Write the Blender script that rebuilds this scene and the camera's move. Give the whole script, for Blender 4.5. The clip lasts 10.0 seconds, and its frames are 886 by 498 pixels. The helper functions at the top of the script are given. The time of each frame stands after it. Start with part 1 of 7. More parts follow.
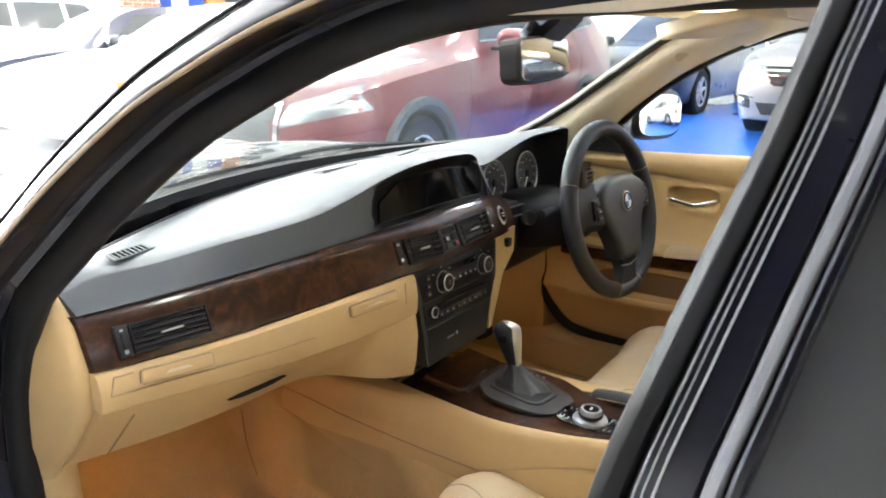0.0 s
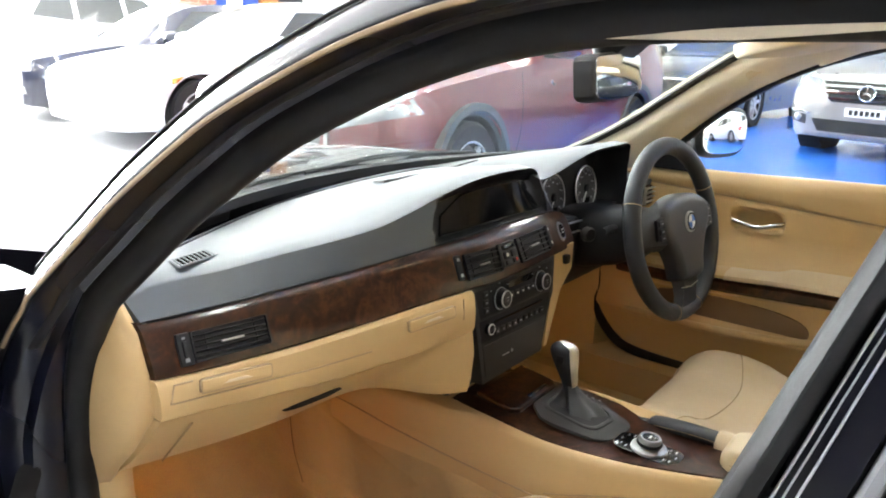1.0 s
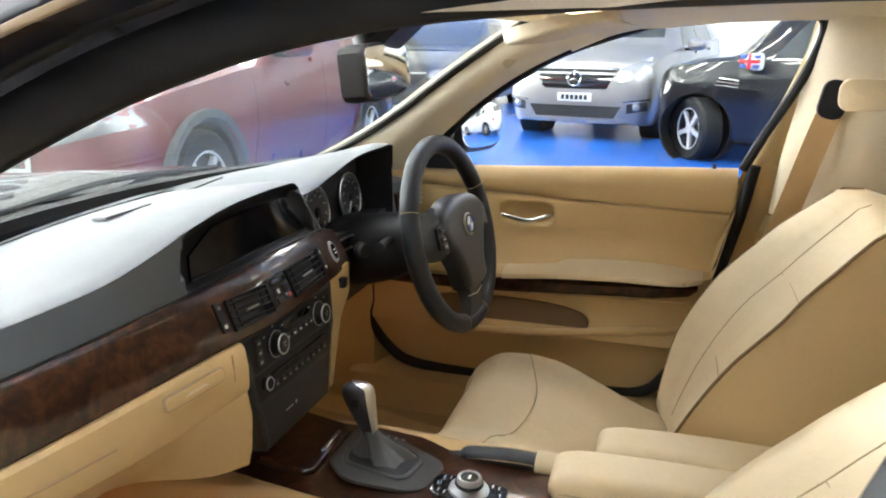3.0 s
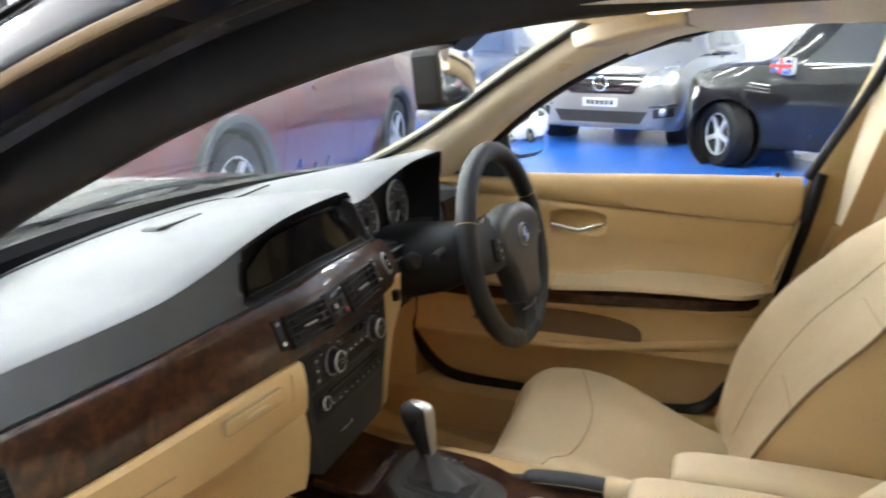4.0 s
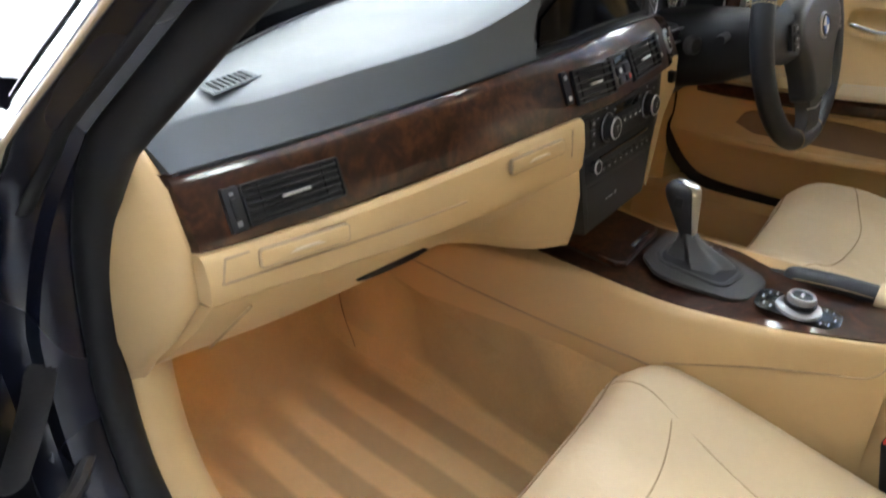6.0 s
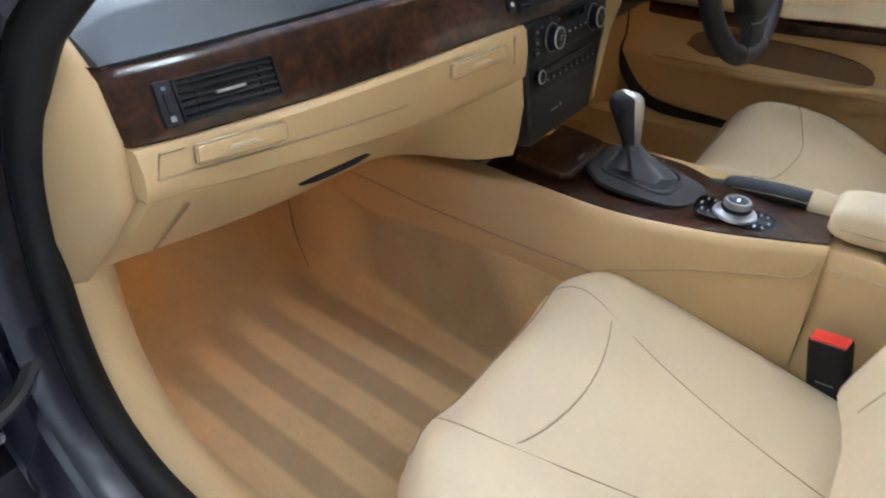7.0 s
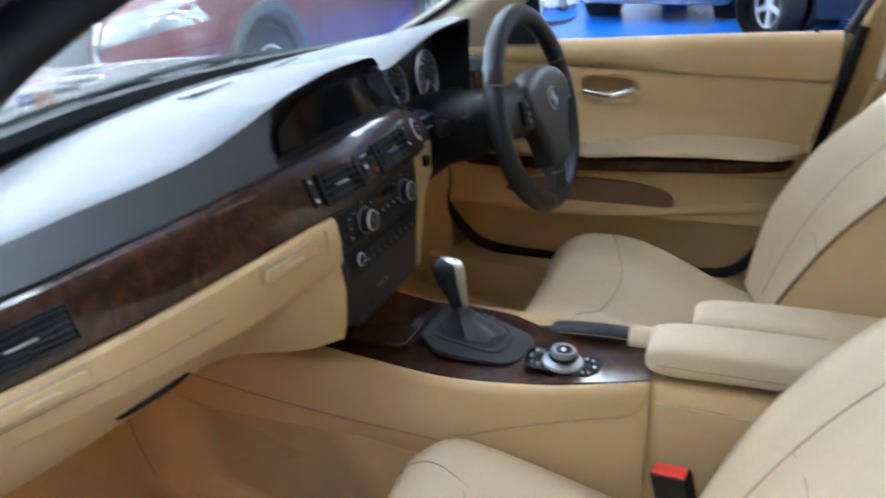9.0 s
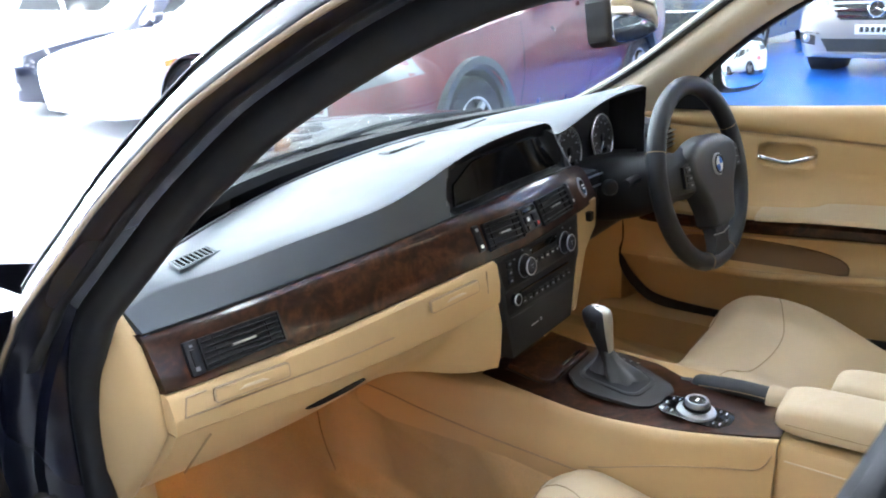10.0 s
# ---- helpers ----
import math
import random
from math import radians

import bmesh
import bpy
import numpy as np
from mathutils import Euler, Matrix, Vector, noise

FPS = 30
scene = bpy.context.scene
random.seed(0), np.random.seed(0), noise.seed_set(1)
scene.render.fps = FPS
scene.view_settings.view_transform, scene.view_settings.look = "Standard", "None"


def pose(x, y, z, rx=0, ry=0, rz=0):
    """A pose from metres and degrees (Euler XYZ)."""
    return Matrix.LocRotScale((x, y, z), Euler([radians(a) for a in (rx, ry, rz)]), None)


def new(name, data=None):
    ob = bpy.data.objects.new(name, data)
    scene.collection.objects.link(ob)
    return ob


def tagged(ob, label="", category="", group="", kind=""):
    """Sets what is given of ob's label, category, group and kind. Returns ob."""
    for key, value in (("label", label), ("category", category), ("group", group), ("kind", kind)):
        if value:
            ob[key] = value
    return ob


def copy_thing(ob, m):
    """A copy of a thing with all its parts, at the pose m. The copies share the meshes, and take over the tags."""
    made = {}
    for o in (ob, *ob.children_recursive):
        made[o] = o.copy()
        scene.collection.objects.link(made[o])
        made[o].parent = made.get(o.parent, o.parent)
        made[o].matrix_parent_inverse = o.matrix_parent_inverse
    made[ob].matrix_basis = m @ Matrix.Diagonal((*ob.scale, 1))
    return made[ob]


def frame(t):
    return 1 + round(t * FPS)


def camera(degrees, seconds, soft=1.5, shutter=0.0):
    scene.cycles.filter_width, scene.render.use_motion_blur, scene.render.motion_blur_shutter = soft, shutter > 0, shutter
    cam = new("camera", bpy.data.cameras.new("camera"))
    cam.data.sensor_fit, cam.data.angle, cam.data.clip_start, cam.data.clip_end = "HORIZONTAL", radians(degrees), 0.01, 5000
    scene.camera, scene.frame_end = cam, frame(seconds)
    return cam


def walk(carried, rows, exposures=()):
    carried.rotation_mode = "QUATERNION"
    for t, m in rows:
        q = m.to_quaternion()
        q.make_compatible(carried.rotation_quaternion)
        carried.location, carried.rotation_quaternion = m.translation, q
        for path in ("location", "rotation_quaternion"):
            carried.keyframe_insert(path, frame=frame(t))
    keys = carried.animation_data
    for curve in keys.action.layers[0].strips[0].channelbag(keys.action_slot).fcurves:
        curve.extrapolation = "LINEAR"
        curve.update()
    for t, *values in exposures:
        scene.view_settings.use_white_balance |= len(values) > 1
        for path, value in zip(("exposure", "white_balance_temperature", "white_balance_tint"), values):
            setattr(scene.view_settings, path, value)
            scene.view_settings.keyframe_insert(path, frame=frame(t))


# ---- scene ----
# camera and its walk
cam = camera(59.8, 10.0, 1.9, 0.4)
PATH = [
    (0.0, -1.1497, -0.7056, 1.1628, 74.09, -0.31, -56.58),
    (0.5, -1.1412, -0.6754, 1.1713, 73.88, -2.51, -55.08),
    (1.0, -1.1470, -0.6614, 1.1757, 74.24, -1.78, -53.12),
    (1.5, -1.1345, -0.6323, 1.1686, 73.20, -0.33, -56.85),
    (2.0, -1.1182, -0.5586, 1.1597, 72.79, 0.65, -64.36),
    (2.5, -1.0584, -0.5219, 1.1599, 71.81, -0.80, -67.49),
    (2.7, -1.0245, -0.5358, 1.1624, 73.65, 0.06, -71.41),
    (3.8, -0.9466, -0.4641, 1.1604, 74.99, -0.14, -73.81),
    (4.0, -0.9498, -0.4481, 1.1583, 74.86, 0.04, -71.53),
    (4.5, -0.9764, -0.4254, 1.1449, 72.65, 0.53, -65.90),
    (5.0, -1.0002, -0.4068, 1.1367, 71.13, -0.75, -60.21),
    (5.5, -1.0155, -0.3939, 1.1087, 67.27, -1.60, -55.70),
    (6.0, -1.0244, -0.3927, 1.0827, 61.81, -0.78, -54.46),
    (6.2, -1.0283, -0.3933, 1.0735, 60.29, -1.16, -54.53),
    (7.3, -1.0361, -0.4476, 1.0446, 56.43, -1.01, -59.16),
    (7.5, -1.0179, -0.4496, 1.0466, 56.28, -1.23, -61.98),
    (8.0, -0.9800, -0.4822, 1.0657, 59.66, -2.28, -69.37),
    (8.5, -0.9509, -0.4881, 1.1003, 63.64, -0.30, -74.43),
    (9.0, -0.9845, -0.4828, 1.1215, 66.99, 2.46, -69.00),
    (9.5, -1.0607, -0.5180, 1.1596, 69.97, 1.69, -59.03),
    (10.0, -1.0832, -0.6063, 1.1740, 71.11, 3.50, -53.74),
]
walk(cam, [(t, pose(x, y, z, rx, ry, rz)) for t, x, y, z, rx, ry, rz in PATH],
     [(0.0, 0.50, 6550, 10), (1.5, 0.47, 6550, 10), (2.5, 0.38, 6550, 10), (4.0, 0.28, 6500, 10), (5.5, 0.38, 6350, 10), (7.5, 0.26, 5400, 10), (8.5, 0.16, 5350, 10), (9.5, 0.32, 5450, 10), (10.0, 0.48, 5650, 10)])


# world and light: an indoor car showroom, fluorescent battens overhead, daylight at the far open side
world = bpy.data.worlds.new("showroom_air")
scene.world = world
world.use_nodes = True
sky = world.node_tree.nodes.new("ShaderNodeTexSky")
sky.sky_type = "NISHITA"
sky.sun_disc = False
sky.sun_elevation, sky.sun_rotation = radians(38), radians(20)
world.node_tree.links.new(sky.outputs[0], world.node_tree.nodes["Background"].inputs[0])
world.node_tree.nodes["Background"].inputs[1].default_value = 0.1
scene.view_settings.exposure = 0.0
TUBE_GLOW = 94.0
DAY_GLOW = 46.0


# materials
def shade(name, colour, rough=0.5, metal=0.0, vary=0.08, scale=60.0, bump=0.0, bump_scale=400.0, spec=0.5, coat=0.0, sheen=0.0, coat_rough=0.05, stain=0.06, wrinkle=0.0):
    """A plain painted, moulded, woven or leather surface: two scales of colour variation and a fine relief."""
    m = bpy.data.materials.new(name)
    m.use_nodes = True
    nt = m.node_tree
    b = nt.nodes["Principled BSDF"]
    geo = nt.nodes.new("ShaderNodeTexCoord")
    fine, broad = nt.nodes.new("ShaderNodeTexNoise"), nt.nodes.new("ShaderNodeTexNoise")
    fine.inputs["Scale"].default_value, fine.inputs["Detail"].default_value = scale, 4
    broad.inputs["Scale"].default_value, broad.inputs["Detail"].default_value = scale / 14, 3
    add = nt.nodes.new("ShaderNodeMath")
    add.operation = "MULTIPLY_ADD"
    add.inputs[1].default_value = vary
    wide = nt.nodes.new("ShaderNodeMath")
    wide.operation = "MULTIPLY_ADD"
    wide.inputs[1].default_value = stain * 2
    wide.inputs[2].default_value = 1.0 - stain - vary / 2
    hsv = nt.nodes.new("ShaderNodeHueSaturation")
    hsv.inputs["Color"].default_value = (*colour, 1)
    for n in (fine, broad):
        nt.links.new(geo.outputs["Object"], n.inputs["Vector"])
    nt.links.new(broad.outputs["Fac"], wide.inputs[0])
    nt.links.new(fine.outputs["Fac"], add.inputs[0])
    nt.links.new(wide.outputs[0], add.inputs[2])
    nt.links.new(add.outputs[0], hsv.inputs["Value"])
    nt.links.new(hsv.outputs[0], b.inputs["Base Color"])
    rr = nt.nodes.new("ShaderNodeMapRange")
    rr.inputs["To Min"].default_value, rr.inputs["To Max"].default_value = max(rough - 0.07, 0.02), min(rough + 0.07, 1)
    nt.links.new(broad.outputs["Fac"], rr.inputs["Value"])
    nt.links.new(rr.outputs[0], b.inputs["Roughness"])
    b.inputs["Metallic"].default_value = metal
    b.inputs["Specular IOR Level"].default_value = spec
    b.inputs["Coat Weight"].default_value, b.inputs["Coat Roughness"].default_value = coat, coat_rough
    b.inputs["Sheen Weight"].default_value = sheen
    if bump:
        grain, bp = nt.nodes.new("ShaderNodeTexNoise"), nt.nodes.new("ShaderNodeBump")
        grain.inputs["Scale"].default_value, grain.inputs["Detail"].default_value = bump_scale, 3
        bp.inputs["Strength"].default_value, bp.inputs["Distance"].default_value = bump, 0.002
        nt.links.new(geo.outputs["Object"], grain.inputs["Vector"])
        nt.links.new(grain.outputs["Fac"], bp.inputs["Height"])
        nt.links.new(bp.outputs[0], b.inputs["Normal"])
        if wrinkle:
            soft, fold = nt.nodes.new("ShaderNodeTexNoise"), nt.nodes.new("ShaderNodeBump")
            soft.inputs["Scale"].default_value, soft.inputs["Detail"].default_value, soft.inputs["Distortion"].default_value = wrinkle, 4, 0.6
            fold.inputs["Strength"].default_value, fold.inputs["Distance"].default_value = 0.2, 0.012
            nt.links.new(geo.outputs["Object"], soft.inputs["Vector"])
            nt.links.new(soft.outputs["Fac"], fold.inputs["Height"])
            nt.links.new(bp.outputs[0], fold.inputs["Normal"])
            nt.links.new(fold.outputs[0], b.inputs["Normal"])
    return m


def glow(name, colour, strength):
    m = bpy.data.materials.new(name)
    m.use_nodes = True
    nt = m.node_tree
    e = nt.nodes.new("ShaderNodeEmission")
    e.inputs[0].default_value, e.inputs[1].default_value = (*colour, 1), strength
    nt.links.new(e.outputs[0], nt.nodes["Material Output"].inputs[0])
    return m


def glazing(name, tint, gloss=1.0, graze=0.09, face=0.006):
    """Thin pane: tinted see-through with mirror gloss that grows at grazing angles."""
    m = bpy.data.materials.new(name)
    m.use_nodes = True
    nt = m.node_tree
    see, shine, mix, lw, pw, sc = (nt.nodes.new("ShaderNode" + k) for k in ("BsdfTransparent", "BsdfGlossy", "MixShader", "LayerWeight", "Math", "Math"))
    see.inputs[0].default_value = (*tint, 1)
    shine.inputs[0].default_value = (gloss, gloss, gloss, 1)
    shine.inputs["Roughness"].default_value = 0.01
    pw.operation, sc.operation = "POWER", "MULTIPLY_ADD"
    pw.inputs[1].default_value, sc.inputs[1].default_value, sc.inputs[2].default_value = 5.0, graze, face
    nt.links.new(lw.outputs["Facing"], pw.inputs[0])
    nt.links.new(pw.outputs[0], sc.inputs[0])
    nt.links.new(sc.outputs[0], mix.inputs[0])
    nt.links.new(see.outputs[0], mix.inputs[1])
    nt.links.new(shine.outputs[0], mix.inputs[2])
    nt.links.new(mix.outputs[0], nt.nodes["Material Output"].inputs[0])
    return m


def burl(name):
    """Lacquered dark burr walnut: swirling figure under a thick clear coat."""
    m = bpy.data.materials.new(name)
    m.use_nodes = True
    nt = m.node_tree
    b = nt.nodes["Principled BSDF"]
    tc = nt.nodes.new("ShaderNodeTexCoord")
    a, c = nt.nodes.new("ShaderNodeTexNoise"), nt.nodes.new("ShaderNodeTexNoise")
    a.inputs["Scale"].default_value, a.inputs["Detail"].default_value, a.inputs["Distortion"].default_value = 24, 7, 1.8
    c.inputs["Scale"].default_value, c.inputs["Detail"].default_value = 150, 4
    mixer = nt.nodes.new("ShaderNodeMath")
    mixer.operation = "MULTIPLY_ADD"
    mixer.inputs[1].default_value = 0.42
    ramp = nt.nodes.new("ShaderNodeValToRGB")
    el = ramp.color_ramp.elements
    el[0].position, el[0].color = 0.50, (0.013, 0.0045, 0.0022, 1)
    el[1].position, el[1].color = 0.90, (0.058, 0.0200, 0.0088, 1)
    mid = el.new(0.70)
    mid.color = (0.026, 0.0094, 0.0046, 1)
    for n in (a, c):
        nt.links.new(tc.outputs["Object"], n.inputs["Vector"])
    nt.links.new(c.outputs["Fac"], mixer.inputs[0])
    nt.links.new(a.outputs["Fac"], mixer.inputs[2])
    nt.links.new(mixer.outputs[0], ramp.inputs[0])
    nt.links.new(ramp.outputs[0], b.inputs["Base Color"])
    b.inputs["Roughness"].default_value = 0.42
    b.inputs["Specular IOR Level"].default_value = 0.1
    b.inputs["Coat Weight"].default_value, b.inputs["Coat Roughness"].default_value = 0.75, 0.09
    return m


def carpet_pile(name, colour, striped=True):
    """Tufted carpet; the nap lies in alternate vacuumed bands."""
    m = shade(name, colour, 0.95, vary=0.35, scale=320, bump=0.8, bump_scale=900, spec=0.1, sheen=0.3, stain=0.12)
    if striped:
        nt = m.node_tree
        b = nt.nodes["Principled BSDF"]
        tc = nt.nodes.new("ShaderNodeTexCoord")
        mp, wave, rng, mul = (nt.nodes.new("ShaderNode" + k) for k in ("Mapping", "TexWave", "MapRange", "MixRGB"))
        mp.inputs["Rotation"].default_value[2] = radians(NAP_TURN)
        wave.inputs["Scale"].default_value, wave.inputs["Distortion"].default_value, wave.inputs["Detail"].default_value = 3.5, 0.7, 2
        wave.inputs["Detail Scale"].default_value = 0.6
        rng.inputs["From Min"].default_value, rng.inputs["From Max"].default_value = 0.35, 0.65
        rng.inputs["To Min"].default_value, rng.inputs["To Max"].default_value = 0.74, 1.14
        mul.blend_type, mul.inputs[0].default_value = "MULTIPLY", 1.0
        nt.links.new(tc.outputs["Object"], mp.inputs[0])
        nt.links.new(mp.outputs[0], wave.inputs["Vector"])
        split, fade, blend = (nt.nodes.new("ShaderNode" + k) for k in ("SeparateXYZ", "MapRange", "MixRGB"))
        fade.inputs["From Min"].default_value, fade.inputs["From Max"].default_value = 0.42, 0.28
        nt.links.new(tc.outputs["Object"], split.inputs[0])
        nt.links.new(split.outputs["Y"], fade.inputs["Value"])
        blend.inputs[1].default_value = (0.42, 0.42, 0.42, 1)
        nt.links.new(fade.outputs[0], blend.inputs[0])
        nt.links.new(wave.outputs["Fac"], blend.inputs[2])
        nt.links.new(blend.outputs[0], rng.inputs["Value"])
        src = b.inputs["Base Color"].links[0].from_socket
        nt.links.new(src, mul.inputs[1])
        nt.links.new(rng.outputs[0], mul.inputs[2])
        nt.links.new(mul.outputs[0], b.inputs["Base Color"])
    return m


NAP_TURN = 8.0
LEATHER = shade("beige_leather", (0.60, 0.485, 0.315), 0.40, vary=0.06, scale=90, bump=0.25, bump_scale=700, spec=0.4, stain=0.05, wrinkle=16.0)
BEIGE = shade("beige_moulding", (0.525, 0.366, 0.175), 0.46, vary=0.05, scale=80, bump=0.18, bump_scale=900, spec=0.4)
# beige darkened to hold the shade under dash and seats and in the pocket
BEIGE_SHADED = shade("shadow_beige_fabric", (0.17, 0.11, 0.06), 0.85, vary=0.15, scale=300, bump=0.3)
LINER = shade("headliner_cloth", (0.68, 0.59, 0.44), 0.9, vary=0.1, scale=200, bump=0.2)
# black without gloss: colour for the darkness inside uncut slots
SLOT = shade("slot_shade_black", (0.006, 0.006, 0.006), 0.9, spec=0.0)
SMOKED = shade("smoked_window_glass", (0.040, 0.040, 0.040), 0.22, vary=0.05, spec=0.5)
GROOVE = shade("moulding_gap", (0.20, 0.125, 0.065), 0.85)
SEAM = shade("seam_thread", (0.36, 0.265, 0.155), 0.8)
CARPET = carpet_pile("beige_carpet", (0.58, 0.425, 0.205))
PAD = shade("grained_black_dash", (0.030, 0.040, 0.052), 0.47, vary=0.12, scale=200, bump=0.2, bump_scale=1100, spec=0.85, sheen=0.05, stain=0.1, coat=0.08, coat_rough=0.45)
BLACK = shade("soft_black_plastic", (0.010, 0.010, 0.012), 0.5, vary=0.1, scale=120, bump=0.15, bump_scale=900, spec=0.25)
DARK_GREY = shade("charcoal_plastic", (0.021, 0.020, 0.0205), 0.5, vary=0.1, scale=120, bump=0.2, bump_scale=900, spec=0.35)
GLOSS_BLACK = shade("gloss_black_plastic", (0.008, 0.008, 0.009), 0.12, vary=0.05, spec=0.6)
SCREEN = shade("dark_display_glass", (0.004, 0.004, 0.005), 0.12, vary=0.02, spec=0.2)
RUBBER = shade("black_rubber_seal", (0.008, 0.008, 0.009), 0.55, vary=0.1, bump=0.1, stain=0.1, spec=0.25)
HIDE = shade("black_wheel_leather", (0.010, 0.012, 0.017), 0.42, vary=0.12, scale=140, bump=0.3, bump_scale=800, stain=0.12, spec=0.4)
TAN = shade("tan_reflection", (0.24, 0.17, 0.095), 0.35, vary=0.15, scale=60, coat=0.5)
WOOD = burl("burr_walnut")
ALLOY = shade("painted_alloy", (0.55, 0.56, 0.57), 0.35, 0.3, vary=0.05)
CHROME = shade("chrome", (0.55, 0.55, 0.55), 0.14, 1.0, vary=0.03)
SATIN = shade("satin_silver", (0.62, 0.62, 0.61), 0.3, 1.0, vary=0.05)
STEEL = shade("brushed_grey_strip", (0.32, 0.33, 0.35), 0.35, 0.6, vary=0.08)
MARK = shade("white_marking", (0.75, 0.75, 0.72), 0.5)
RED_PLASTIC = shade("red_plastic", (0.75, 0.05, 0.03), 0.4)
MIRROR = shade("mirror_silver", (0.9, 0.9, 0.9), 0.02, 1.0, vary=0.0, stain=0.0)
PAINT_BLACK = shade("black_car_paint", (0.005, 0.005, 0.008), 0.3, vary=0.05, coat=1.0, spec=0.1, stain=0.02, coat_rough=0.03)
GLASS = glazing("clear_car_glass", (0.90, 0.93, 0.91))
SCREEN_GLASS = glazing("laminated_screen_glass", (0.89, 0.92, 0.90), 1.0, 0.42, 0.03)
DARK_GLASS = glazing("tinted_car_glass", (0.05, 0.055, 0.055))
AMBER = glow("amber_footwell_lens", (1.0, 0.40, 0.08), 72.0)
FRAME_BLACK = shade("satin_black_frame", (0.004, 0.005, 0.011), 0.27, vary=0.1, scale=30, spec=0.45)
GAITER = shade("worn_black_gaiter", (0.024, 0.024, 0.026), 0.46, vary=0.15, scale=140, bump=0.3, bump_scale=700)
HUB = shade("warm_charcoal_cover", (0.014, 0.016, 0.021), 0.42, vary=0.1, scale=140, bump=0.2, bump_scale=900)
DOME = glow("warm_dome_lens", (1.0, 0.78, 0.5), 5.0)


# mesh tools: every builder returns (vertices, faces)
def spline(pts, n):
    """Catmull-Rom curve through the points, resampled to n points."""
    p = np.array(pts, float)
    q = np.vstack([2 * p[0] - p[1], p, 2 * p[-1] - p[-2]])
    out = []
    for s in np.linspace(0, len(p) - 1, n):
        i = min(int(s), len(p) - 2)
        u = s - i
        a, b, c, d = q[i], q[i + 1], q[i + 2], q[i + 3]
        out.append(0.5 * (2 * b + (c - a) * u + (2 * a - 5 * b + 4 * c - d) * u * u + (3 * b - a - 3 * c + d) * u ** 3))
    return np.array(out)


CURVES = {}


def along(x, table):
    """Smooth reading of a small table of (x, values...)."""
    key = tuple(tuple(row) for row in table)
    if key not in CURVES:
        CURVES[key] = spline(table, 30 * len(table))
    t = CURVES[key]
    return np.array([np.interp(x, t[:, 0], t[:, k]) for k in range(1, t.shape[1])])


def loft(loops, closed=True, caps=True):
    n, m = len(loops), len(loops[0])
    v = [tuple(p) for l in loops for p in l]
    f = []
    for i in range(n - 1):
        for j in range(m if closed else m - 1):
            k = (j + 1) % m
            f.append((i * m + j, i * m + k, (i + 1) * m + k, (i + 1) * m + j))
    if caps and closed:
        f += [tuple(range(m))[::-1], tuple((n - 1) * m + j for j in range(m))]
    return v, f


def sweep(path, outline, up=(0, 0, 1)):
    """A closed outline [(side, up)] carried along a path; up keeps it from turning."""
    p = [Vector(q) for q in path]
    loops = []
    for i, q in enumerate(p):
        d = (p[min(i + 1, len(p) - 1)] - p[max(i - 1, 0)]).normalized()
        side = d.cross(Vector(up)).normalized()
        top = side.cross(d).normalized()
        loops.append([q + side * a + top * b for a, b in outline])
    return loft(loops)


def ring(rx, ry, n=10):
    return [(rx * math.cos(2 * math.pi * k / n), ry * math.sin(2 * math.pi * k / n)) for k in range(n)]


def tube(path, r, n=8, up=(0.1, 0.2, 1)):
    return sweep(path, ring(r, r, n), up)


def rbox(centre, size, bevel=0.004, seg=2):
    bm = bmesh.new()
    bmesh.ops.create_cube(bm, size=1, matrix=Matrix.Translation(centre) @ Matrix.Diagonal((*size, 1)))
    if bevel:
        bmesh.ops.bevel(bm, geom=bm.edges[:], offset=min(bevel, min(size) * 0.45), segments=seg, profile=0.6, affect="EDGES")
    return taken(bm)


def taken(bm):
    bm.verts.index_update()
    g = ([v.co[:] for v in bm.verts], [[v.index for v in f.verts] for f in bm.faces])
    bm.free()
    return g


def plate(outline, depth, bevel=0.003, seg=2):
    """A flat outline in the local xy plane, raised by depth along z, its edges rounded."""
    bm = bmesh.new()
    face = bm.faces.new([bm.verts.new((x, y, 0)) for x, y in outline])
    top = bmesh.ops.extrude_face_region(bm, geom=[face])
    up = [e for e in top["geom"] if isinstance(e, bmesh.types.BMVert)]
    bmesh.ops.translate(bm, verts=up, vec=(0, 0, depth))
    if bevel:
        rim = [e for e in bm.edges if all(v in up for v in e.verts)]
        bmesh.ops.bevel(bm, geom=rim, offset=bevel, segments=seg, profile=0.6, affect="EDGES")
    bmesh.ops.recalc_face_normals(bm, faces=bm.faces[:])
    return taken(bm)


def lathe(profile, n=24, caps=True):
    """(radius, height) rows turned about the local z axis."""
    loops = [[(r * math.cos(2 * math.pi * k / n), r * math.sin(2 * math.pi * k / n), h) for k in range(n)] for r, h in profile]
    return loft(loops, True, caps)


def torus(major, minor, n=32, m=10):
    loops = []
    for i in range(n):
        a = 2 * math.pi * i / n
        loops.append([((major + minor * math.cos(b)) * math.cos(a), (major + minor * math.cos(b)) * math.sin(a), minor * math.sin(b)) for b in (2 * math.pi * j / m for j in range(m))])
    v, f = loft(loops, caps=False)
    f += [((n - 1) * m + j, (n - 1) * m + (j + 1) % m, (j + 1) % m, j) for j in range(m)]
    return v, f


def moved(geo, m):
    return [tuple(m @ Vector(v)) for v in geo[0]], geo[1]


def joined(*geos):
    v, f = [], []
    for gv, gf in geos:
        k = len(v)
        v += list(gv)
        f += [[i + k for i in face] for face in gf]
    return v, f


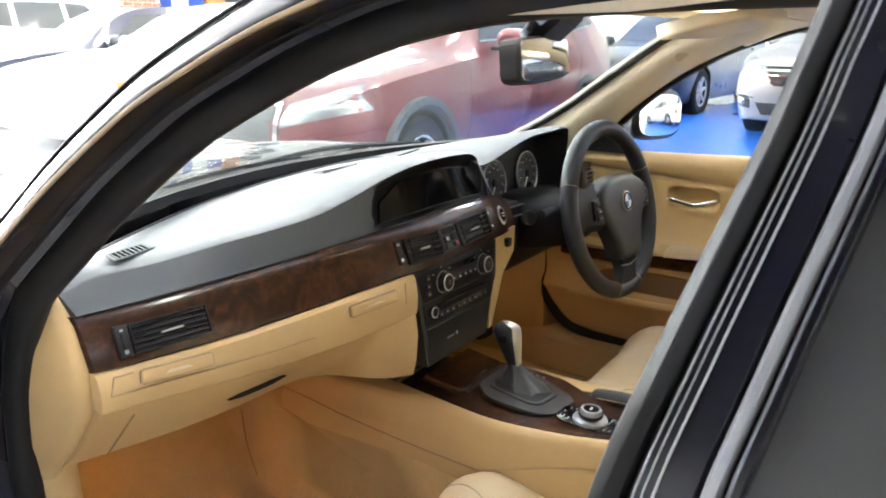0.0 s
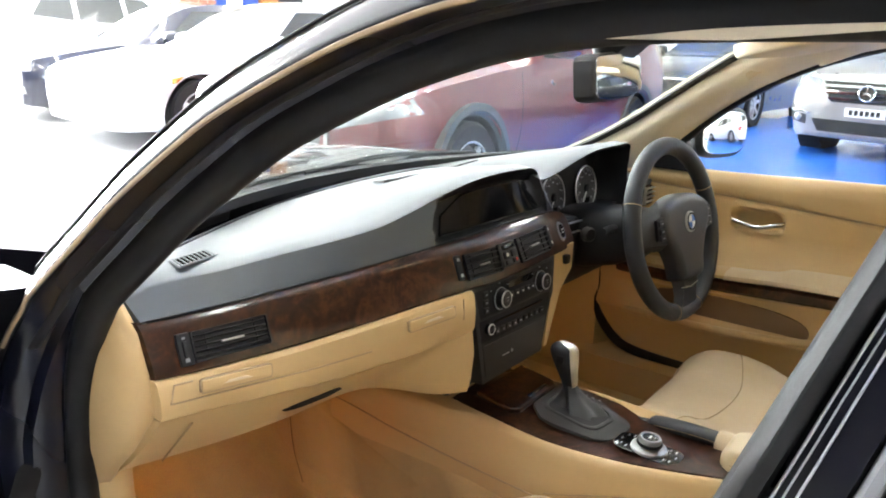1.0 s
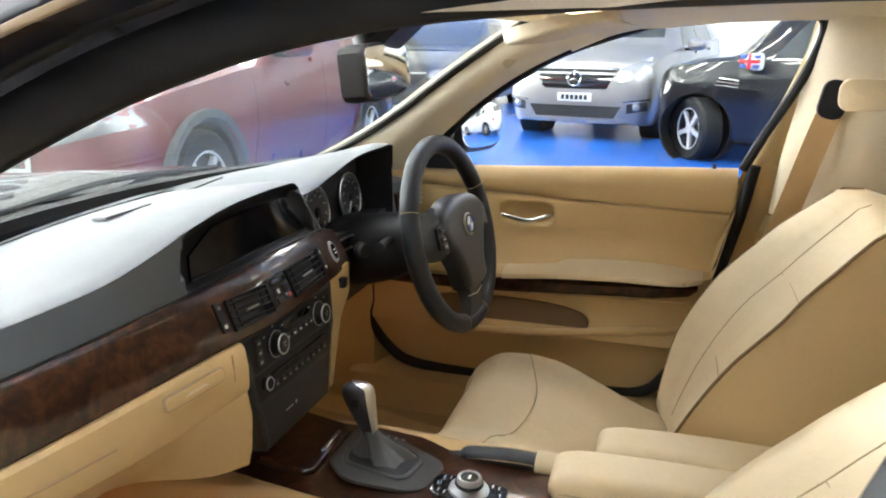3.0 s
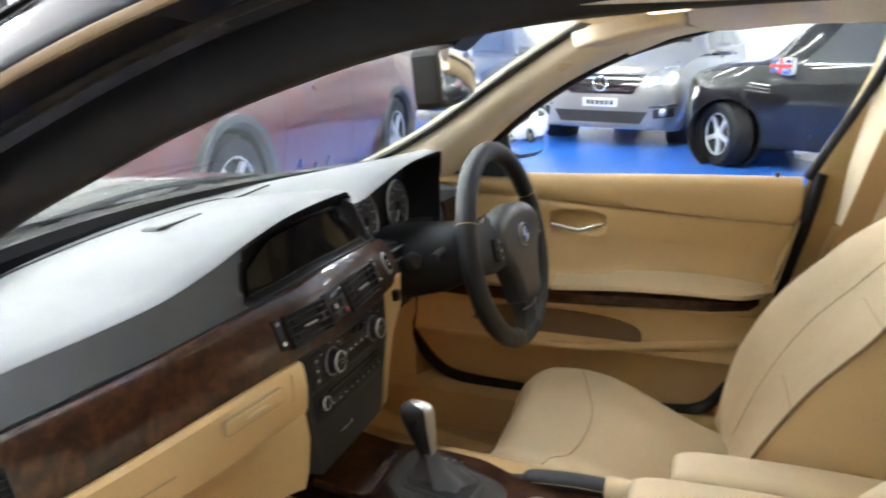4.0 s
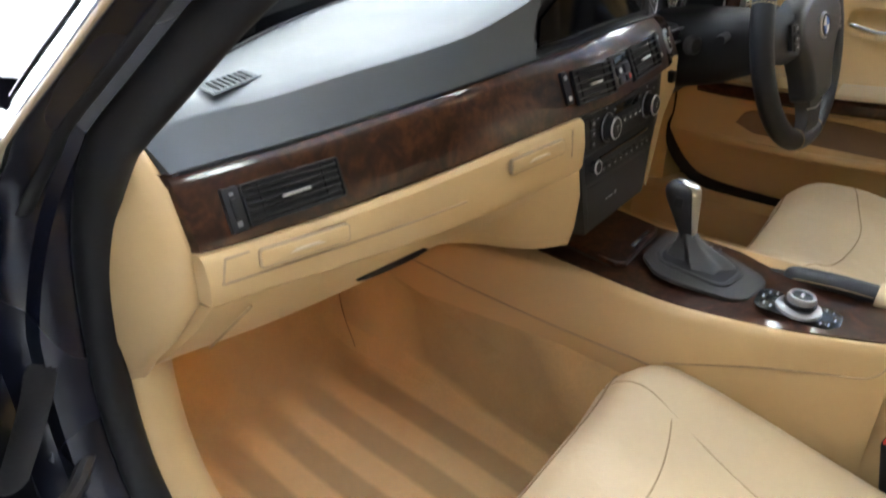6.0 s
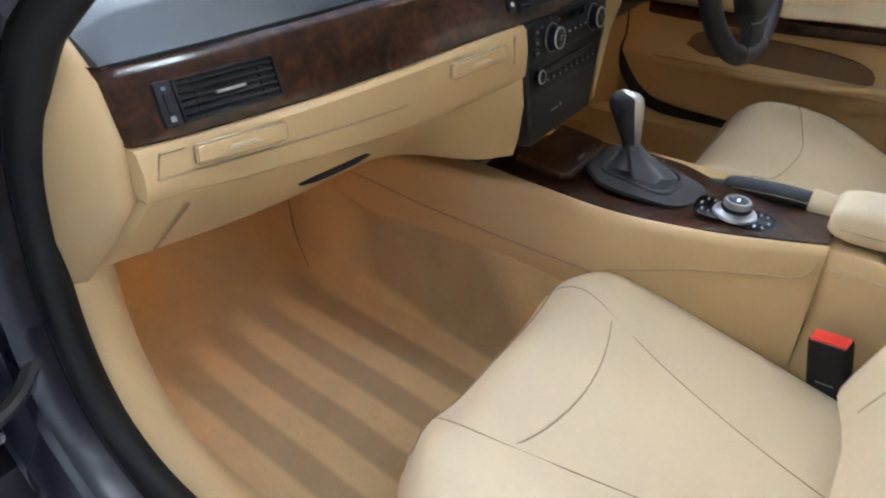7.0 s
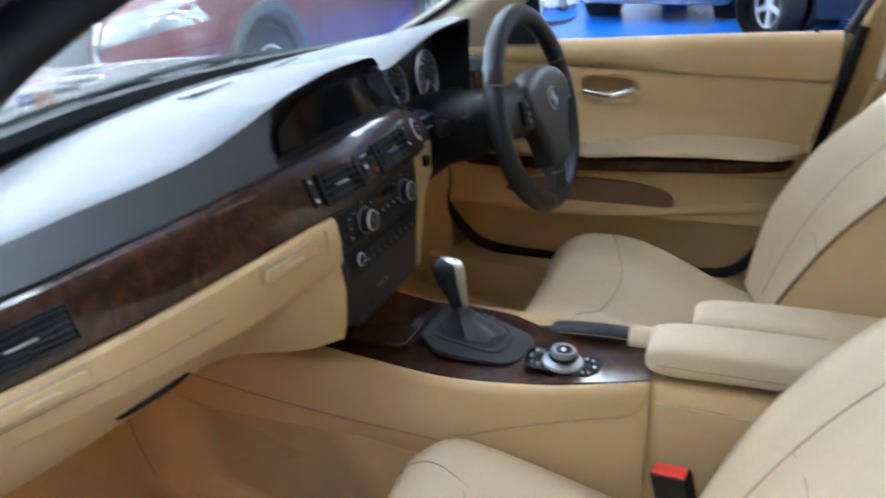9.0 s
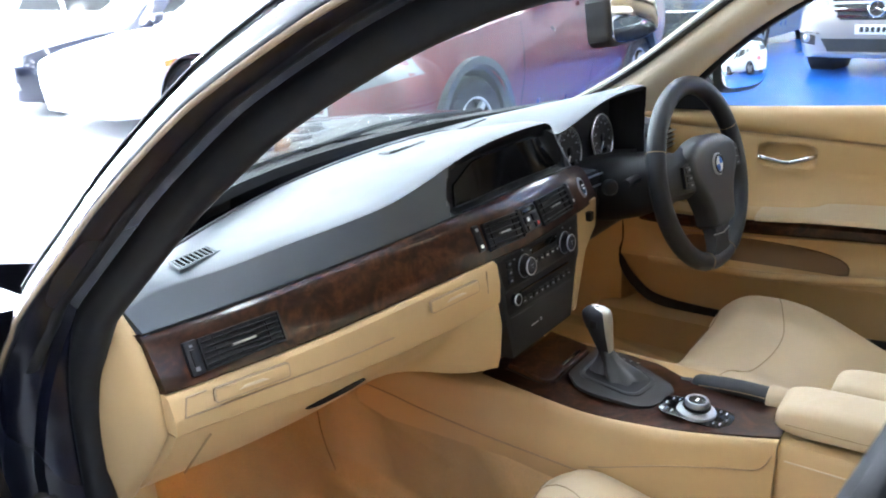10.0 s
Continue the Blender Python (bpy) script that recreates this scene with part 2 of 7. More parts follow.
def rounded(w, h, r, n=4):
    """A rounded rectangle, centred."""
    pts = []
    for cx, cy, a0 in ((w / 2 - r, h / 2 - r, 0), (r - w / 2, h / 2 - r, 90), (r - w / 2, r - h / 2, 180), (w / 2 - r, r - h / 2, 270)):
        pts += [(cx + r * math.cos(radians(a0 + 90 * k / n)), cy + r * math.sin(radians(a0 + 90 * k / n))) for k in range(n + 1)]
    return pts


def part(name, geo, material, parent=None, label="", sharp=38):
    me = bpy.data.meshes.new(name)
    me.from_pydata([tuple(v) for v in geo[0]], [], [tuple(f) for f in geo[1]])
    bm = bmesh.new()
    bm.from_mesh(me)
    bmesh.ops.recalc_face_normals(bm, faces=bm.faces[:])
    bm.to_mesh(me)
    bm.free()
    me.materials.append(material)
    me.polygons.foreach_set("use_smooth", [True] * len(me.polygons))
    me.set_sharp_from_angle(angle=radians(sharp))
    ob = new(name, me)
    if parent:
        ob.parent = parent
    if label:
        ob["label"] = label
    return ob


def thing(name, label, category, group="", kind="", m=None):
    ob = new(name)
    ob.empty_display_size = 0.1
    if m is not None:
        ob.matrix_world = m
    return tagged(ob, label, category, group, kind)


def frame_at(o, u, w):
    """Local axes: x along u, z along w, at o."""
    u, w = Vector(u).normalized(), Vector(w).normalized()
    v = w.cross(u).normalized()
    u = v.cross(w).normalized()
    m = Matrix((u, v, w)).transposed().to_4x4()
    m.translation = Vector(o)
    return m

# ---- the car whose cabin is seen: x to its right, y ahead, z up ----
car = thing("sedan_car", "black four-door sedan with beige leather cabin, front passenger door open", "car")

FACE = [(-0.70, 0.136), (-0.65, 0.123), (-0.54, 0.095), (-0.38, 0.058), (-0.28, 0.037), (-0.16, 0.012), (-0.08, -0.002), (0.07, 0.004), (0.15, 0.012), (0.25, 0.032), (0.40, 0.030), (0.70, 0.024)]
WOOD_TOP = [(-0.70, 0.819), (-0.617, 0.820), (-0.50, 0.825), (-0.396, 0.830), (-0.20, 0.836), (0.0, 0.838), (0.165, 0.834), (0.24, 0.822), (0.30, 0.802), (0.45, 0.788), (0.70, 0.786)]
WOOD_LOW = [(-0.70, 0.757), (-0.668, 0.755), (-0.594, 0.753), (-0.432, 0.756), (-0.166, 0.770), (0.0, 0.772), (0.122, 0.771), (0.26, 0.762), (0.7, 0.755)]


def face_y(x):
    return float(along(x, FACE)[0])


def on_face(x, s, out=0.0):
    """A place on the dash front: s = 0 at the lower edge of the trim strip, 1 at its upper edge."""
    z0, z1 = float(along(x, WOOD_LOW)[0]), float(along(x, WOOD_TOP)[0])
    return Vector((x, face_y(x) + 0.03 * s - out, z0 + (z1 - z0) * s))


CROWN = [(-0.70, 0.0), (-0.42, 0.0), (-0.25, 0.3), (-0.10, 0.85), (0.0, 0.85), (0.10, 0.62), (0.18, 0.45), (0.26, 0.30), (0.70, 0.0)]


def crown(x):
    """Rear upper edge of the trim strip, where it rolls back under the pad."""
    r = float(along(x, CROWN)[0])
    return on_face(x, 1) + Vector((0, 0.022 * r, 0.008 * r))


def face_axes(x, s, out=0.0):
    o = on_face(x, s, out)
    u = on_face(x + 0.03, s) - on_face(x - 0.03, s)
    v = on_face(x, 1) - on_face(x, 0)
    return frame_at(o, u, u.cross(v))


# dashboard pad with its two hoods
EDGE = [(-0.70, 0.196, 0.836), (-0.650, 0.188, 0.843), (-0.616, 0.180, 0.855), (-0.54, 0.148, 0.863), (-0.45, 0.122, 0.873), (-0.377, 0.103, 0.879), (-0.30, 0.083, 0.889), (-0.235, 0.064, 0.909), (-0.18, 0.054, 0.926), (-0.10, 0.048, 0.9395), (-0.01, 0.048, 0.942), (0.08, 0.060, 0.936), (0.15, 0.083, 0.925), (0.192, 0.097, 0.911), (0.214, 0.100, 0.893), (0.236, 0.090, 0.897), (0.275, 0.074, 0.915), (0.32, 0.062, 0.932), (0.38, 0.056, 0.942), (0.47, 0.054, 0.943), (0.530, 0.054, 0.941), (0.548, 0.056, 0.930), (0.556, 0.064, 0.895), (0.566, 0.070, 0.858), (0.60, 0.062, 0.848), (0.70, 0.040, 0.838)]
REAR = [(-0.70, 0.215, 0.842), (-0.60, 0.275, 0.848), (-0.45, 0.335, 0.856), (-0.25, 0.395, 0.864), (0.0, 0.43, 0.872), (0.3, 0.43, 0.875), (0.5, 0.38, 0.87), (0.70, 0.26, 0.86)]
# height on the dash front, and how far the scoop is drawn in there at the display's two ends and at the instruments' ends
LEVELS = ((0.04, 0.026, 0.000, 0.007), (0.28, 0.008, 0.014, 0.002), (0.55, 0.0, 0.022, 0.0), (0.80, 0.008, 0.020, 0.002), (0.96, 0.026, 0.010, 0.006))


def hollow(x, left=0.0, right=0.0, both=0.0):
    """How deep the dash front is scooped out under a hood: 0 none, 1 fully."""
    for x0, x1, x2, x3 in ((-0.198 + left, -0.164 + left, 0.186 - right, 0.205 - right), (0.212 + both, 0.230 + both, 0.534 - both, 0.552 - both)):
        if x0 < x < x3:
            k = min((x - x0) / (x1 - x0), (x3 - x) / (x3 - x2), 1.0)
            return math.sqrt(max(0.0, 1 - (1 - k) ** 2))
    return 0.0


def pad_loop(x, scooped=True):
    ey, ez = along(x, EDGE)
    ry, rz = along(x, REAR)
    a = crown(x)
    ay, az = a.y, a.z
    low, back = (ay + 0.024, ey + 0.030) if x < 0.209 else (0.138, 0.144)
    deep = [(ay + 0.008, az + 0.001), (low, az + 0.003), ((low + back) / 2, (az + ez) / 2), (back, ez - 0.026), (ey + 0.012, ez - 0.009)]
    inner = []
    for (k, *ends), (c, d) in zip(LEVELS, deep):
        fy, fz, h = ay + (ey - ay) * k, az + (ez - az) * k, hollow(x, *ends) if scooped else 0.0
        inner.append((fy + (c - fy) * h, fz + (d - fz) * h))
    top = [(ey, ez), (ey + 0.004, ez + 0.0015), (ey + 0.03, ez + 0.003)]
    hy, hz = ey + 0.03, ez + 0.003
    for k in (0.25, 0.5, 0.75):
        rise = 0.005 * math.sin(math.pi * k)
        top.append((hy + (ry - hy) * k, hz + (rz - hz) * k ** 0.9 + rise))
    top += [(ry - 0.012, rz + 0.003), (ry, rz), (ry + 0.02, rz - 0.04), (ry - 0.1, 0.74), (ay + 0.03, az - 0.06)]
    return [Vector((x, y, z)) for y, z in [(ay, az)] + inner + top]


xs_pad = np.concatenate([np.linspace(-0.656, -0.22, 30), np.linspace(-0.215, -0.15, 26), np.linspace(-0.14, 0.16, 22), np.linspace(0.17, 0.245, 44), np.linspace(0.255, 0.50, 22), np.linspace(0.505, 0.57, 40), np.linspace(0.58, 0.675, 7)])
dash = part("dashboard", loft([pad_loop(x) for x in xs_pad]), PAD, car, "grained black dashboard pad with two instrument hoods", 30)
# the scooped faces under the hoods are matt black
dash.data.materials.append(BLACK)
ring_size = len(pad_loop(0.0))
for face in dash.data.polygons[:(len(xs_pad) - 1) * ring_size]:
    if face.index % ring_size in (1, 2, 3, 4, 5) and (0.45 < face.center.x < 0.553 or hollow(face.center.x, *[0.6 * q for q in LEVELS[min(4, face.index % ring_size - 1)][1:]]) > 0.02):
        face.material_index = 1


def pad_z(x, y):
    """Height of the pad's upper face."""
    loop = pad_loop(x, False)[6:14]
    return float(np.interp(y, [p.y for p in loop], [p.z for p in loop]))


# seam line on the pad near the windscreen, the defroster grille and the sensor slot
dash_seam = []
for x in np.linspace(-0.56, 0.30, 30):
    y = float(along(x, REAR)[0]) - 0.016 - 0.19 * max(0.0, x + 0.22)
    dash_seam.append(Vector((x, y, pad_z(x, y) + 0.0008)))
part("pad_joint", sweep(dash_seam, [(-0.002, -0.002), (0.002, -0.002), (0.002, 0.0012), (-0.002, 0.0012)]), BLACK, dash)
C_MID = (-0.060, 0.256)
slot_axes = frame_at((*C_MID, pad_z(*C_MID) - 0.0012), (0.03, 0.0, pad_z(-0.045, 0.256) - pad_z(-0.075, 0.256)), (0.0, pad_z(-0.06, 0.246) - pad_z(-0.06, 0.266), 0.02))
speaker = part("centre_grille", moved(plate([(-0.060, -0.026), (0.040, -0.024), (0.056, 0.026), (-0.034, 0.024)], 0.003, 0.001), slot_axes), BLACK, dash, "black slotted grille on top of the pad")
for k in range(9):
    x0 = -0.046 + 0.0105 * k
    part("slat", moved(plate([(x0, -0.022), (x0 + 0.0035, -0.022), (x0 + 0.0225, 0.022), (x0 + 0.019, 0.022)], 0.0045, 0.0006, 1), slot_axes), PAD, speaker)

G_MID = (-0.538, 0.208)
vent_axes = frame_at((*G_MID, pad_z(*G_MID) + 0.0016), (0.06, 0.012, pad_z(-0.508, 0.208) - pad_z(-0.568, 0.208)), (0.0, pad_z(-0.538, 0.193) - pad_z(-0.538, 0.223), 0.03))
rim_out = [(-0.046, -0.018), (0.028, -0.018), (0.046, 0.020), (-0.026, 0.020)]
rim_in = [(-0.040, -0.0145), (0.0255, -0.0145), (0.0395, 0.0165), (-0.0235, 0.0165)]
edges = []
for k in range(4):
    a, b, c, d = rim_out[k], rim_out[(k + 1) % 4], rim_in[(k + 1) % 4], rim_in[k]
    edges.append(moved(plate([a, b, c, d], 0.0018, 0.0006, 1), vent_axes))
grille = part("defroster_vent", joined(*edges), PAD, dash, "slanted side defroster grille")
# shallow black plate paints the shade of a deep slot
part("vent_shade_plate", moved(plate(rim_in, 0.0009, 0), vent_axes), SLOT, grille)
for k in range(8):
    x0 = -0.036 + 0.0082 * k
    part("slat", moved(plate([(x0 - 0.0016, -0.014), (x0 + 0.0006, -0.014), (x0 + 0.0159, 0.016), (x0 + 0.0137, 0.016)], 0.0020, 0.0004, 1), vent_axes), PAD, grille)

# display under the passenger-side hood
screen_rows, screen_foot = [], []
for x in np.linspace(-0.158, 0.168, 34):
    a, (ey, ez) = crown(x), along(x, EDGE)
    y0, z0, y1, z1 = a.y + 0.018, a.z + 0.007, ey + 0.022, ez - 0.028 - 0.02 * max(0.0, (-0.11 - x) / 0.05)
    z1 = max(z1, z0 + 0.006)
    screen_rows.append([Vector((x, y0, z0)), Vector((x, y1, z1)), Vector((x, y1 + 0.004, z1)), Vector((x, y0 + 0.004, z0))])
    screen_foot.append(Vector((x, y0 - 0.002, z0)))
display = part("display_screen", loft(screen_rows), SCREEN, dash, "dark switched-off dashboard display")
part("screen_rim", sweep(screen_foot, [(-0.0012, -0.0012), (0.0012, -0.0012), (0.0012, 0.0012), (-0.0012, 0.0012)]), DARK_GREY, display)

# instrument cluster
xs_c = np.linspace(0.240, 0.530, 24)
face_c = [(x, on_face(x, 1).z + 0.004) for x in xs_c] + [(x, float(along(x, EDGE)[1]) - 0.030) for x in xs_c[::-1]]
cluster = part("instrument_panel", moved(plate(face_c, 0.006, 0.001), Matrix(((1, 0, 0, 0), (0, 0, -1, 0.141), (0, 1, 0, 0), (0, 0, 0, 1)))), BLACK, dash, "black instrument panel with two round gauges")
for gx, gr in ((0.324, 0.051), (0.480, 0.051)):
    m = frame_at((gx, 0.1275, 0.834), (1, 0, 0), (0, -1, 0.12))
    part("gauge_ring", moved(torus(gr, 0.0022, 40, 8), m), SATIN, cluster, "silver gauge ring")
    part("gauge_dial", moved(lathe([(gr, -0.002), (gr, 0.0005), (0.001, 0.0005)], 36), m), DARK_GREY, cluster)
    ticks = []
    for k in range(28):
        a = radians(-225 + 270 * k / 27)
        big = k % 3 == 0
        ticks.append(moved(rbox((gr * (0.84 if big else 0.88), 0, 0.001), (gr * (0.14 if big else 0.08), 0.0016 if big else 0.001, 0.001), 0), m @ Matrix.Rotation(-a, 4, "Z")))
    part("gauge_scale", joined(*ticks), STEEL, cluster)
    figures = [moved(rbox((gr * 0.66 * math.cos(radians(-225 + 270 * k / 8)), -gr * 0.66 * math.sin(radians(-225 + 270 * k / 8)), 0.001), (0.006, 0.0035, 0.0008), 0), m) for k in range(9)]
    part("gauge_numbering", joined(*figures), STEEL, cluster)
    part("needle", moved(rbox((gr * 0.32, 0, 0.004), (gr * 0.8, 0.0020, 0.002), 0), m @ Matrix.Rotation(radians(-128), 4, "Z")), MARK, cluster)
    part("needle_cap", moved(lathe([(0.010, 0.0), (0.010, 0.005), (0.006, 0.007), (0.001, 0.007)], 16), m), BLACK, cluster)
    part("inner_readout", moved(rbox((0, -gr * 0.55, 0.0012), (gr * 0.5, gr * 0.22, 0.001), 0), m), GLOSS_BLACK, cluster)
cowl = [[Vector((x, y, z - 0.012 * (x - 0.257) / 0.312)) for y, z in ((0.056, 0.796), (0.066, 0.803), (0.140, 0.786), (0.140, 0.75), (0.060, 0.760))] for x in np.linspace(0.235, 0.60, 10)]
part("cluster_cowl", loft(cowl), BLACK, dash, "black ledge below the instruments")
for dz in (0.0, -0.022):
    part("cowl_trim", sweep([Vector((x, 0.053, 0.800 + dz - 0.014 * (x - 0.257) / 0.312)) for x in np.linspace(0.262, 0.56, 8)], [(-0.0016, -0.0016), (0.0016, -0.0016), (0.0016, 0.0016), (-0.0016, 0.0016)]), STEEL, dash)

# burr walnut strip, wrapping round its outer end
strip = []
for x in np.linspace(-0.661, 0.252, 60):
    loop = []
    for s, out in ((0.0, 0.000), (0.05, 0.0032), (0.14, 0.0045), (0.5, 0.005), (0.82, 0.0048), (0.92, 0.0042), (0.97, 0.002), (1.0, -0.001), (1.5, 0.0), (2.0, 0.0), (0.95, -0.012), (0.05, -0.012)):
        q = on_face(x, min(s, 1.0))
        q += (crown(x) - q) * max(0.0, s - 1.0)
        loop.append(q + Vector((0, -out, -out * 0.3 + (0.0025 if s == 1.5 else 0.001 if s == 2.0 else 0.0))))
    strip.append(loop)
end = [p + Vector((-0.004, 0.008, 0)) for p in strip[0]]
trim = part("wood_trim", loft([end] + strip), WOOD, dash, "dark lacquered burr walnut trim strip")
part("trim_shadow_gap", sweep([crown(x) + Vector((0, 0.001, 0.0015)) for x in np.linspace(-0.65, 0.25, 50)], [(-0.0016, -0.0016), (0.0016, -0.0016), (0.0016, 0.0016), (-0.0016, 0.0016)]), BLACK, dash)


def air_vent(x0, x1, s0, s1, rows, wheel=0, mat_name="air_vent"):
    """A louvred air vent let into the trim strip between x0 and x1."""
    c = (x0 + x1) / 2
    m = face_axes(c, (s0 + s1) / 2, 0.0085)
    w = (on_face(x1, 0.5) - on_face(x0, 0.5)).length
    h = (on_face(c, s1) - on_face(c, s0)).length
    bars = [((0, h / 2, -0.001), (w, 0.0022, 0.006)), ((0, -h / 2, -0.001), (w, 0.0022, 0.006)), ((-w / 2, 0, -0.001), (0.0024, h, 0.006)), ((w / 2, 0, -0.001), (0.003, h, 0.006))]
    vent = part(mat_name, moved(joined(*[rbox(a, b, 0.001) for a, b in bars]), m), BLACK, dash, "black louvred air vent")
    # black plate between the louvres stands for a dark recess
    part("vent_shade_plate", moved(rbox((0, 0, -0.0035), (w - 0.002, h - 0.002, 0.002), 0), m), RUBBER, vent)
    step = (h - 0.004) / rows
    for k in range(rows):
        part("louvre", moved(rbox((0, 0, 0), (w - 0.004, 0.0014, 0.0050), 0.0005, 1), m @ Matrix.Translation((0, -h / 2 + 0.002 + step * (k + 0.5), 0.0)) @ Matrix.Rotation(radians(-24), 4, "X")), DARK_GREY, vent)
    for k in (-1, 1):
        part("vane", moved(rbox((k * w * 0.33, 0, -0.002), (0.0014, h - 0.004, 0.003), 0), m), BLACK, vent)
    part("vent_tab", moved(rbox((0.0, -0.001, 0.0025), (w * 0.30, 0.0028, 0.004), 0.0012), m), SATIN, vent, "silver vent slider")
    if wheel:
        part("wheel_panel", moved(rbox((-w / 2 - 0.011, 0, -0.002), (0.017, h + 0.004, 0.008), 0.002), m), BLACK, vent)
        part("thumb_wheel", moved(rbox((-w / 2 - 0.011, 0.0, 0.002), (0.006, h * 0.55, 0.006), 0.002), m), BLACK, vent)
        part("wheel_mark", moved(rbox((-w / 2 - 0.011, -h * 0.36, 0.0022), (0.005, 0.005, 0.001), 0), m), STEEL, vent)
        part("wheel_mark", moved(rbox((-w / 2 - 0.011, h * 0.38, 0.0022), (0.004, 0.003, 0.001), 0), m), STEEL, vent)
    return vent


air_vent(-0.610, -0.510, 0.22, 0.72, 5, 1)
air_vent(-0.158, -0.080, 0.26, 0.84, 4)
air_vent(-0.014, 0.098, 0.24, 0.84, 4)
m = face_axes(-0.047, 0.55, 0.0035)
switches = part("hazard_switch_panel", moved(rbox((0, 0, 0.001), (0.052, 0.042, 0.010), 0.003), m), DARK_GREY, dash, "charcoal panel with hazard and lock buttons")
part("button", moved(rbox((0, 0.013, 0.007), (0.040, 0.009, 0.004), 0.0015), m), GLOSS_BLACK, switches)
for bx in (-0.012, 0.012):
    part("button", moved(rbox((bx, -0.001, 0.007), (0.018, 0.012, 0.004), 0.0015), m), BLACK, switches)
    part("button", moved(rbox((bx, -0.014, 0.007), (0.016, 0.008, 0.004), 0.0015), m), DARK_GREY, switches)
part("button_mark", moved(lathe([(0.004, 0.0092), (0.004, 0.0098), (0.001, 0.0098)], 3), m @ Matrix.Translation((0.012, -0.013, 0))), RED_PLASTIC, switches)
part("button_mark", moved(rbox((-0.012, -0.001, 0.0092), (0.006, 0.006, 0.0008), 0), m), MARK, switches)
for x0 in (-0.169, 0.112):
    m = face_axes(x0, 0.55, 0.0025)
    roller = part("vent_wheel", moved(rbox((0, 0, 0.001), (0.013, 0.042, 0.010), 0.003), m), BLACK, dash, "black vent thumb wheel")
    for dy in (0.013, -0.013):
        part("wheel_mark", moved(rbox((0, dy, 0.0062), (0.005, 0.005, 0.0008), 0), m), MARK if dy < 0 else STEEL, roller)
m = face_axes(0.186, 0.54, 0.005)
starter = part("start_button", moved(lathe([(0.0200, -0.006), (0.0200, 0.000), (0.0175, 0.003), (0.0160, 0.001), (0.001, 0.001)], 28), m), STEEL, dash, "round silver-rimmed engine start button")
part("button_face", moved(lathe([(0.0140, 0.000), (0.0135, 0.0035), (0.001, 0.0035)], 24), m), GLOSS_BLACK, starter)
part("button_legend", moved(joined(rbox((0, 0.003, 0.0038), (0.013, 0.0022, 0.0008), 0), rbox((0, -0.003, 0.0038), (0.010, 0.0022, 0.0008), 0)), m), MARK, starter)

# lower beige fascia with the two cup-holder drawers, and the glove box
LIP = [(-0.70, 0.120, 0.708), (-0.60, 0.100, 0.703), (-0.45, 0.065, 0.694), (-0.35, 0.042, 0.692), (-0.25, 0.020, 0.695), (-0.18, 0.003, 0.702), (-0.153, -0.002, 0.704)]
UNDER = [(-0.70, 0.238, 0.59), (-0.651, 0.224, 0.59), (-0.607, 0.211, 0.59), (-0.521, 0.187, 0.59), (-0.421, 0.169, 0.59), (-0.302, 0.159, 0.59), (-0.244, 0.128, 0.59), (-0.205, 0.045, 0.59), (-0.153, 0.006, 0.588)]
rows = []
for x in np.linspace(-0.664, -0.156, 36):
    t0 = on_face(x, 0)
    ly, lz = along(x, LIP)
    rows.append([Vector((x, t0.y + 0.012, t0.z)), Vector((x, t0.y - 0.004, t0.z - 0.001)), Vector((x, t0.y - 0.009, t0.z - 0.006)), Vector((x, (t0.y + ly) / 2 - 0.007, (t0.z + lz) / 2)), Vector((x, ly, lz + 0.004)), Vector((x, ly + 0.003, lz - 0.003)), Vector((x, ly + 0.03, lz)), Vector((x, t0.y + 0.05, t0.z - 0.01))])
fascia = part("lower_fascia", loft(rows), BEIGE, dash, "beige moulded lower dash panel")
rows = []
for x in np.linspace(-0.664, -0.156, 36):
    ly, lz = along(x, LIP)
    uy, uz = along(x, UNDER)
    rows.append([Vector((x, ly + 0.004, lz - 0.004)), Vector((x, ly * 0.7 + uy * 0.3 - 0.004, lz * 0.7 + uz * 0.3 - 0.004)), Vector((x, ly * 0.25 + uy * 0.75 - 0.004, lz * 0.25 + uz * 0.75 - 0.003)), Vector((x, uy, uz)), Vector((x, uy + 0.012, uz + 0.002)), Vector((x, uy + 0.09, uz + 0.035)), Vector((x, ly + 0.04, lz - 0.006))])
glove = part("glove_box", loft(rows), BEIGE, dash, "beige glove box lid with a dark grab slot")


def on_fascia(x, k, out=0.0):
    t0 = on_face(x, 0)
    ly, lz = along(x, LIP)
    return Vector((x, (t0.y - 0.008) * (1 - k) + (ly - 0.002) * k - out, t0.z * (1 - k) + lz * k))


for x0, x1 in ((-0.617, -0.524), (-0.297, -0.208)):
    c = (x0 + x1) / 2
    u = on_fascia(x1, 0.5) - on_fascia(x0, 0.5)
    v = on_fascia(c, 0.1) - on_fascia(c, 0.9)
    m = frame_at(on_fascia(c, 0.27, 0.0065), u, u.cross(v))
    w = u.length
    drawer = part("cup_holder_drawer", moved(plate(rounded(w, 0.0165, 0.003), 0.006, 0.002), m), BEIGE, dash, "beige push-open cup holder drawer")
    part("drawer_gap", moved(plate(rounded(w + 0.003, 0.0195, 0.004), 0.0042, 0), m), SEAM, drawer)
    part("drawer_grip", moved(plate([(-0.02, -0.002), (0.02, -0.002), (0.012, 0.002), (-0.012, 0.002)], 0.0072, 0.001), m), LEATHER, drawer)
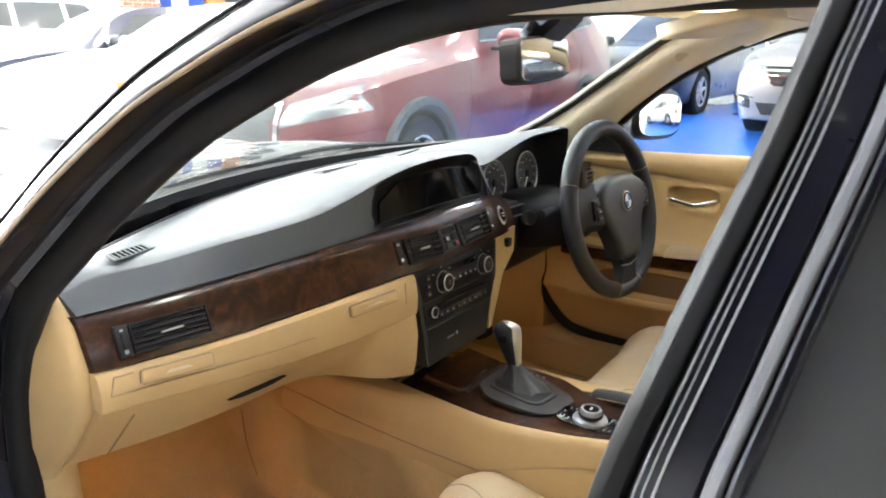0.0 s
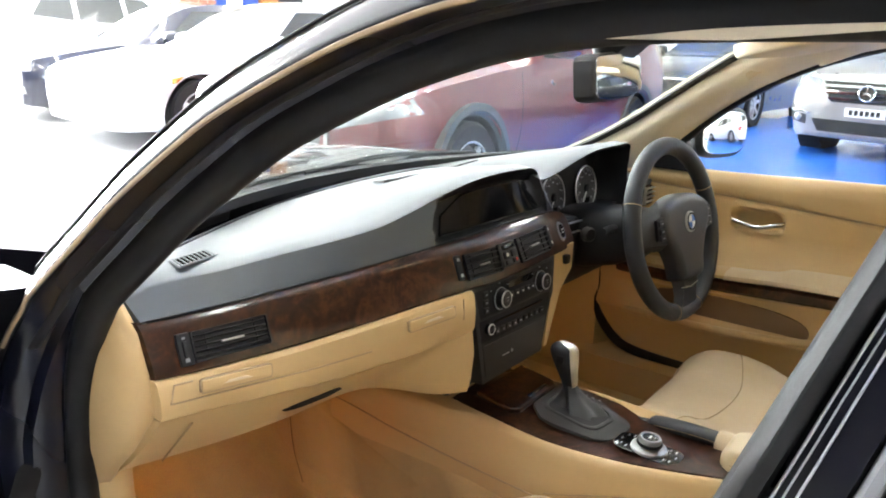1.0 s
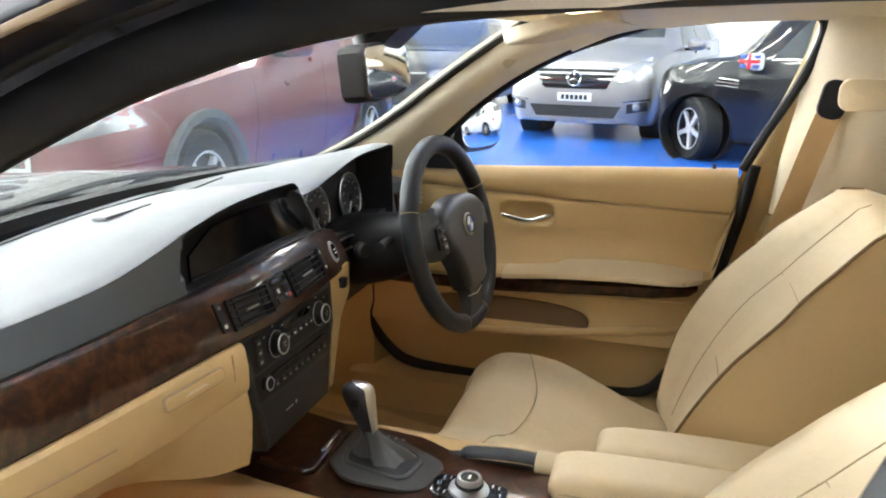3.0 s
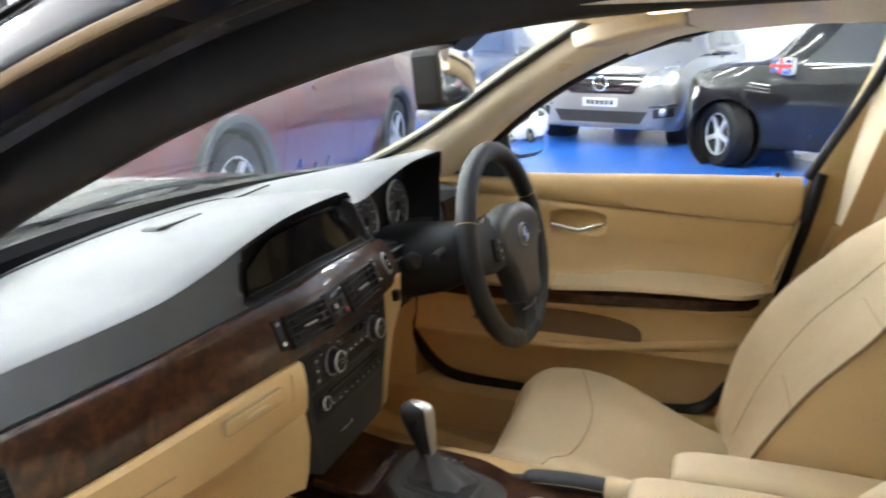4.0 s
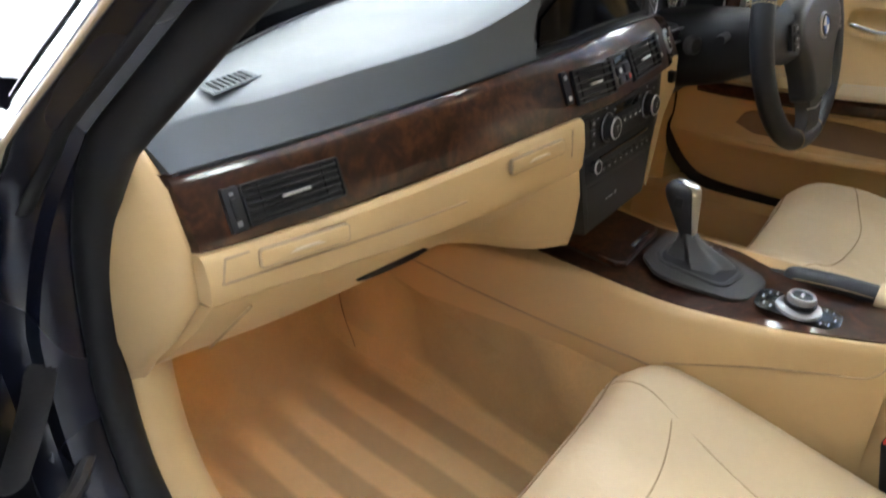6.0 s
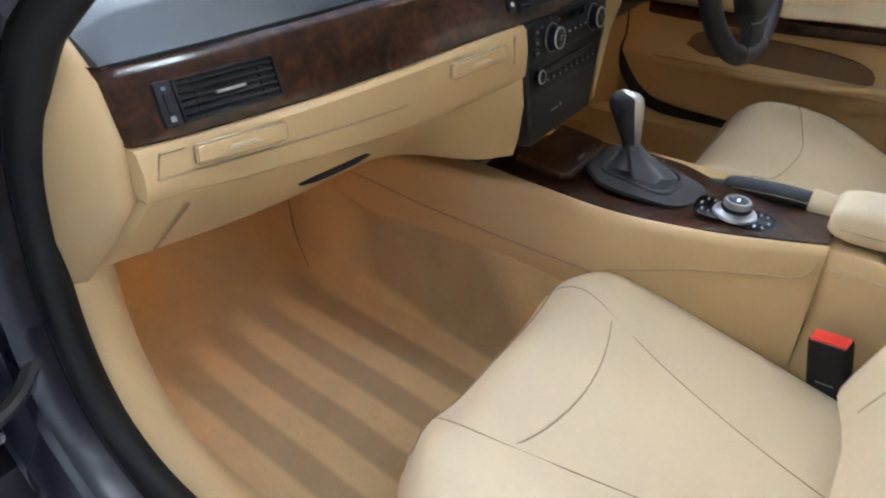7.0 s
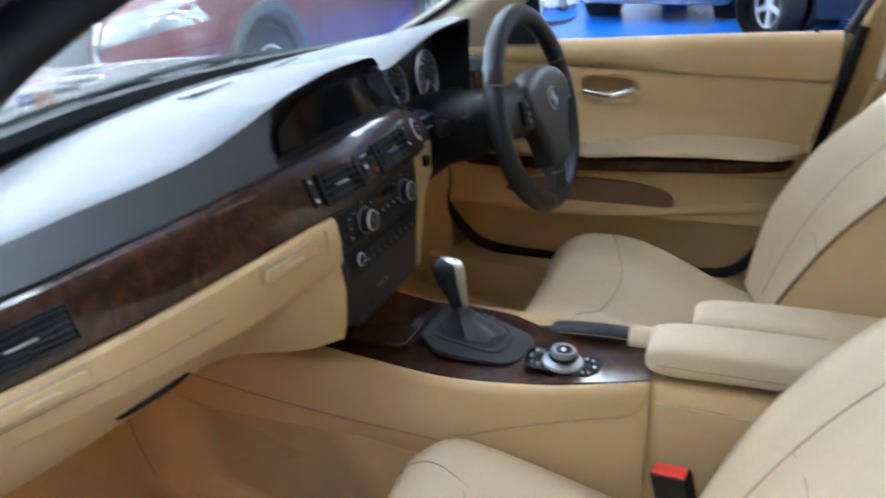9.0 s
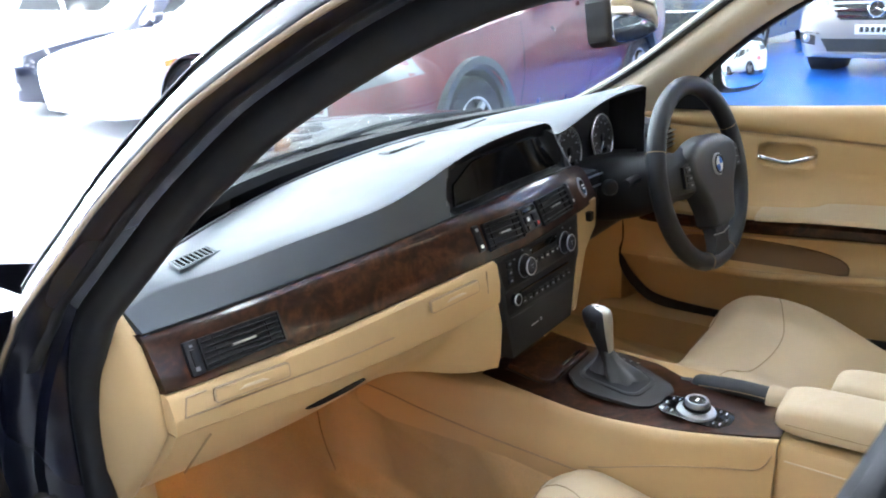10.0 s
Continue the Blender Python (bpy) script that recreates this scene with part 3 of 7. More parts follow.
for pts in ([(-0.645, 0.14), (-0.652, 0.62)], [(-0.645, 0.14), (-0.622, 0.13)], [(-0.652, 0.62), (-0.36, 0.60)], [(-0.180, 0.12), (-0.182, 0.62)]):
    a, b = pts
    path = [on_fascia(a[0] + (b[0] - a[0]) * k, a[1] + (b[1] - a[1]) * k, 0.0012) for k in np.linspace(0, 1, 8)]
    part("panel_groove", tube(path, 0.0012, 6), SEAM, fascia)
slit = []
for q in np.linspace(0, 1, 12):
    x, k = -0.472 + 0.080 * q, 0.445 - 0.19 * q
    (ly, lz), (uy, uz) = along(x, LIP), along(x, UNDER)
    slit.append(Vector((x, ly * (1 - k) + uy * k - 0.005, lz * (1 - k) + uz * k - 0.005)))
part("grab_slot", loft([[p + Vector((0, a, b * k)) for a, b in ((-0.003, -0.004), (0.004, -0.004), (0.004, 0.004), (-0.003, 0.004))] for p, k in zip(slit, [0.1, 0.5, 0.8, 0.95, 1, 1, 1, 1, 0.95, 0.8, 0.5, 0.1])]), RUBBER, glove, "dark glove box grab slot")
ly0 = [(Vector((-0.626, along(-0.628, LIP)[0] * (1 - k) + along(-0.628, UNDER)[0] * k - 0.0075, along(-0.628, LIP)[1] * (1 - k) + along(-0.628, UNDER)[1] * k - 0.005)) + Vector((0.014 * k, 0, 0))) for k in np.linspace(0.10, 0.93, 8)]
part("lid_joint", tube(ly0, 0.0014, 6), SEAM, glove)

# end cap of the dash beside the door opening
cap = []
for z, y0, y1 in ((0.572, 0.240, 0.30), (0.600, 0.218, 0.30), (0.64, 0.178, 0.30), (0.70, 0.131, 0.29), (0.76, 0.130, 0.27), (0.81, 0.150, 0.24), (0.84, 0.180, 0.23), (0.86, 0.198, 0.225), (0.868, 0.208, 0.22)):
    cap.append([Vector((-0.650, y0 + 0.03, z)), Vector((-0.660, y0 + 0.004, z)), Vector((-0.670, y0, z)), Vector((-0.684, y0 + 0.012, z)), Vector((-0.694, y0 + 0.05, z)), Vector((-0.70, y1 + 0.02, z)), Vector((-0.65, y1 + 0.04, z))])
part("dash_end_cap", loft(cap), BEIGE, dash, "beige side cap of the dashboard", 60)

# centre stack, turned slightly to the driver
S_TOP, S_BOT = Vector((-0.012, 0.018, 0.768)), Vector((-0.020, -0.002, 0.588))
stack_axes = frame_at((S_TOP + S_BOT) / 2, (1, -0.02, 0.0), Vector((1, -0.02, 0)).cross(S_TOP - S_BOT))
panel = moved(plate([(-0.136, 0.086), (0.150, 0.089), (0.140, 0.021), (0.116, -0.020), (0.088, -0.086), (-0.106, -0.088), (-0.119, 0.025)], 0.03, 0.004), stack_axes @ Matrix.Translation((0, 0, -0.028)))
stack = part("centre_panel", panel, DARK_GREY, dash, "charcoal centre panel with climate and radio controls")
part("climate_panel", moved(plate([(-0.116, 0.080), (0.138, 0.083), (0.128, 0.030), (-0.104, 0.030)], 0.003, 0.0015), stack_axes), BLACK, stack)
for kx, ky in ((-0.046, 0.053), (0.088, 0.053)):
    k = stack_axes @ Matrix.Translation((kx, ky, 0.003))
    knob = part("climate_knob", moved(lathe([(0.0195, 0.0), (0.0195, 0.003), (0.0165, 0.005), (0.0155, 0.014), (0.0138, 0.016), (0.001, 0.016)], 32), k), BLACK, stack, "black rotary climate knob with silver ring")
    part("knob_base", moved(torus(0.0192, 0.0010, 32, 6), k @ Matrix.Translation((0, 0, 0.003))), STEEL, knob)
    part("knob_ring", moved(torus(0.0140, 0.0016, 32, 6), k @ Matrix.Translation((0, 0, 0.015))), SATIN, knob)
    part("knob_face", moved(lathe([(0.0108, 0.015), (0.0108, 0.0175), (0.001, 0.0175)], 20), k), DARK_GREY, knob)
    part("knob_mark", moved(joined(rbox((0, 0.003, 0.0177), (0.008, 0.0014, 0.0006), 0), rbox((0, -0.002, 0.0177), (0.005, 0.0014, 0.0006), 0)), k), STEEL, knob)
    for a in (-1, 0, 1):
        part("ring_mark", moved(rbox((0.026 * a, 0.027 - 0.008 * abs(a), 0.001), (0.004, 0.002, 0.0008), 0), k), STEEL, stack)
for bx in (-0.010, 0.008, 0.026, 0.044, 0.060):
    part("climate_button", moved(rbox((bx, 0.050, 0.004), (0.015, 0.010, 0.004), 0.0015), stack_axes), DARK_GREY, stack)
    part("button_mark", moved(rbox((bx, 0.050, 0.0063), (0.004, 0.0024, 0.0006), 0), stack_axes), MARK, stack)
for by in (0.069, 0.055, 0.041):
    part("climate_button", moved(rbox((-0.088, by, 0.003), (0.014, 0.011, 0.005), 0.0015), stack_axes), DARK_GREY, stack)
    part("button_mark", moved(rbox((-0.088, by, 0.0057), (0.005, 0.0030, 0.0006), 0), stack_axes), STEEL, stack)
part("climate_readout", moved(rbox((0.024, 0.070, 0.0028), (0.085, 0.012, 0.003), 0.001), stack_axes), GLOSS_BLACK, stack)
radio = part("radio_panel", moved(plate([(-0.108, 0.026), (0.126, 0.026), (0.108, -0.018), (-0.104, -0.014)], 0.003, 0.0015), stack_axes), BLACK, stack, "black radio panel with disc slot")
part("disc_slot", moved(rbox((0.014, 0.014, 0.0035), (0.160, 0.004, 0.003), 0.001), stack_axes), GLOSS_BLACK, radio)
for kk in range(9):
    part("radio_button", moved(rbox((-0.060 + 0.0185 * kk, -0.003, 0.0045), (0.0155, 0.010, 0.004), 0.0015), stack_axes), DARK_GREY, radio)
    part("button_mark", moved(rbox((-0.060 + 0.0185 * kk, -0.003, 0.0067), (0.004, 0.0022, 0.0006), 0), stack_axes), STEEL, radio)
vol_axes = stack_axes @ Matrix.Translation((-0.085, 0.008, 0))
volume = part("volume_knob", moved(lathe([(0.0100, 0.002), (0.0100, 0.010), (0.0085, 0.012), (0.001, 0.012)], 20), vol_axes), BLACK, radio, "small black volume knob with silver ring")
part("knob_ring", moved(torus(0.0088, 0.0014, 24, 6), vol_axes @ Matrix.Translation((0, 0, 0.011))), SATIN, volume)
part("storage_lid", moved(plate([(-0.102, -0.020), (0.104, -0.024), (0.082, -0.076), (-0.098, -0.078)], 0.003, 0.0015), stack_axes), DARK_GREY, stack)
part("lid_mark", moved(joined(rbox((-0.034, -0.053, 0.0033), (0.022, 0.002, 0.0008), 0), rbox((-0.014, -0.052, 0.0033), (0.005, 0.005, 0.0008), 0)), stack_axes), STEEL, stack)
part("stack_foot", rbox((0.008, 0.115, 0.558), (0.186, 0.026, 0.10), 0.004), BLACK, dash, "black panel closing the gap under the centre stack")
# beige flank on the driver's side of the stack
flank = [[Vector(p) for p in loop] for loop in ([(0.136, 0.018, 0.775), (0.236, 0.026, 0.770), (0.236, 0.10, 0.770), (0.136, 0.10, 0.775)], [(0.128, 0.012, 0.735), (0.218, 0.018, 0.722), (0.218, 0.10, 0.722), (0.128, 0.10, 0.735)], [(0.118, 0.006, 0.700), (0.160, 0.010, 0.690), (0.160, 0.10, 0.690), (0.118, 0.10, 0.700)], [(0.078, -0.006, 0.600), (0.100, 0.000, 0.596), (0.100, 0.10, 0.596), (0.078, 0.10, 0.600)])]
side = part("stack_flank", loft(flank), BEIGE, dash, "beige flank of the centre stack with a small socket")
part("socket", moved(rbox((0.184, 0.014, 0.748), (0.016, 0.012, 0.018), 0.003), Matrix()), RUBBER, side)

# driver's side: dark knee panel, steering column, trim strip by the door
knee = [[Vector((x, 0.075, 0.80)), Vector((x, 0.055, 0.74)), Vector((x, 0.075, 0.66)), Vector((x, 0.13, 0.612)), Vector((x, 0.22, 0.62)), Vector((x, 0.20, 0.79))] for x in np.linspace(0.21, 0.67, 8)]
part("knee_panel", loft(knee), BLACK, dash, "black panel below the instruments")
part("door_side_trim", loft([[Vector((x, 0.072 - 0.008 * k, 0.832)), Vector((x, 0.058 - 0.008 * k, 0.824)), Vector((x, 0.055 - 0.008 * k, 0.782)), Vector((x, 0.07 - 0.008 * k, 0.772)), Vector((x, 0.10, 0.79))] for k, x in enumerate((0.572, 0.62, 0.674))]), WOOD, dash, "walnut trim beside the steering wheel")
part("vent_rim", joined(*[rbox((0.650, 0.038, 0.790 + 0.011 * k), (0.050, 0.010, 0.0016), 0.0005, 1) for k in range(4)], rbox((0.622, 0.040, 0.806), (0.004, 0.012, 0.044), 0.001)), SATIN, dash)
column = []
for k, (y, w, h, z) in enumerate(((0.12, 0.075, 0.065, 0.745), (0.05, 0.078, 0.068, 0.752), (-0.02, 0.070, 0.062, 0.765), (-0.070, 0.055, 0.050, 0.777), (-0.085, 0.040, 0.036, 0.781))):
    column.append([Vector((0.39 + w * math.copysign(abs(math.cos(a)) ** 0.6, math.cos(a)), y, z + h * math.copysign(abs(math.sin(a)) ** 0.7, math.sin(a)))) for a in (2 * math.pi * j / 20 for j in range(20))])
shroud = part("steering_column", loft(column), BLACK, car, "black steering column shroud with stalks")
part("key_slot", moved(lathe([(0.016, 0), (0.016, 0.012), (0.012, 0.016), (0.001, 0.016)], 20), frame_at((0.298, 0.03, 0.775), (1, 0, 0), (-0.45, -0.9, 0.1))), DARK_GREY, shroud)
for sx in (-1, 1):
    path = spline([(0.39 + sx * 0.06, -0.02, 0.79), (0.39 + sx * 0.11, -0.03, 0.80), (0.39 + sx * 0.165, -0.04, 0.805)], 8)
    part("stalk", tube(path, 0.008, 8), BLACK, shroud)

# steering wheel
wheel_axes = frame_at((0.390, -0.124, 0.796), (1, -0.09, 0), (-0.09, -math.cos(radians(14)), math.sin(radians(14))))
rim = part("steering_wheel", moved(torus(0.173, 0.0180, 56, 14), wheel_axes), HIDE, car, "black leather steering wheel with airbag hub")
for a in (24, 156, 254, 286):
    ca, sa = math.cos(radians(a)), math.sin(radians(a))
    seam = [wheel_axes @ Vector(((0.173 + 0.0186 * math.cos(b)) * ca, (0.173 + 0.0186 * math.cos(b)) * sa, 0.0186 * math.sin(b))) for b in np.linspace(0, 6.2, 14)]
    part("rim_seam", tube(seam, 0.0008, 5), SEAM, rim)
hub_outline = [(-0.104, 0.030), (-0.090, 0.052), (-0.050, 0.068), (0.0, 0.073), (0.050, 0.068), (0.090, 0.052), (0.104, 0.030), (0.100, 0.004), (0.074, -0.030), (0.056, -0.064), (0.046, -0.100), (0.0, -0.108), (-0.046, -0.100), (-0.056, -0.064), (-0.074, -0.030), (-0.100, 0.004)]
hub_outline = [tuple(p) for p in spline(hub_outline + [hub_outline[0]], 61)[:-1]]
hub = part("airbag_hub", moved(plate(hub_outline, 0.040, 0.020, 6), wheel_axes @ Matrix.Translation((0, 0, -0.004))), HUB, rim, "charcoal airbag cover")
for sx in (-1, 1):
    arm = [[Vector((sx * x, y, z)) for y, z in ((yc + hh, 0.002), (yc + hh * 0.7, 0.016 + d), (yc, 0.020 + d), (yc - hh * 0.7, 0.016 + d), (yc - hh, 0.002), (yc, -0.014))] for x, yc, hh, d in ((0.070, 0.016, 0.050, 0.010), (0.105, 0.014, 0.044, 0.006), (0.140, 0.012, 0.034, -0.004), (0.166, 0.012, 0.030, -0.010))]
    spoke = part("spoke", moved(loft(arm), wheel_axes), HUB, rim)
    part("button_pad", moved(plate([(sx * a, b) for a, b in ((0.086, 0.040), (0.122, 0.034), (0.124, -0.006), (0.088, -0.012))], 0.006, 0.002), wheel_axes @ Matrix.Translation((0, 0, 0.022))), BLACK, spoke)
    for by in (0.026, 0.010, -0.003):
        part("spoke_button", moved(rbox((sx * 0.106, by, 0.0285), (0.022, 0.011, 0.004), 0.002), wheel_axes), DARK_GREY, spoke)
        part("spoke_button", moved(rbox((sx * 0.106, by, 0.0308), (0.007, 0.0020, 0.0006), 0), wheel_axes), STEEL, spoke)
foot = [[Vector((sx * w, y, z)) for sx, z in ((-1, 0.0), (-0.8, 0.018 + d), (0.8, 0.018 + d), (1, 0.0), (0.0, -0.012))] for w, y, d in ((0.044, -0.090, 0.008), (0.036, -0.115, 0.004), (0.036, -0.140, 0.0), (0.050, -0.166, -0.006))]
lower = part("spoke", moved(loft(foot), wheel_axes), HUB, rim, "charcoal lower spoke")
part("spoke_seam", moved(tube([(-0.036, -0.117, 0.020), (0.0, -0.121, 0.024), (0.036, -0.117, 0.020)], 0.0012, 6), wheel_axes), SATIN, lower, "thin bright seam")
badge_axes = wheel_axes @ Matrix.Translation((0, 0.014, 0.037))
badge = part("round_badge", moved(lathe([(0.0215, -0.004), (0.0215, 0.0015), (0.020, 0.003), (0.001, 0.003)], 32), badge_axes), SATIN, rim, "small round blue and white badge")
BADGE_BLUE = shade("badge_blue", (0.02, 0.12, 0.45), 0.3)
for q in range(4):
    fan = [(0, 0)] + [(0.0135 * math.cos(radians(90 * q + a)), 0.0135 * math.sin(radians(90 * q + a))) for a in range(0, 91, 15)]
    part("badge_quarter", moved(plate(fan, 0.0012, 0), badge_axes @ Matrix.Translation((0, 0, 0.003))), MARK if q % 2 else BADGE_BLUE, badge)
part("badge_band", moved(torus(0.0168, 0.0026, 32, 6), badge_axes @ Matrix.Translation((0, 0, 0.002))), BLACK, badge)

# centre console: y, left edge, right edge, height of the top
CONSOLE = [(0.34, -0.100, 0.100, 0.495), (0.26, -0.100, 0.100, 0.500), (0.16, -0.088, 0.115, 0.512), (0.08, -0.092, 0.122, 0.522), (-0.055, -0.122, 0.122, 0.530), (-0.15, -0.135, 0.112, 0.535), (-0.265, -0.127, 0.095, 0.542), (-0.34, -0.108, 0.088, 0.546), (-0.405, -0.086, 0.085, 0.549)]
rows, deck = [], []
for y in np.linspace(0.33, -0.405, 44):
    l, r, z = [float(q) for q in along(-y, [(-a, b, c, d) for a, b, c, d in CONSOLE])]
    lc, dz = l, z
    zb = float(np.interp(y, [-0.405, -0.25, -0.1], [0.26, 0.30, 0.40]))
    if y > -0.02:
        lc = min(l, float(np.interp(y, [-0.02, 0.06, 0.26], [l, -0.124, -0.132])))
        z = max(z, float(np.interp(y, [-0.02, 0.06, 0.26], [z, 0.524, 0.522])))
    xb = float(np.interp(y, [-0.405, -0.30, -0.12, 0.26], [-0.112, -0.135, -0.158, -0.160]))
    q = float(np.interp(-y, [-0.10, 0.10, 0.17, 0.22, 0.30, 0.405], [0.112, 0.100, 0.085, 0.055, 0.042, 0.045]))
    rows.append([Vector((l + 0.010, y, z - 0.002)), Vector((lc + 0.002, y, z + 0.002)), Vector((lc - 0.005, y, z - 0.001)), Vector((lc - 0.010, y, z - 0.010)), Vector((lc - 0.012, y, z - 0.026)), Vector(((lc - 0.012) * 0.5 + xb * 0.5, y, (z - 0.026) * 0.45 + 0.455 * 0.55)), Vector((xb, y, 0.455)), Vector((xb + 0.008, y, zb)), Vector((0.150, y, zb)), Vector((0.150, y, 0.455)), Vector((r + 0.012, y, z - 0.018)), Vector((r - 0.008, y, z - 0.010)), Vector((q + 0.004, y, z - 0.012))])
    if y < 0.10:
        z = dz
        tip = float(np.interp(y, [-0.31, -0.25], [1.0, 0.0]))
        deck.append([Vector((l + 0.004, y, z - 0.004)), Vector((l + 0.006, y, z + 0.001 + 0.002 * tip)), Vector((0.5 * (l + q), y, z + 0.0022 - 0.0048 * tip)), Vector((q - 0.004, y, z - 0.004 - 0.005 * tip)), Vector((q, y, z - 0.007 - 0.004 * tip)), Vector((q, y, z - 0.013 - 0.002 * tip)), Vector((l + 0.004, y, z - 0.012))])
console = part("centre_console", loft(rows), BEIGE, car, "beige centre console with walnut deck", 60)
part("walnut_deck", loft(deck), WOOD, console, "dark lacquered walnut deck")


joint = []
for y, z in spline([(-0.150, 0.457), (-0.185, 0.466), (-0.264, 0.491), (-0.330, 0.503), (-0.375, 0.507), (-0.392, 0.515), (-0.401, 0.533)], 24):
    l, r, zt = [float(q) for q in along(-y, [(-a, b, c, d) for a, b, c, d in CONSOLE])]
    xb = float(np.interp(y, [-0.405, -0.30, -0.12, 0.26], [-0.112, -0.135, -0.158, -0.160]))
    k = max(0.0, (zt - 0.026 - z) / (zt - 0.026 - 0.455))
    joint.append(Vector(((l - 0.012) * (1 - k) + xb * k - 0.0012, y, z)))
part("console_joint", tube(joint, 0.0009, 6), SEAM, console)


def deck_z(y):
    return float(along(-y, [(-a, d) for a, b, c, d in CONSOLE])[0])


# lidded tray ahead of the selector
tray_axes = frame_at((0.004, -0.002, deck_z(-0.002) + 0.003), (1, 0, 0), (0, -0.06, 1))
tray = part("ashtray_lid", moved(plate([(-0.080, -0.030), (-0.070, -0.044), (0.060, -0.042), (0.074, -0.030), (0.086, 0.050), (-0.068, 0.050)], 0.011, 0.006, 4), tray_axes), WOOD, console, "lacquered walnut sliding tray lid")
part("lid_gap", moved(plate([(-0.083, -0.031), (-0.072, -0.047), (0.062, -0.045), (0.077, -0.031), (0.089, 0.053), (-0.071, 0.053)], 0.0015, 0), tray_axes), RUBBER, tray)
# narrow bright bar near the front of the lid
part("lid_bright_bar", moved(plate(rounded(0.066, 0.007, 0.003), 0.002, 0.0008), tray_axes @ Matrix.Translation((0.012, -0.031, 0.0105))), CHROME, tray)

# selector: plate, boot, lever
sel_axes = frame_at((-0.008, -0.155, deck_z(-0.155) + 0.006), (1, 0, 0), (0, -0.05, 1))
GATE = [(-0.046, 0.092), (-0.080, 0.058), (-0.085, 0.030), (-0.081, -0.046), (-0.066, -0.066), (-0.004, -0.076), (0.014, -0.064), (0.064, 0.045), (0.054, 0.092)]
WELL = [(-0.028, 0.076), (-0.046, 0.064), (-0.059, -0.018), (-0.050, -0.033), (-0.002, -0.040), (0.014, -0.028), (0.044, 0.040), (0.038, 0.076)]


def softened(corners, r, n=5):
    """A polygon with each corner cut to a small arc."""
    out = []
    for i, c in enumerate(corners):
        c, a, b = Vector(c), Vector(corners[i - 1]), Vector(corners[(i + 1) % len(corners)])
        p, q = c + (a - c).normalized() * min(r, (a - c).length * 0.45), c + (b - c).normalized() * min(r, (b - c).length * 0.45)
        out += [tuple(p * (1 - u) ** 2 + c * 2 * u * (1 - u) + q * u * u) for u in np.linspace(0, 1, n)]
    return out


gate_outline = softened(GATE, 0.012)
gate = part("selector_plate", moved(plate(gate_outline, 0.006, 0.003), sel_axes), DARK_GREY, console, "charcoal gear selector surround")
well_outline = softened(WELL, 0.010)


def drawn_in(k):
    return [(-0.006 + (x + 0.006) * k, 0.020 + (y - 0.020) * k) for x, y in well_outline]


part("gate_rim", moved(loft([[Vector((x, y, z)) for x, y in drawn_in(k)] for k, z in ((1.07, 0.004), (1.06, 0.0080), (1.0, 0.0090), (0.93, 0.0082), (0.90, 0.0062))]), sel_axes), DARK_GREY, gate)
part("gate_well", moved(plate(drawn_in(0.92), 0.0066, 0), sel_axes), RUBBER, gate)
boot = []
for z, w, d, cx, cy in ((0.005, 0.030, 0.044, -0.008, 0.018), (0.012, 0.026, 0.038, -0.006, 0.022), (0.018, 0.021, 0.029, -0.003, 0.029), (0.025, 0.016, 0.021, 0.000, 0.037), (0.032, 0.0125, 0.016, 0.002, 0.043), (0.040, 0.0105, 0.014, 0.003, 0.048)):
    ripple = 0.0085 * max(0.0, 1 - z / 0.042)
    boot.append([Vector((cx + (w + ripple * math.sin(4 * a + 40 * z) + 0.5 * ripple * math.sin(7 * a - 90 * z)) * math.cos(a), cy + (d + ripple * math.sin(4 * a + 60 * z)) * math.sin(a), z + 0.6 * ripple * math.sin(5 * a + 30 * z))) for a in (2 * math.pi * j / 48 for j in range(48))])
part("selector_boot", moved(loft(boot), sel_axes), GAITER, console, "creased black leather selector boot", 60)
LEVER = [(0.026, 0.0085, 0.0105, 0.002, 0.046), (0.040, 0.0105, 0.013, 0.003, 0.050), (0.062, 0.0140, 0.018, 0.004, 0.058), (0.084, 0.0170, 0.0235, 0.005, 0.066), (0.097, 0.0172, 0.0245, 0.005, 0.069), (0.105, 0.0150, 0.0215, 0.005, 0.069), (0.110, 0.0100, 0.0150, 0.005, 0.069), (0.1115, 0.0030, 0.0050, 0.005, 0.069)]


def lever_ring(row, a, out=0.0):
    z, w, d, cx, cy = row
    return Vector((cx + (w + out) * math.copysign(abs(math.cos(a)) ** 0.75, math.cos(a)), cy + (d + out) * math.copysign(abs(math.sin(a)) ** 0.75, math.sin(a)), z + out))


rows_l = spline(LEVER, 26)
shifter = part("gear_selector", moved(loft([[lever_ring(r, 2 * math.pi * j / 28) for j in range(28)] for r in rows_l]), sel_axes), HIDE, console, "black leather gear selector with satin silver back", 70)
shell = []
for k, r in enumerate(rows_l):
    u = k / (len(rows_l) - 1)
    a0, a1 = -2.40 - 1.1 * max(0.0, u - 0.78) / 0.22, 0.15 + 1.9 * max(0.0, u - 0.78) / 0.22
    arc = np.linspace(a0, a1, 16)
    shell.append([lever_ring(r, a, 0.0010) for a in arc] + [lever_ring(r, a, -0.0010) for a in arc[::-1]])
part("selector_insert", moved(loft(shell), sel_axes), SATIN, shifter, "satin silver selector insert", 50)
part("selector_button", moved(rbox((-0.0120, 0.066, 0.086), (0.004, 0.012, 0.014), 0.0015), sel_axes), BLACK, shifter)
for k in range(4):
    part("gate_mark", moved(rbox((0.046, 0.046 - 0.013 * k, 0.0066), (0.003, 0.004, 0.0008), 0), sel_axes), STEEL, gate)

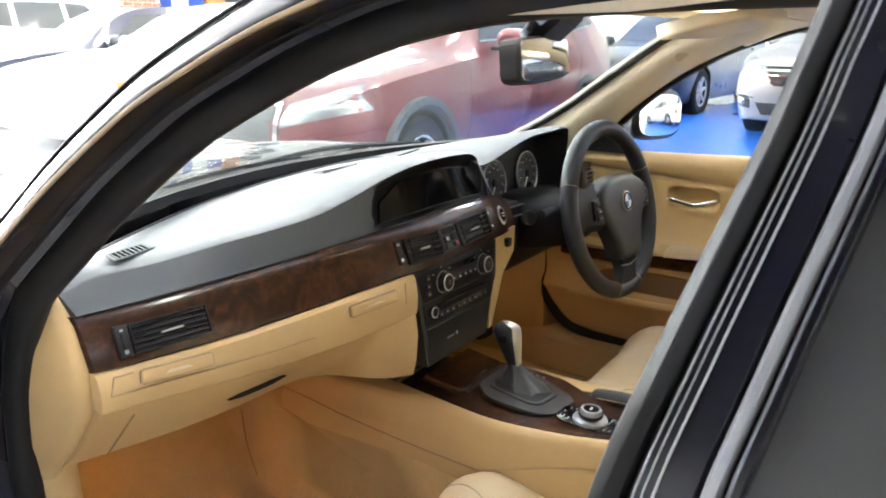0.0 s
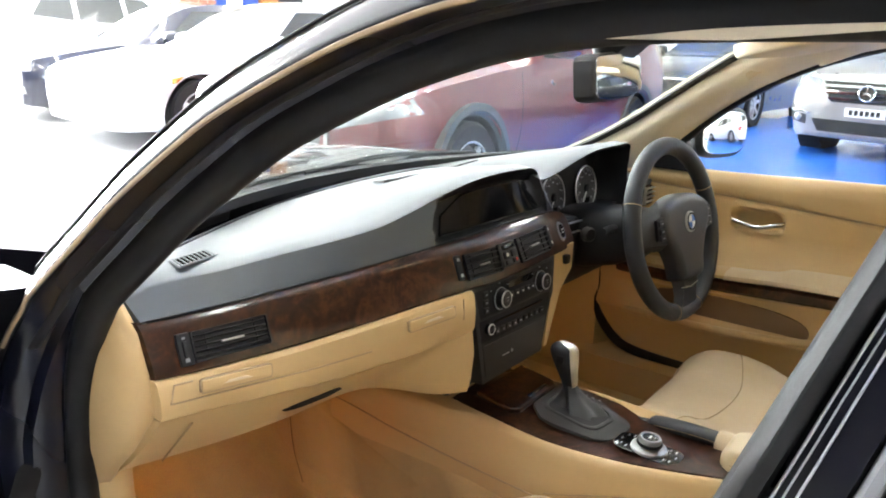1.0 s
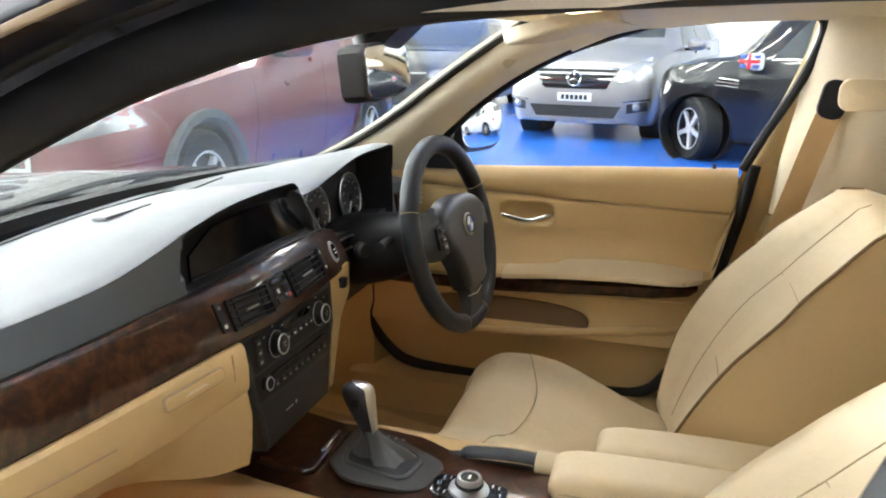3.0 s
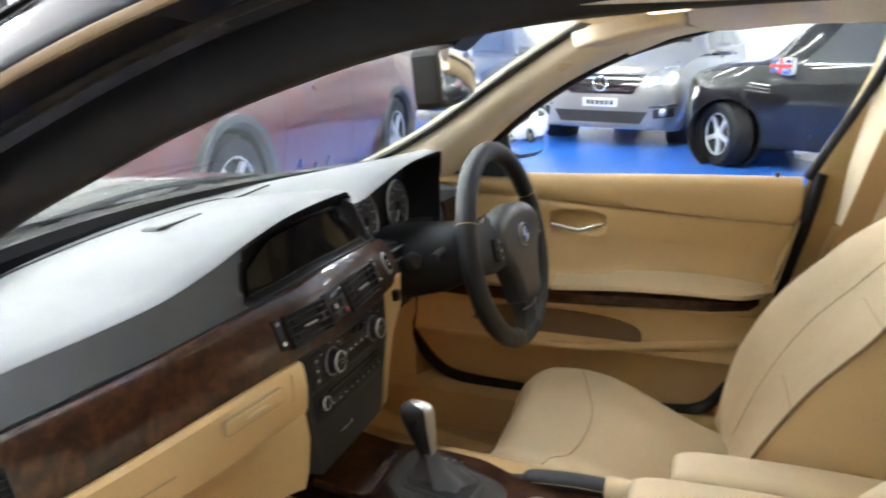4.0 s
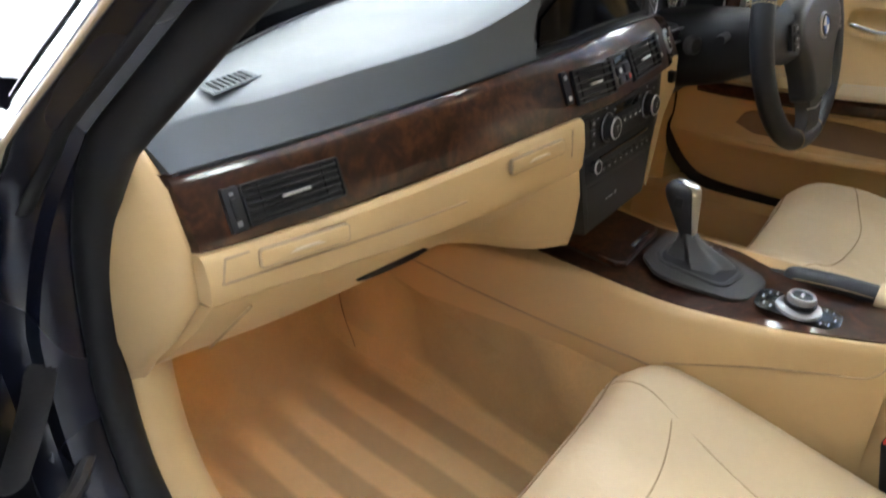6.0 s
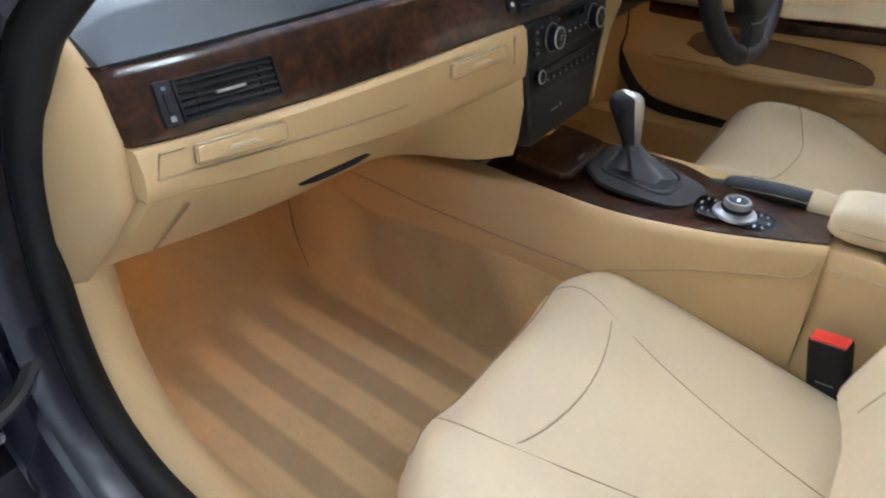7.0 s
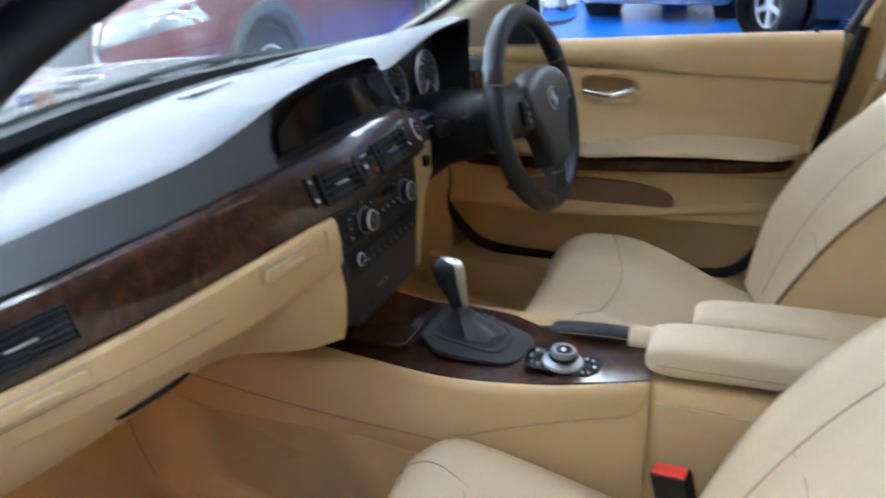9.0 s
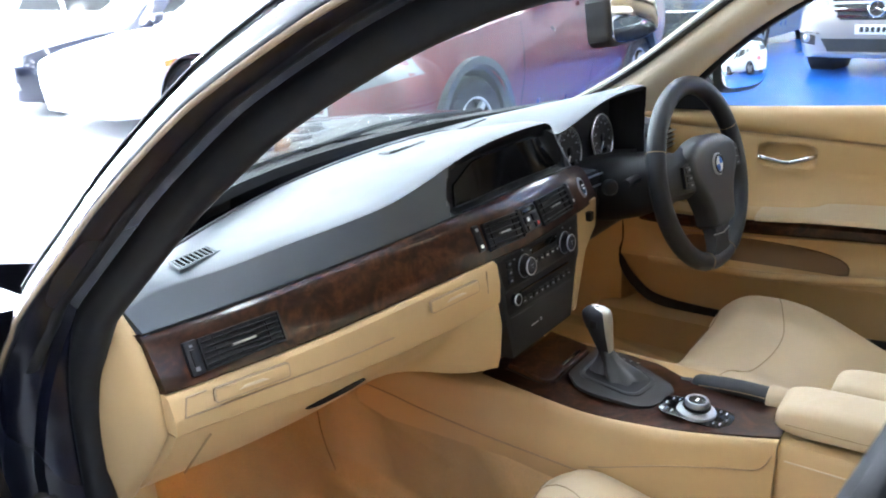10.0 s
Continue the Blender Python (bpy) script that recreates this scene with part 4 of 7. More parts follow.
# rotary controller
dial_axes = frame_at((-0.066, -0.283, deck_z(-0.283) + 0.0035), (1, 0, 0), (0, -0.05, 1))
base = part("controller_plate", moved(plate(rounded(0.056, 0.106, 0.016), 0.0026, 0.001), dial_axes), GLOSS_BLACK, console, "gloss black controller plate with silver buttons")
dial = part("rotary_controller", moved(lathe([(0.029, 0.002), (0.028, 0.006), (0.020, 0.008), (0.0170, 0.010), (0.0180, 0.020), (0.0164, 0.0235), (0.0140, 0.024), (0.0125, 0.0215), (0.001, 0.0215)], 36), dial_axes), STEEL, console, "satin silver rotary controller knob")
part("dial_face", moved(lathe([(0.0125, 0.0205), (0.0125, 0.0227), (0.001, 0.0227)], 24), dial_axes), GLOSS_BLACK, dial)
part("dial_mark", moved(rbox((0, 0, 0.0230), (0.009, 0.0035, 0.0008), 0), dial_axes), MARK, dial)
part("dial_band", moved(torus(0.0180, 0.0026, 32, 6), dial_axes @ Matrix.Translation((0, 0, 0.013))), BLACK, dial)
for sy in (-1, 1):
    for bx, by in ((-0.016, 0.040), (0.0, 0.045), (0.016, 0.040), (-0.018, 0.031), (0.018, 0.031)):
        key = part("controller_button", moved(rbox((bx, sy * by, 0.0028), (0.014, 0.0078, 0.0018), 0.0006), dial_axes), GLOSS_BLACK, base)
        part("button_mark", moved(rbox((bx, sy * by, 0.0038), (0.007, 0.0018, 0.0004), 0), dial_axes), STEEL, base)

# hand brake with leather boot
grip = spline([(0.045, -0.240, 0.534), (0.044, -0.256, 0.538), (0.042, -0.29, 0.542), (0.040, -0.325, 0.545), (0.038, -0.368, 0.546)], 18)
loops = []
for k, p in enumerate(grip):
    r = float(np.interp(k, [0, 1, 3, 8, 17], [0.008, 0.0120, 0.0140, 0.0150, 0.0148]))
    loops.append([Vector((p[0] + r * math.cos(a), p[1], p[2] + 0.95 * r * math.sin(a))) for a in (2 * math.pi * j / 18 for j in range(18))])
brake = part("brake_grip", loft(loops), HIDE, console, "black hand brake grip")
part("brake_button", sweep([(0.0456, -0.222, 0.531), (0.045, -0.243, 0.535)], ring(0.0065, 0.0065, 12)), DARK_GREY, brake)
part("grip_seam", tube([Vector((p[0] - 0.0149, p[1], p[2] + 0.002)) for p in grip[4:17]], 0.0007, 5), SEAM, brake)
part("brake_boot", sweep(spline([(0.038, -0.360, 0.545), (0.038, -0.39, 0.543), (0.040, -0.42, 0.532), (0.044, -0.45, 0.510)], 10), ring(0.021, 0.019, 12)), LEATHER, console, "beige leather hand brake boot")

# armrest box and its two padded lids
boxed = [[Vector((l, y, 0.546)), Vector((l - 0.006, y, 0.538)), Vector((l - 0.014, y, 0.48)), Vector((-0.106, y, 0.40)), Vector((-0.108, y, 0.27)), Vector((0.13, y, 0.30)), Vector((0.125, y, 0.40)), Vector((0.09, y, 0.538)), Vector((0.085, y, 0.546))] for y, l in ((-0.405, -0.082), (-0.50, -0.084), (-0.62, -0.09), (-0.80, -0.10))]
bin_ = part("armrest_box", loft(boxed), BEIGE, console, "beige storage box below the armrest")
part("box_stitch", tube([Vector((l - 0.0085, y, 0.524)) for y, l in ((-0.415, -0.083), (-0.5, -0.085), (-0.62, -0.091), (-0.70, -0.094))], 0.0012, 6), LEATHER, bin_)


def lid(x0, x1, y0, y1, z, name_label):
    loops = []
    for k, y in enumerate(np.concatenate([np.linspace(0, 0.14, 10), np.linspace(0.2, 1, 10)])):
        e = min(1.0, math.sqrt(max(0.0, 1 - (1 - min(y / 0.14, 1)) ** 2)) * 0.98 + 0.02) if y < 0.14 else (1.0 if y < 0.96 else 0.9)
        yy = y0 + (y1 - y0) * y
        h = 0.050 * (0.42 + 0.58 * e)
        c, w = (x0 + x1) / 2, (x1 - x0) / 2 * (0.86 + 0.14 * e)
        zz = z - 0.014 * (1 - e) + 0.004 * math.sin(math.pi * y)
        loops.append([Vector((c + w * math.copysign(abs(math.cos(a)) ** 0.35, math.cos(a)), yy, zz - h / 2 + h / 2 * math.copysign(abs(math.sin(a)) ** 0.5, math.sin(a)))) for a in (2 * math.pi * j / 24 for j in range(24))])
    return part("armrest_lid", loft(loops), LEATHER, console, name_label, 60)


lid_a = lid(-0.078, 0.006, -0.395, -0.74, 0.601, "padded beige leather armrest lid")
lid(0.006, 0.086, -0.447, -0.74, 0.604, "padded beige leather armrest lid")
part("lid_seam", tube([Vector((-0.079, y, 0.574)) for y in np.linspace(-0.41, -0.72, 8)], 0.0008, 5), SEAM, lid_a)

CONSOLE_FOOT = [(0.36, 0.490), (0.289, 0.483), (0.229, 0.477), (0.166, 0.469), (0.031, 0.459), (-0.071, 0.455), (-0.141, 0.452), (-0.20, 0.445)]
# carpet: footwells, tunnel flanks and toe boards
for sx, name in ((-1, "passenger_carpet"), (1, "driver_carpet")):
    xs = [0.148, 0.160, 0.166, 0.185, 0.22, 0.30, 0.40, 0.50, 0.58, 0.62, 0.65, 0.66]
    ys = [-0.95, -0.6, -0.3, 0.0, 0.2, 0.34, 0.40, 0.46, 0.56, 0.70, 0.85, 0.95]
    base_z = [0.25, 0.25, 0.25, 0.25, 0.25, 0.25, 0.255, 0.28, 0.38, 0.52, 0.62, 0.70]
    loops = []
    for y, z in zip(ys, base_z):
        row = []
        for i, x in enumerate(xs):
            side_up = ((0.30 + 0.165 * min(1.0, max(0.0, (y + 0.45) / 0.3))) - z) * (1, 0.55, 0.22, 0.06, 0, 0, 0, 0, 0.01, 0.04, 0.12, 0.25)[i] if z < 0.46 else 0
            row.append(Vector((sx * x, y, z + side_up + 0.003 * math.sin(9 * x + 7 * y))))
        loops.append(row + [p - Vector((0, 0, 0.03)) for p in row[::-1]])
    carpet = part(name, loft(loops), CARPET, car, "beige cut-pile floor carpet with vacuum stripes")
part("console_foot", tube(spline([Vector((-0.166, y, z)) for y, z in CONSOLE_FOOT], 30), 0.0013, 6), SEAM, car)
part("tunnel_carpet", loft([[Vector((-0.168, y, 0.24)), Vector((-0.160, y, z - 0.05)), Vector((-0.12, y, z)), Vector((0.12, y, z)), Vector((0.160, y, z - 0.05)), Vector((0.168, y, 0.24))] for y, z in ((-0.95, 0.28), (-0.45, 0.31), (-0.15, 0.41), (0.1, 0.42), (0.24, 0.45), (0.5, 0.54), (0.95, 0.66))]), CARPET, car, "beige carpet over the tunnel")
part("carpet_joint", tube(spline([(-0.168, 0.44, 0.40), (-0.173, 0.425, 0.33), (-0.182, 0.39, 0.27)], 10), 0.0010, 6), GROOVE, car)
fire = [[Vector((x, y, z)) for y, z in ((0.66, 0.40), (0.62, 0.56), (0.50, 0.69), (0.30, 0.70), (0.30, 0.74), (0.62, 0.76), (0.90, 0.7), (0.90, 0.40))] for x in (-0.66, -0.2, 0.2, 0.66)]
part("bulkhead", loft(fire), BEIGE_SHADED, car, "felt bulkhead above the footwells, darkened for the shade there")
for x, y, z, w in ((-0.50, 0.475, 0.640, 0.05), (0.42, 0.215, 0.606, 0.018)):
    part("footwell_lamp", rbox((x, y, z), (w, 0.5 * w, 0.012), 0.003), AMBER, car, "glowing amber footwell lamp")
for px, w in ((0.33, 0.075), (0.45, 0.055)):
    pedal = part("pedal", moved(plate(rounded(w, 0.10, 0.012), 0.012, 0.004), frame_at((px, 0.40, 0.42), (1, 0, 0), (0, -0.85, 0.5))), RUBBER, car, "black ribbed rubber pedal")
    for k in range(4):
        part("pedal_rib", moved(rbox((0, -0.03 + 0.02 * k, 0.013), (w * 0.8, 0.006, 0.004), 0.001, 1), frame_at((px, 0.40, 0.42), (1, 0, 0), (0, -0.85, 0.5))), BLACK, pedal)
part("foot_rest", moved(plate(rounded(0.06, 0.16, 0.02), 0.02, 0.006), frame_at((0.60, 0.34, 0.40), (1, 0, 0), (-0.35, -0.85, 0.4))), RUBBER, car, "black rubber foot rest")


# seats
def seat(cx, front, label, crown, tuck, side=0.030, wing=0.0, hump=0.0):
    """One front seat: cushion, back, head restraint, seams. cx: its middle; front: y of the cushion's front; tuck: how far the foot of the back is drawn in; side: height of the cushion's bolsters; wing: how far the back's bolsters reach forward; hump: fullness of the cushion's middle."""
    def top(u, v):
        """Height of the cushion: u across -1..1, v from front 0 to rear 1."""
        z = 0.464 - 0.112 * v + hump * math.exp(-((v - 0.42) / 0.24) ** 2)
        bolster = side * math.exp(-((abs(u) - 0.76) / 0.19) ** 2) * (0.45 + 0.55 * min(1, v * 3)) * (1 - 0.6 * v)
        def rolled(d, r):
            return 0.0 if d >= r else r - math.sqrt(max(0.0, r * r - (r - d) ** 2))
        return z + bolster - 0.9 * rolled(0.47 * v, 0.085) - rolled((1 - abs(u)) * half(v), 0.060) + crown * (1 - u * u) * math.sin(math.pi * min(0.08 + v * 1.15, 1))
    def half(v):
        return 0.254 - 0.062 * max(0, 1 - v / 0.22) ** 2.4
    us = [-1, -0.996, -0.985, -0.96, -0.92, -0.86, -0.76, -0.68, -0.60, -0.45, -0.25, 0, 0.25, 0.45, 0.60, 0.68, 0.76, 0.86, 0.92, 0.96, 0.985, 0.996, 1]
    loops = []
    for v in [0, 0.003, 0.008, 0.018, 0.032, 0.05, 0.075, 0.105, 0.14, 0.18, 0.23, 0.3, 0.4, 0.5, 0.6, 0.7, 0.8, 0.9, 1.0]:
        y = front - 0.47 * v
        w = half(v)
        loops.append([Vector((cx + u * w, y, top(u, v))) for u in us] + [Vector((cx + w * 0.97, y + 0.0, 0.30)), Vector((cx + w * 0.9, y, 0.27)), Vector((cx - w * 0.9, y, 0.27)), Vector((cx - w * 0.97, y, 0.30))])
    nose = [p + Vector((0, 0.004, 0)) for p in loops[0]]
    cushion = part("front_seat", loft([[Vector((cx + (p.x - cx) * 0.93, p.y + 0.008, min(p.z, 0.36) - 0.004 if p.z > 0.32 else p.z)) for p in nose]] + loops), LEATHER, car, label, 70)
    for su in (() if hump else (-1, 1)):
        part("seam", tube([Vector((cx + su * (0.20 + 0.52 * (1 - v) ** 1.6) * half(v), front - 0.47 * v, top(su * (0.20 + 0.52 * (1 - v) ** 1.6), v) + 0.0006)) for v in np.linspace(0.02, 0.98, 30)], 0.0009, 5), SEAM, cushion)
    reach, deep, bow = (0.86, 0.37, 0.17) if hump else (0.51, 0.28, 0.19)
    cross = [(u, deep - bow * u * u) for u in np.linspace(-reach, reach, 26)]
    part("seam", tube([Vector((cx + u * half(v), front - 0.47 * v, top(u, v) + 0.0006)) for u, v in cross], 0.0011, 5), SEAM, cushion)
    part("seam", tube([Vector((cx + u * half(0.035), front - 0.47 * 0.035 + 0.0008, top(u, 0.035) + 0.0008)) for u in np.linspace(-0.9, 0.9, 20)], 0.0009, 5), SEAM, cushion)
    # back: along its own axis, leaning
    o, ax = Vector((cx, front - 0.445, 0.375)), Vector((0, -0.585, 0.811))
    nrm = Vector((0, 0.811, 0.585))
    def rest(u, v):
        bol = (0.028 if wing else 0.052) * math.exp(-((abs(u) - 0.80) / 0.20) ** 2) * math.sin(math.pi * min(1, 0.12 + v * 0.80)) ** 0.6
        bol += wing * math.exp(-((abs(u) - 0.88) / 0.20) ** 2) * min(1.0, 0.55 + 2.0 * v) * (1 - 0.5 * max(0.0, v - 0.7) / 0.3)
        side_fall = -0.12 * max(0, (abs(u) - 0.86) / 0.14) ** (1.3 if wing else 2)
        top_fall = -0.10 * max(0, (v - 0.90) / 0.10) ** 2
        return 0.060 - tuck * max(0.0, 1 - v / 0.5) ** 1.3 + bol + side_fall + top_fall + 0.012 * math.sin(math.pi * min(1, v * 1.6))
    def back_half(v):
        return 0.225 + 0.3 * wing + 0.030 * math.sin(math.pi * min(1, v * 1.15)) - 0.055 * max(0, (v - 0.6) / 0.4) ** 1.5
    loops = []
    for v in np.linspace(0, 1, 22):
        w = back_half(v)
        loops.append([o + ax * (0.62 * v) + Vector((u * w, 0, 0)) + nrm * rest(u, v) for u in us] + [o + ax * (0.62 * v) + Vector((s * w, 0, 0)) - nrm * d for s, d in ((0.97, 0.03), (0.85, 0.06), (-0.85, 0.06), (-0.97, 0.03))])
    back = part("backrest", loft(loops), LEATHER, cushion, "", 70)
    if wing:
        # moulded side panels outside the piping; their darker beige also paints in shade
        back.data.materials.append(BEIGE)
        for face in back.data.polygons[:21 * 27]:
            if face.index % 27 in (0, 1, 2, 3, 4, 17, 18, 19, 20, 21, 22, 23, 25, 26):
                face.material_index = 1
    edge = 0.865 if wing else 0.965
    for su in (-1, 1):
        part("seam", tube([o + ax * (0.62 * v) + Vector((su * 0.60 * back_half(v), 0, 0)) + nrm * (rest(su * 0.60, v) + 0.0006) for v in np.linspace(0.04, 0.93, 30)], 0.0009, 5), SEAM, cushion)
        part("piping", tube([o + ax * (0.62 * v) + Vector((su * edge * back_half(v), 0, 0)) + nrm * (rest(su * edge, v) + 0.0006) for v in np.linspace(0.03, 0.95, 30)], 0.0026, 6), GROOVE if wing else LEATHER, cushion)
    for vv in (0.30, 0.62):
        part("seam", tube([o + ax * (0.62 * vv) + Vector((u * back_half(vv), 0, 0)) + nrm * (rest(u, vv) + 0.0006) for u in np.linspace(-0.6, 0.6, 18)], 0.0008, 5), SEAM, cushion)
    head = []
    hc = o + ax * 0.715 + nrm * 0.045
    for v, w, d in ((-0.085, 0.09, 0.030), (-0.078, 0.115, 0.045), (-0.04, 0.130, 0.055), (0.0, 0.135, 0.056), (0.04, 0.128, 0.050), (0.075, 0.108, 0.038), (0.085, 0.08, 0.024)):
        head.append([hc + ax * v + Vector((w * math.copysign(abs(math.cos(a)) ** 0.6, math.cos(a)), 0, 0)) + nrm * (d * math.copysign(abs(math.sin(a)) ** 0.7, math.sin(a))) for a in (2 * math.pi * j / 24 for j in range(24))])
    part("head_restraint", loft(head), LEATHER, cushion, "", 60)
    for su in (-0.06, 0.06):
        part("restraint_post", tube([o + ax * 0.58 + Vector((su, 0, 0)) + nrm * 0.02, hc + Vector((su, 0, 0))], 0.006, 10), CHROME, cushion)
    part("seat_base", rbox((cx, front - 0.26, 0.268), (0.40, 0.36, 0.05), 0.01), BEIGE_SHADED, cushion)
    return cushion


seat(-0.370, -0.088, "beige leather front passenger seat with stitched panels", -0.003, 0.008)
seat(0.368, -0.122, "beige leather driver seat with stitched panels", 0.030, 0.045, 0.046, 0.050, 0.018)

# seat belt buckle
bk = frame_at((-0.132, -0.462, 0.362), (0.25, 1, -0.2), (-0.08, 0.20, 0.97))
buckle = part("belt_buckle", moved(joined(plate(rounded(0.050, 0.026, 0.006), 0.096, 0.003)), bk), BLACK, car, "black seat belt buckle with red release button")
part("release_button", moved(rbox((0, 0, 0.0965), (0.044, 0.020, 0.007), 0.002), bk), RED_PLASTIC, buckle, "red release button")
part("buckle_stem", moved(rbox((0, 0, -0.06), (0.036, 0.016, 0.125), 0.005), bk), BLACK, buckle)
for z in (0.034, 0.006):
    part("stem_line", moved(rbox((0, 0.0132, z), (0.022, 0.001, 0.0016), 0), bk), STEEL, buckle)

# driver's door, closed
SILL = [(-0.12, 0.868), (0.0, 0.872), (0.18, 0.878), (0.41, 0.888), (0.66, 0.896), (0.80, 0.90)]
CREASE = [(-0.15, 0.832), (0.0, 0.825), (0.18, 0.816), (0.42, 0.803), (0.64, 0.796), (0.8, 0.79)]
def door_edge(y):
    """Lowest z of the door panel at y."""
    return float(along(-y, [(-0.20, 0.56), (-0.165, 0.47), (-0.12, 0.40), (-0.06, 0.380), (0.15, 0.374), (0.42, 0.374), (0.50, 0.385), (0.545, 0.44), (0.575, 0.52), (0.61, 0.64), (0.645, 0.80), (0.665, 0.89)])[0])
rows = []
ys = np.concatenate([np.linspace(0.165, -0.12, 18), np.linspace(-0.128, -0.282, 34), np.linspace(-0.295, -0.50, 14), np.linspace(-0.515, -0.648, 16)])
LEDGE = [(-0.20, 0.625, 0.635), (0.0, 0.632, 0.640), (0.176, 0.642, 0.650), (0.272, 0.650, 0.660), (0.305, 0.652, 0.672), (0.42, 0.656, 0.679), (0.52, 0.656, 0.677), (0.60, 0.660, 0.668), (0.66, 0.660, 0.668)]


def dished(y, z):
    """Depth of the hollow behind the inner door handle."""
    d = ((y + 0.205) / 0.064) ** 4 + ((z - 0.769) / 0.029) ** 4
    k = min(1.0, max(0.0, (1 - d) / 0.6))
    return 0.020 * k * k * (3 - 2 * k)


for y in ys:
    s, c, b = float(along(-y, SILL)[0]), float(along(-y, CREASE)[0]), door_edge(y)
    front, back = [float(q) for q in along(-y, LEDGE)]
    grow = min(1, max(0.15, (y + 0.62) / 0.06)) if y < -0.56 else min(1, max(0.2, (0.10 - y) / 0.2 + 0.2))
    prof = [(0.735, s - 0.004), (0.722, s), (0.708, s - 0.004), (0.697, s - 0.02), (0.697, (s + c) / 2), (0.706, c + 0.006), (0.717, c), (0.713, c - 0.007)]
    for z in np.linspace(c - 0.012, 0.722, 18):
        prof.append((float(np.interp(z, [0.74, c - 0.007], [0.722, 0.713])) + dished(y, z), float(z)))
    prof += [(0.718, back + 0.012), (0.712 - 0.004 * grow, back), (0.695 - 0.03 * grow, front + 0.006), (0.688 - 0.040 * grow, front), (0.690 - 0.043 * grow, front - 0.007), (0.690 - 0.026 * grow, front - 0.012), (0.690 - 0.024 * grow, front - 0.048), (0.69, front - 0.060), (0.69, 0.565), (0.690, 0.530), (0.676, 0.508), (0.674, 0.496), (0.690, 0.482), (0.700, 0.43), (0.706, 0.374), (0.76, 0.374), (0.76, s - 0.01)]
    rows.append([Vector((x, y, max(z, b) if x < 0.75 or z < 0.5 else z)) for x, z in prof])
door = part("driver_door", loft(rows), BEIGE, car, "beige driver door panel with walnut strip and chrome handle", 45)
# padded ledge in paler leather, which also paints in the light from above
rest = []
for y in np.linspace(-0.165, -0.596, 30):
    front, back = [float(q) for q in along(-y, LEDGE)]
    g = min(1, max(0.15, (y + 0.62) / 0.06))
    outer = [(0.709 - 0.004 * g, back + 0.0012), (0.695 - 0.03 * g, front + 0.0078), (0.687 - 0.040 * g, front + 0.0012), (0.688 - 0.043 * g, front - 0.007)]
    rest.append([Vector((x, y, z)) for x, z in outer] + [Vector((x + 0.003, y, z - 0.003)) for x, z in outer[::-1]])
part("door_armrest", loft(rest), LEATHER, door, "padded armrest ledge, paler leather painting in light from above")
part("walnut_strip", loft([[Vector((x, y, z)) for x, z in ((0.656 + d, a), (0.649 + d, a - 0.006), (0.650 + d, b + 0.007), (0.657 + d, b), (0.675 + d, b + 0.002), (0.675 + d, a))] for y, a, b, d in ((0.12, 0.614, 0.588, 0.03), (0.05, 0.618, 0.590, 0.016), (-0.05, 0.623, 0.594, 0.004), (-0.177, 0.630, 0.599, 0.0), (-0.35, 0.639, 0.608, 0.0), (-0.50, 0.644, 0.614, 0.002), (-0.57, 0.646, 0.622, 0.008), (-0.588, 0.645, 0.632, 0.02))]), WOOD, door, "dark lacquered walnut door strip")
part("crease_line", tube([Vector((0.7145, y, float(along(-y, CREASE)[0]))) for y in np.linspace(0.14, -0.635, 30)], 0.0018, 6), SEAM, door)
pocket = [(0.15, 0.006), (0.07, 0.036), (-0.04, 0.050), (-0.15, 0.052), (-0.215, 0.042), (-0.235, 0.012), (-0.215, -0.014), (-0.14, -0.030), (0.0, -0.034), (0.12, -0.026)]
pocket = [tuple(p) for p in spline(pocket + [pocket[0]], 41)[:-1]]
pk_axes = frame_at((0.6945, -0.125, 0.540), (0, 1, 0), (-1, 0, 0.0))
# flat dark oval paints the shaded inside of the pocket
part("door_pocket", moved(plate(pocket, 0.012, 0.004), pk_axes), BEIGE_SHADED, door, "fabric-lined oval door pocket, its inner shade painted brown")
part("pocket_lip", tube(spline([Vector((0.680, 0.09, 0.492)), Vector((0.672, -0.02, 0.493)), Vector((0.668, -0.15, 0.495)), Vector((0.667, -0.28, 0.505)), Vector((0.671, -0.40, 0.520)), Vector((0.682, -0.50, 0.530)), Vector((0.700, -0.565, 0.536))], 30), 0.010, 10), BEIGE, door)
part("chrome_handle", sweep(spline([(0.722, -0.143, 0.767), (0.708, -0.152, 0.765), (0.704, -0.178, 0.760), (0.703, -0.210, 0.756), (0.705, -0.236, 0.763), (0.709, -0.258, 0.770), (0.722, -0.266, 0.772)], 24), ring(0.0032, 0.0050, 10)), CHROME, door, "curved chrome inner door handle")
part("lock_pin", moved(lathe([(0.004, 0), (0.004, 0.010), (0.001, 0.011)], 10), Matrix.Translation((0.716, -0.60, 0.893))), BLACK, door)
seal = spline([(0.706, -0.678, 0.905), (0.706, -0.657, 0.79), (0.704, -0.619, 0.64), (0.700, -0.579, 0.51), (0.698, -0.535, 0.42), (0.698, -0.49, 0.375), (0.698, -0.40, 0.362), (0.698, -0.1, 0.364), (0.698, 0.05, 0.372), (0.698, 0.115, 0.395), (0.698, 0.165, 0.455), (0.700, 0.178, 0.53), (0.702, 0.17, 0.62)], 60)
part("door_seal", sweep(seal, ring(0.013, 0.012, 12), (1, 0.01, 0)), RUBBER, car, "black rubber door seal")
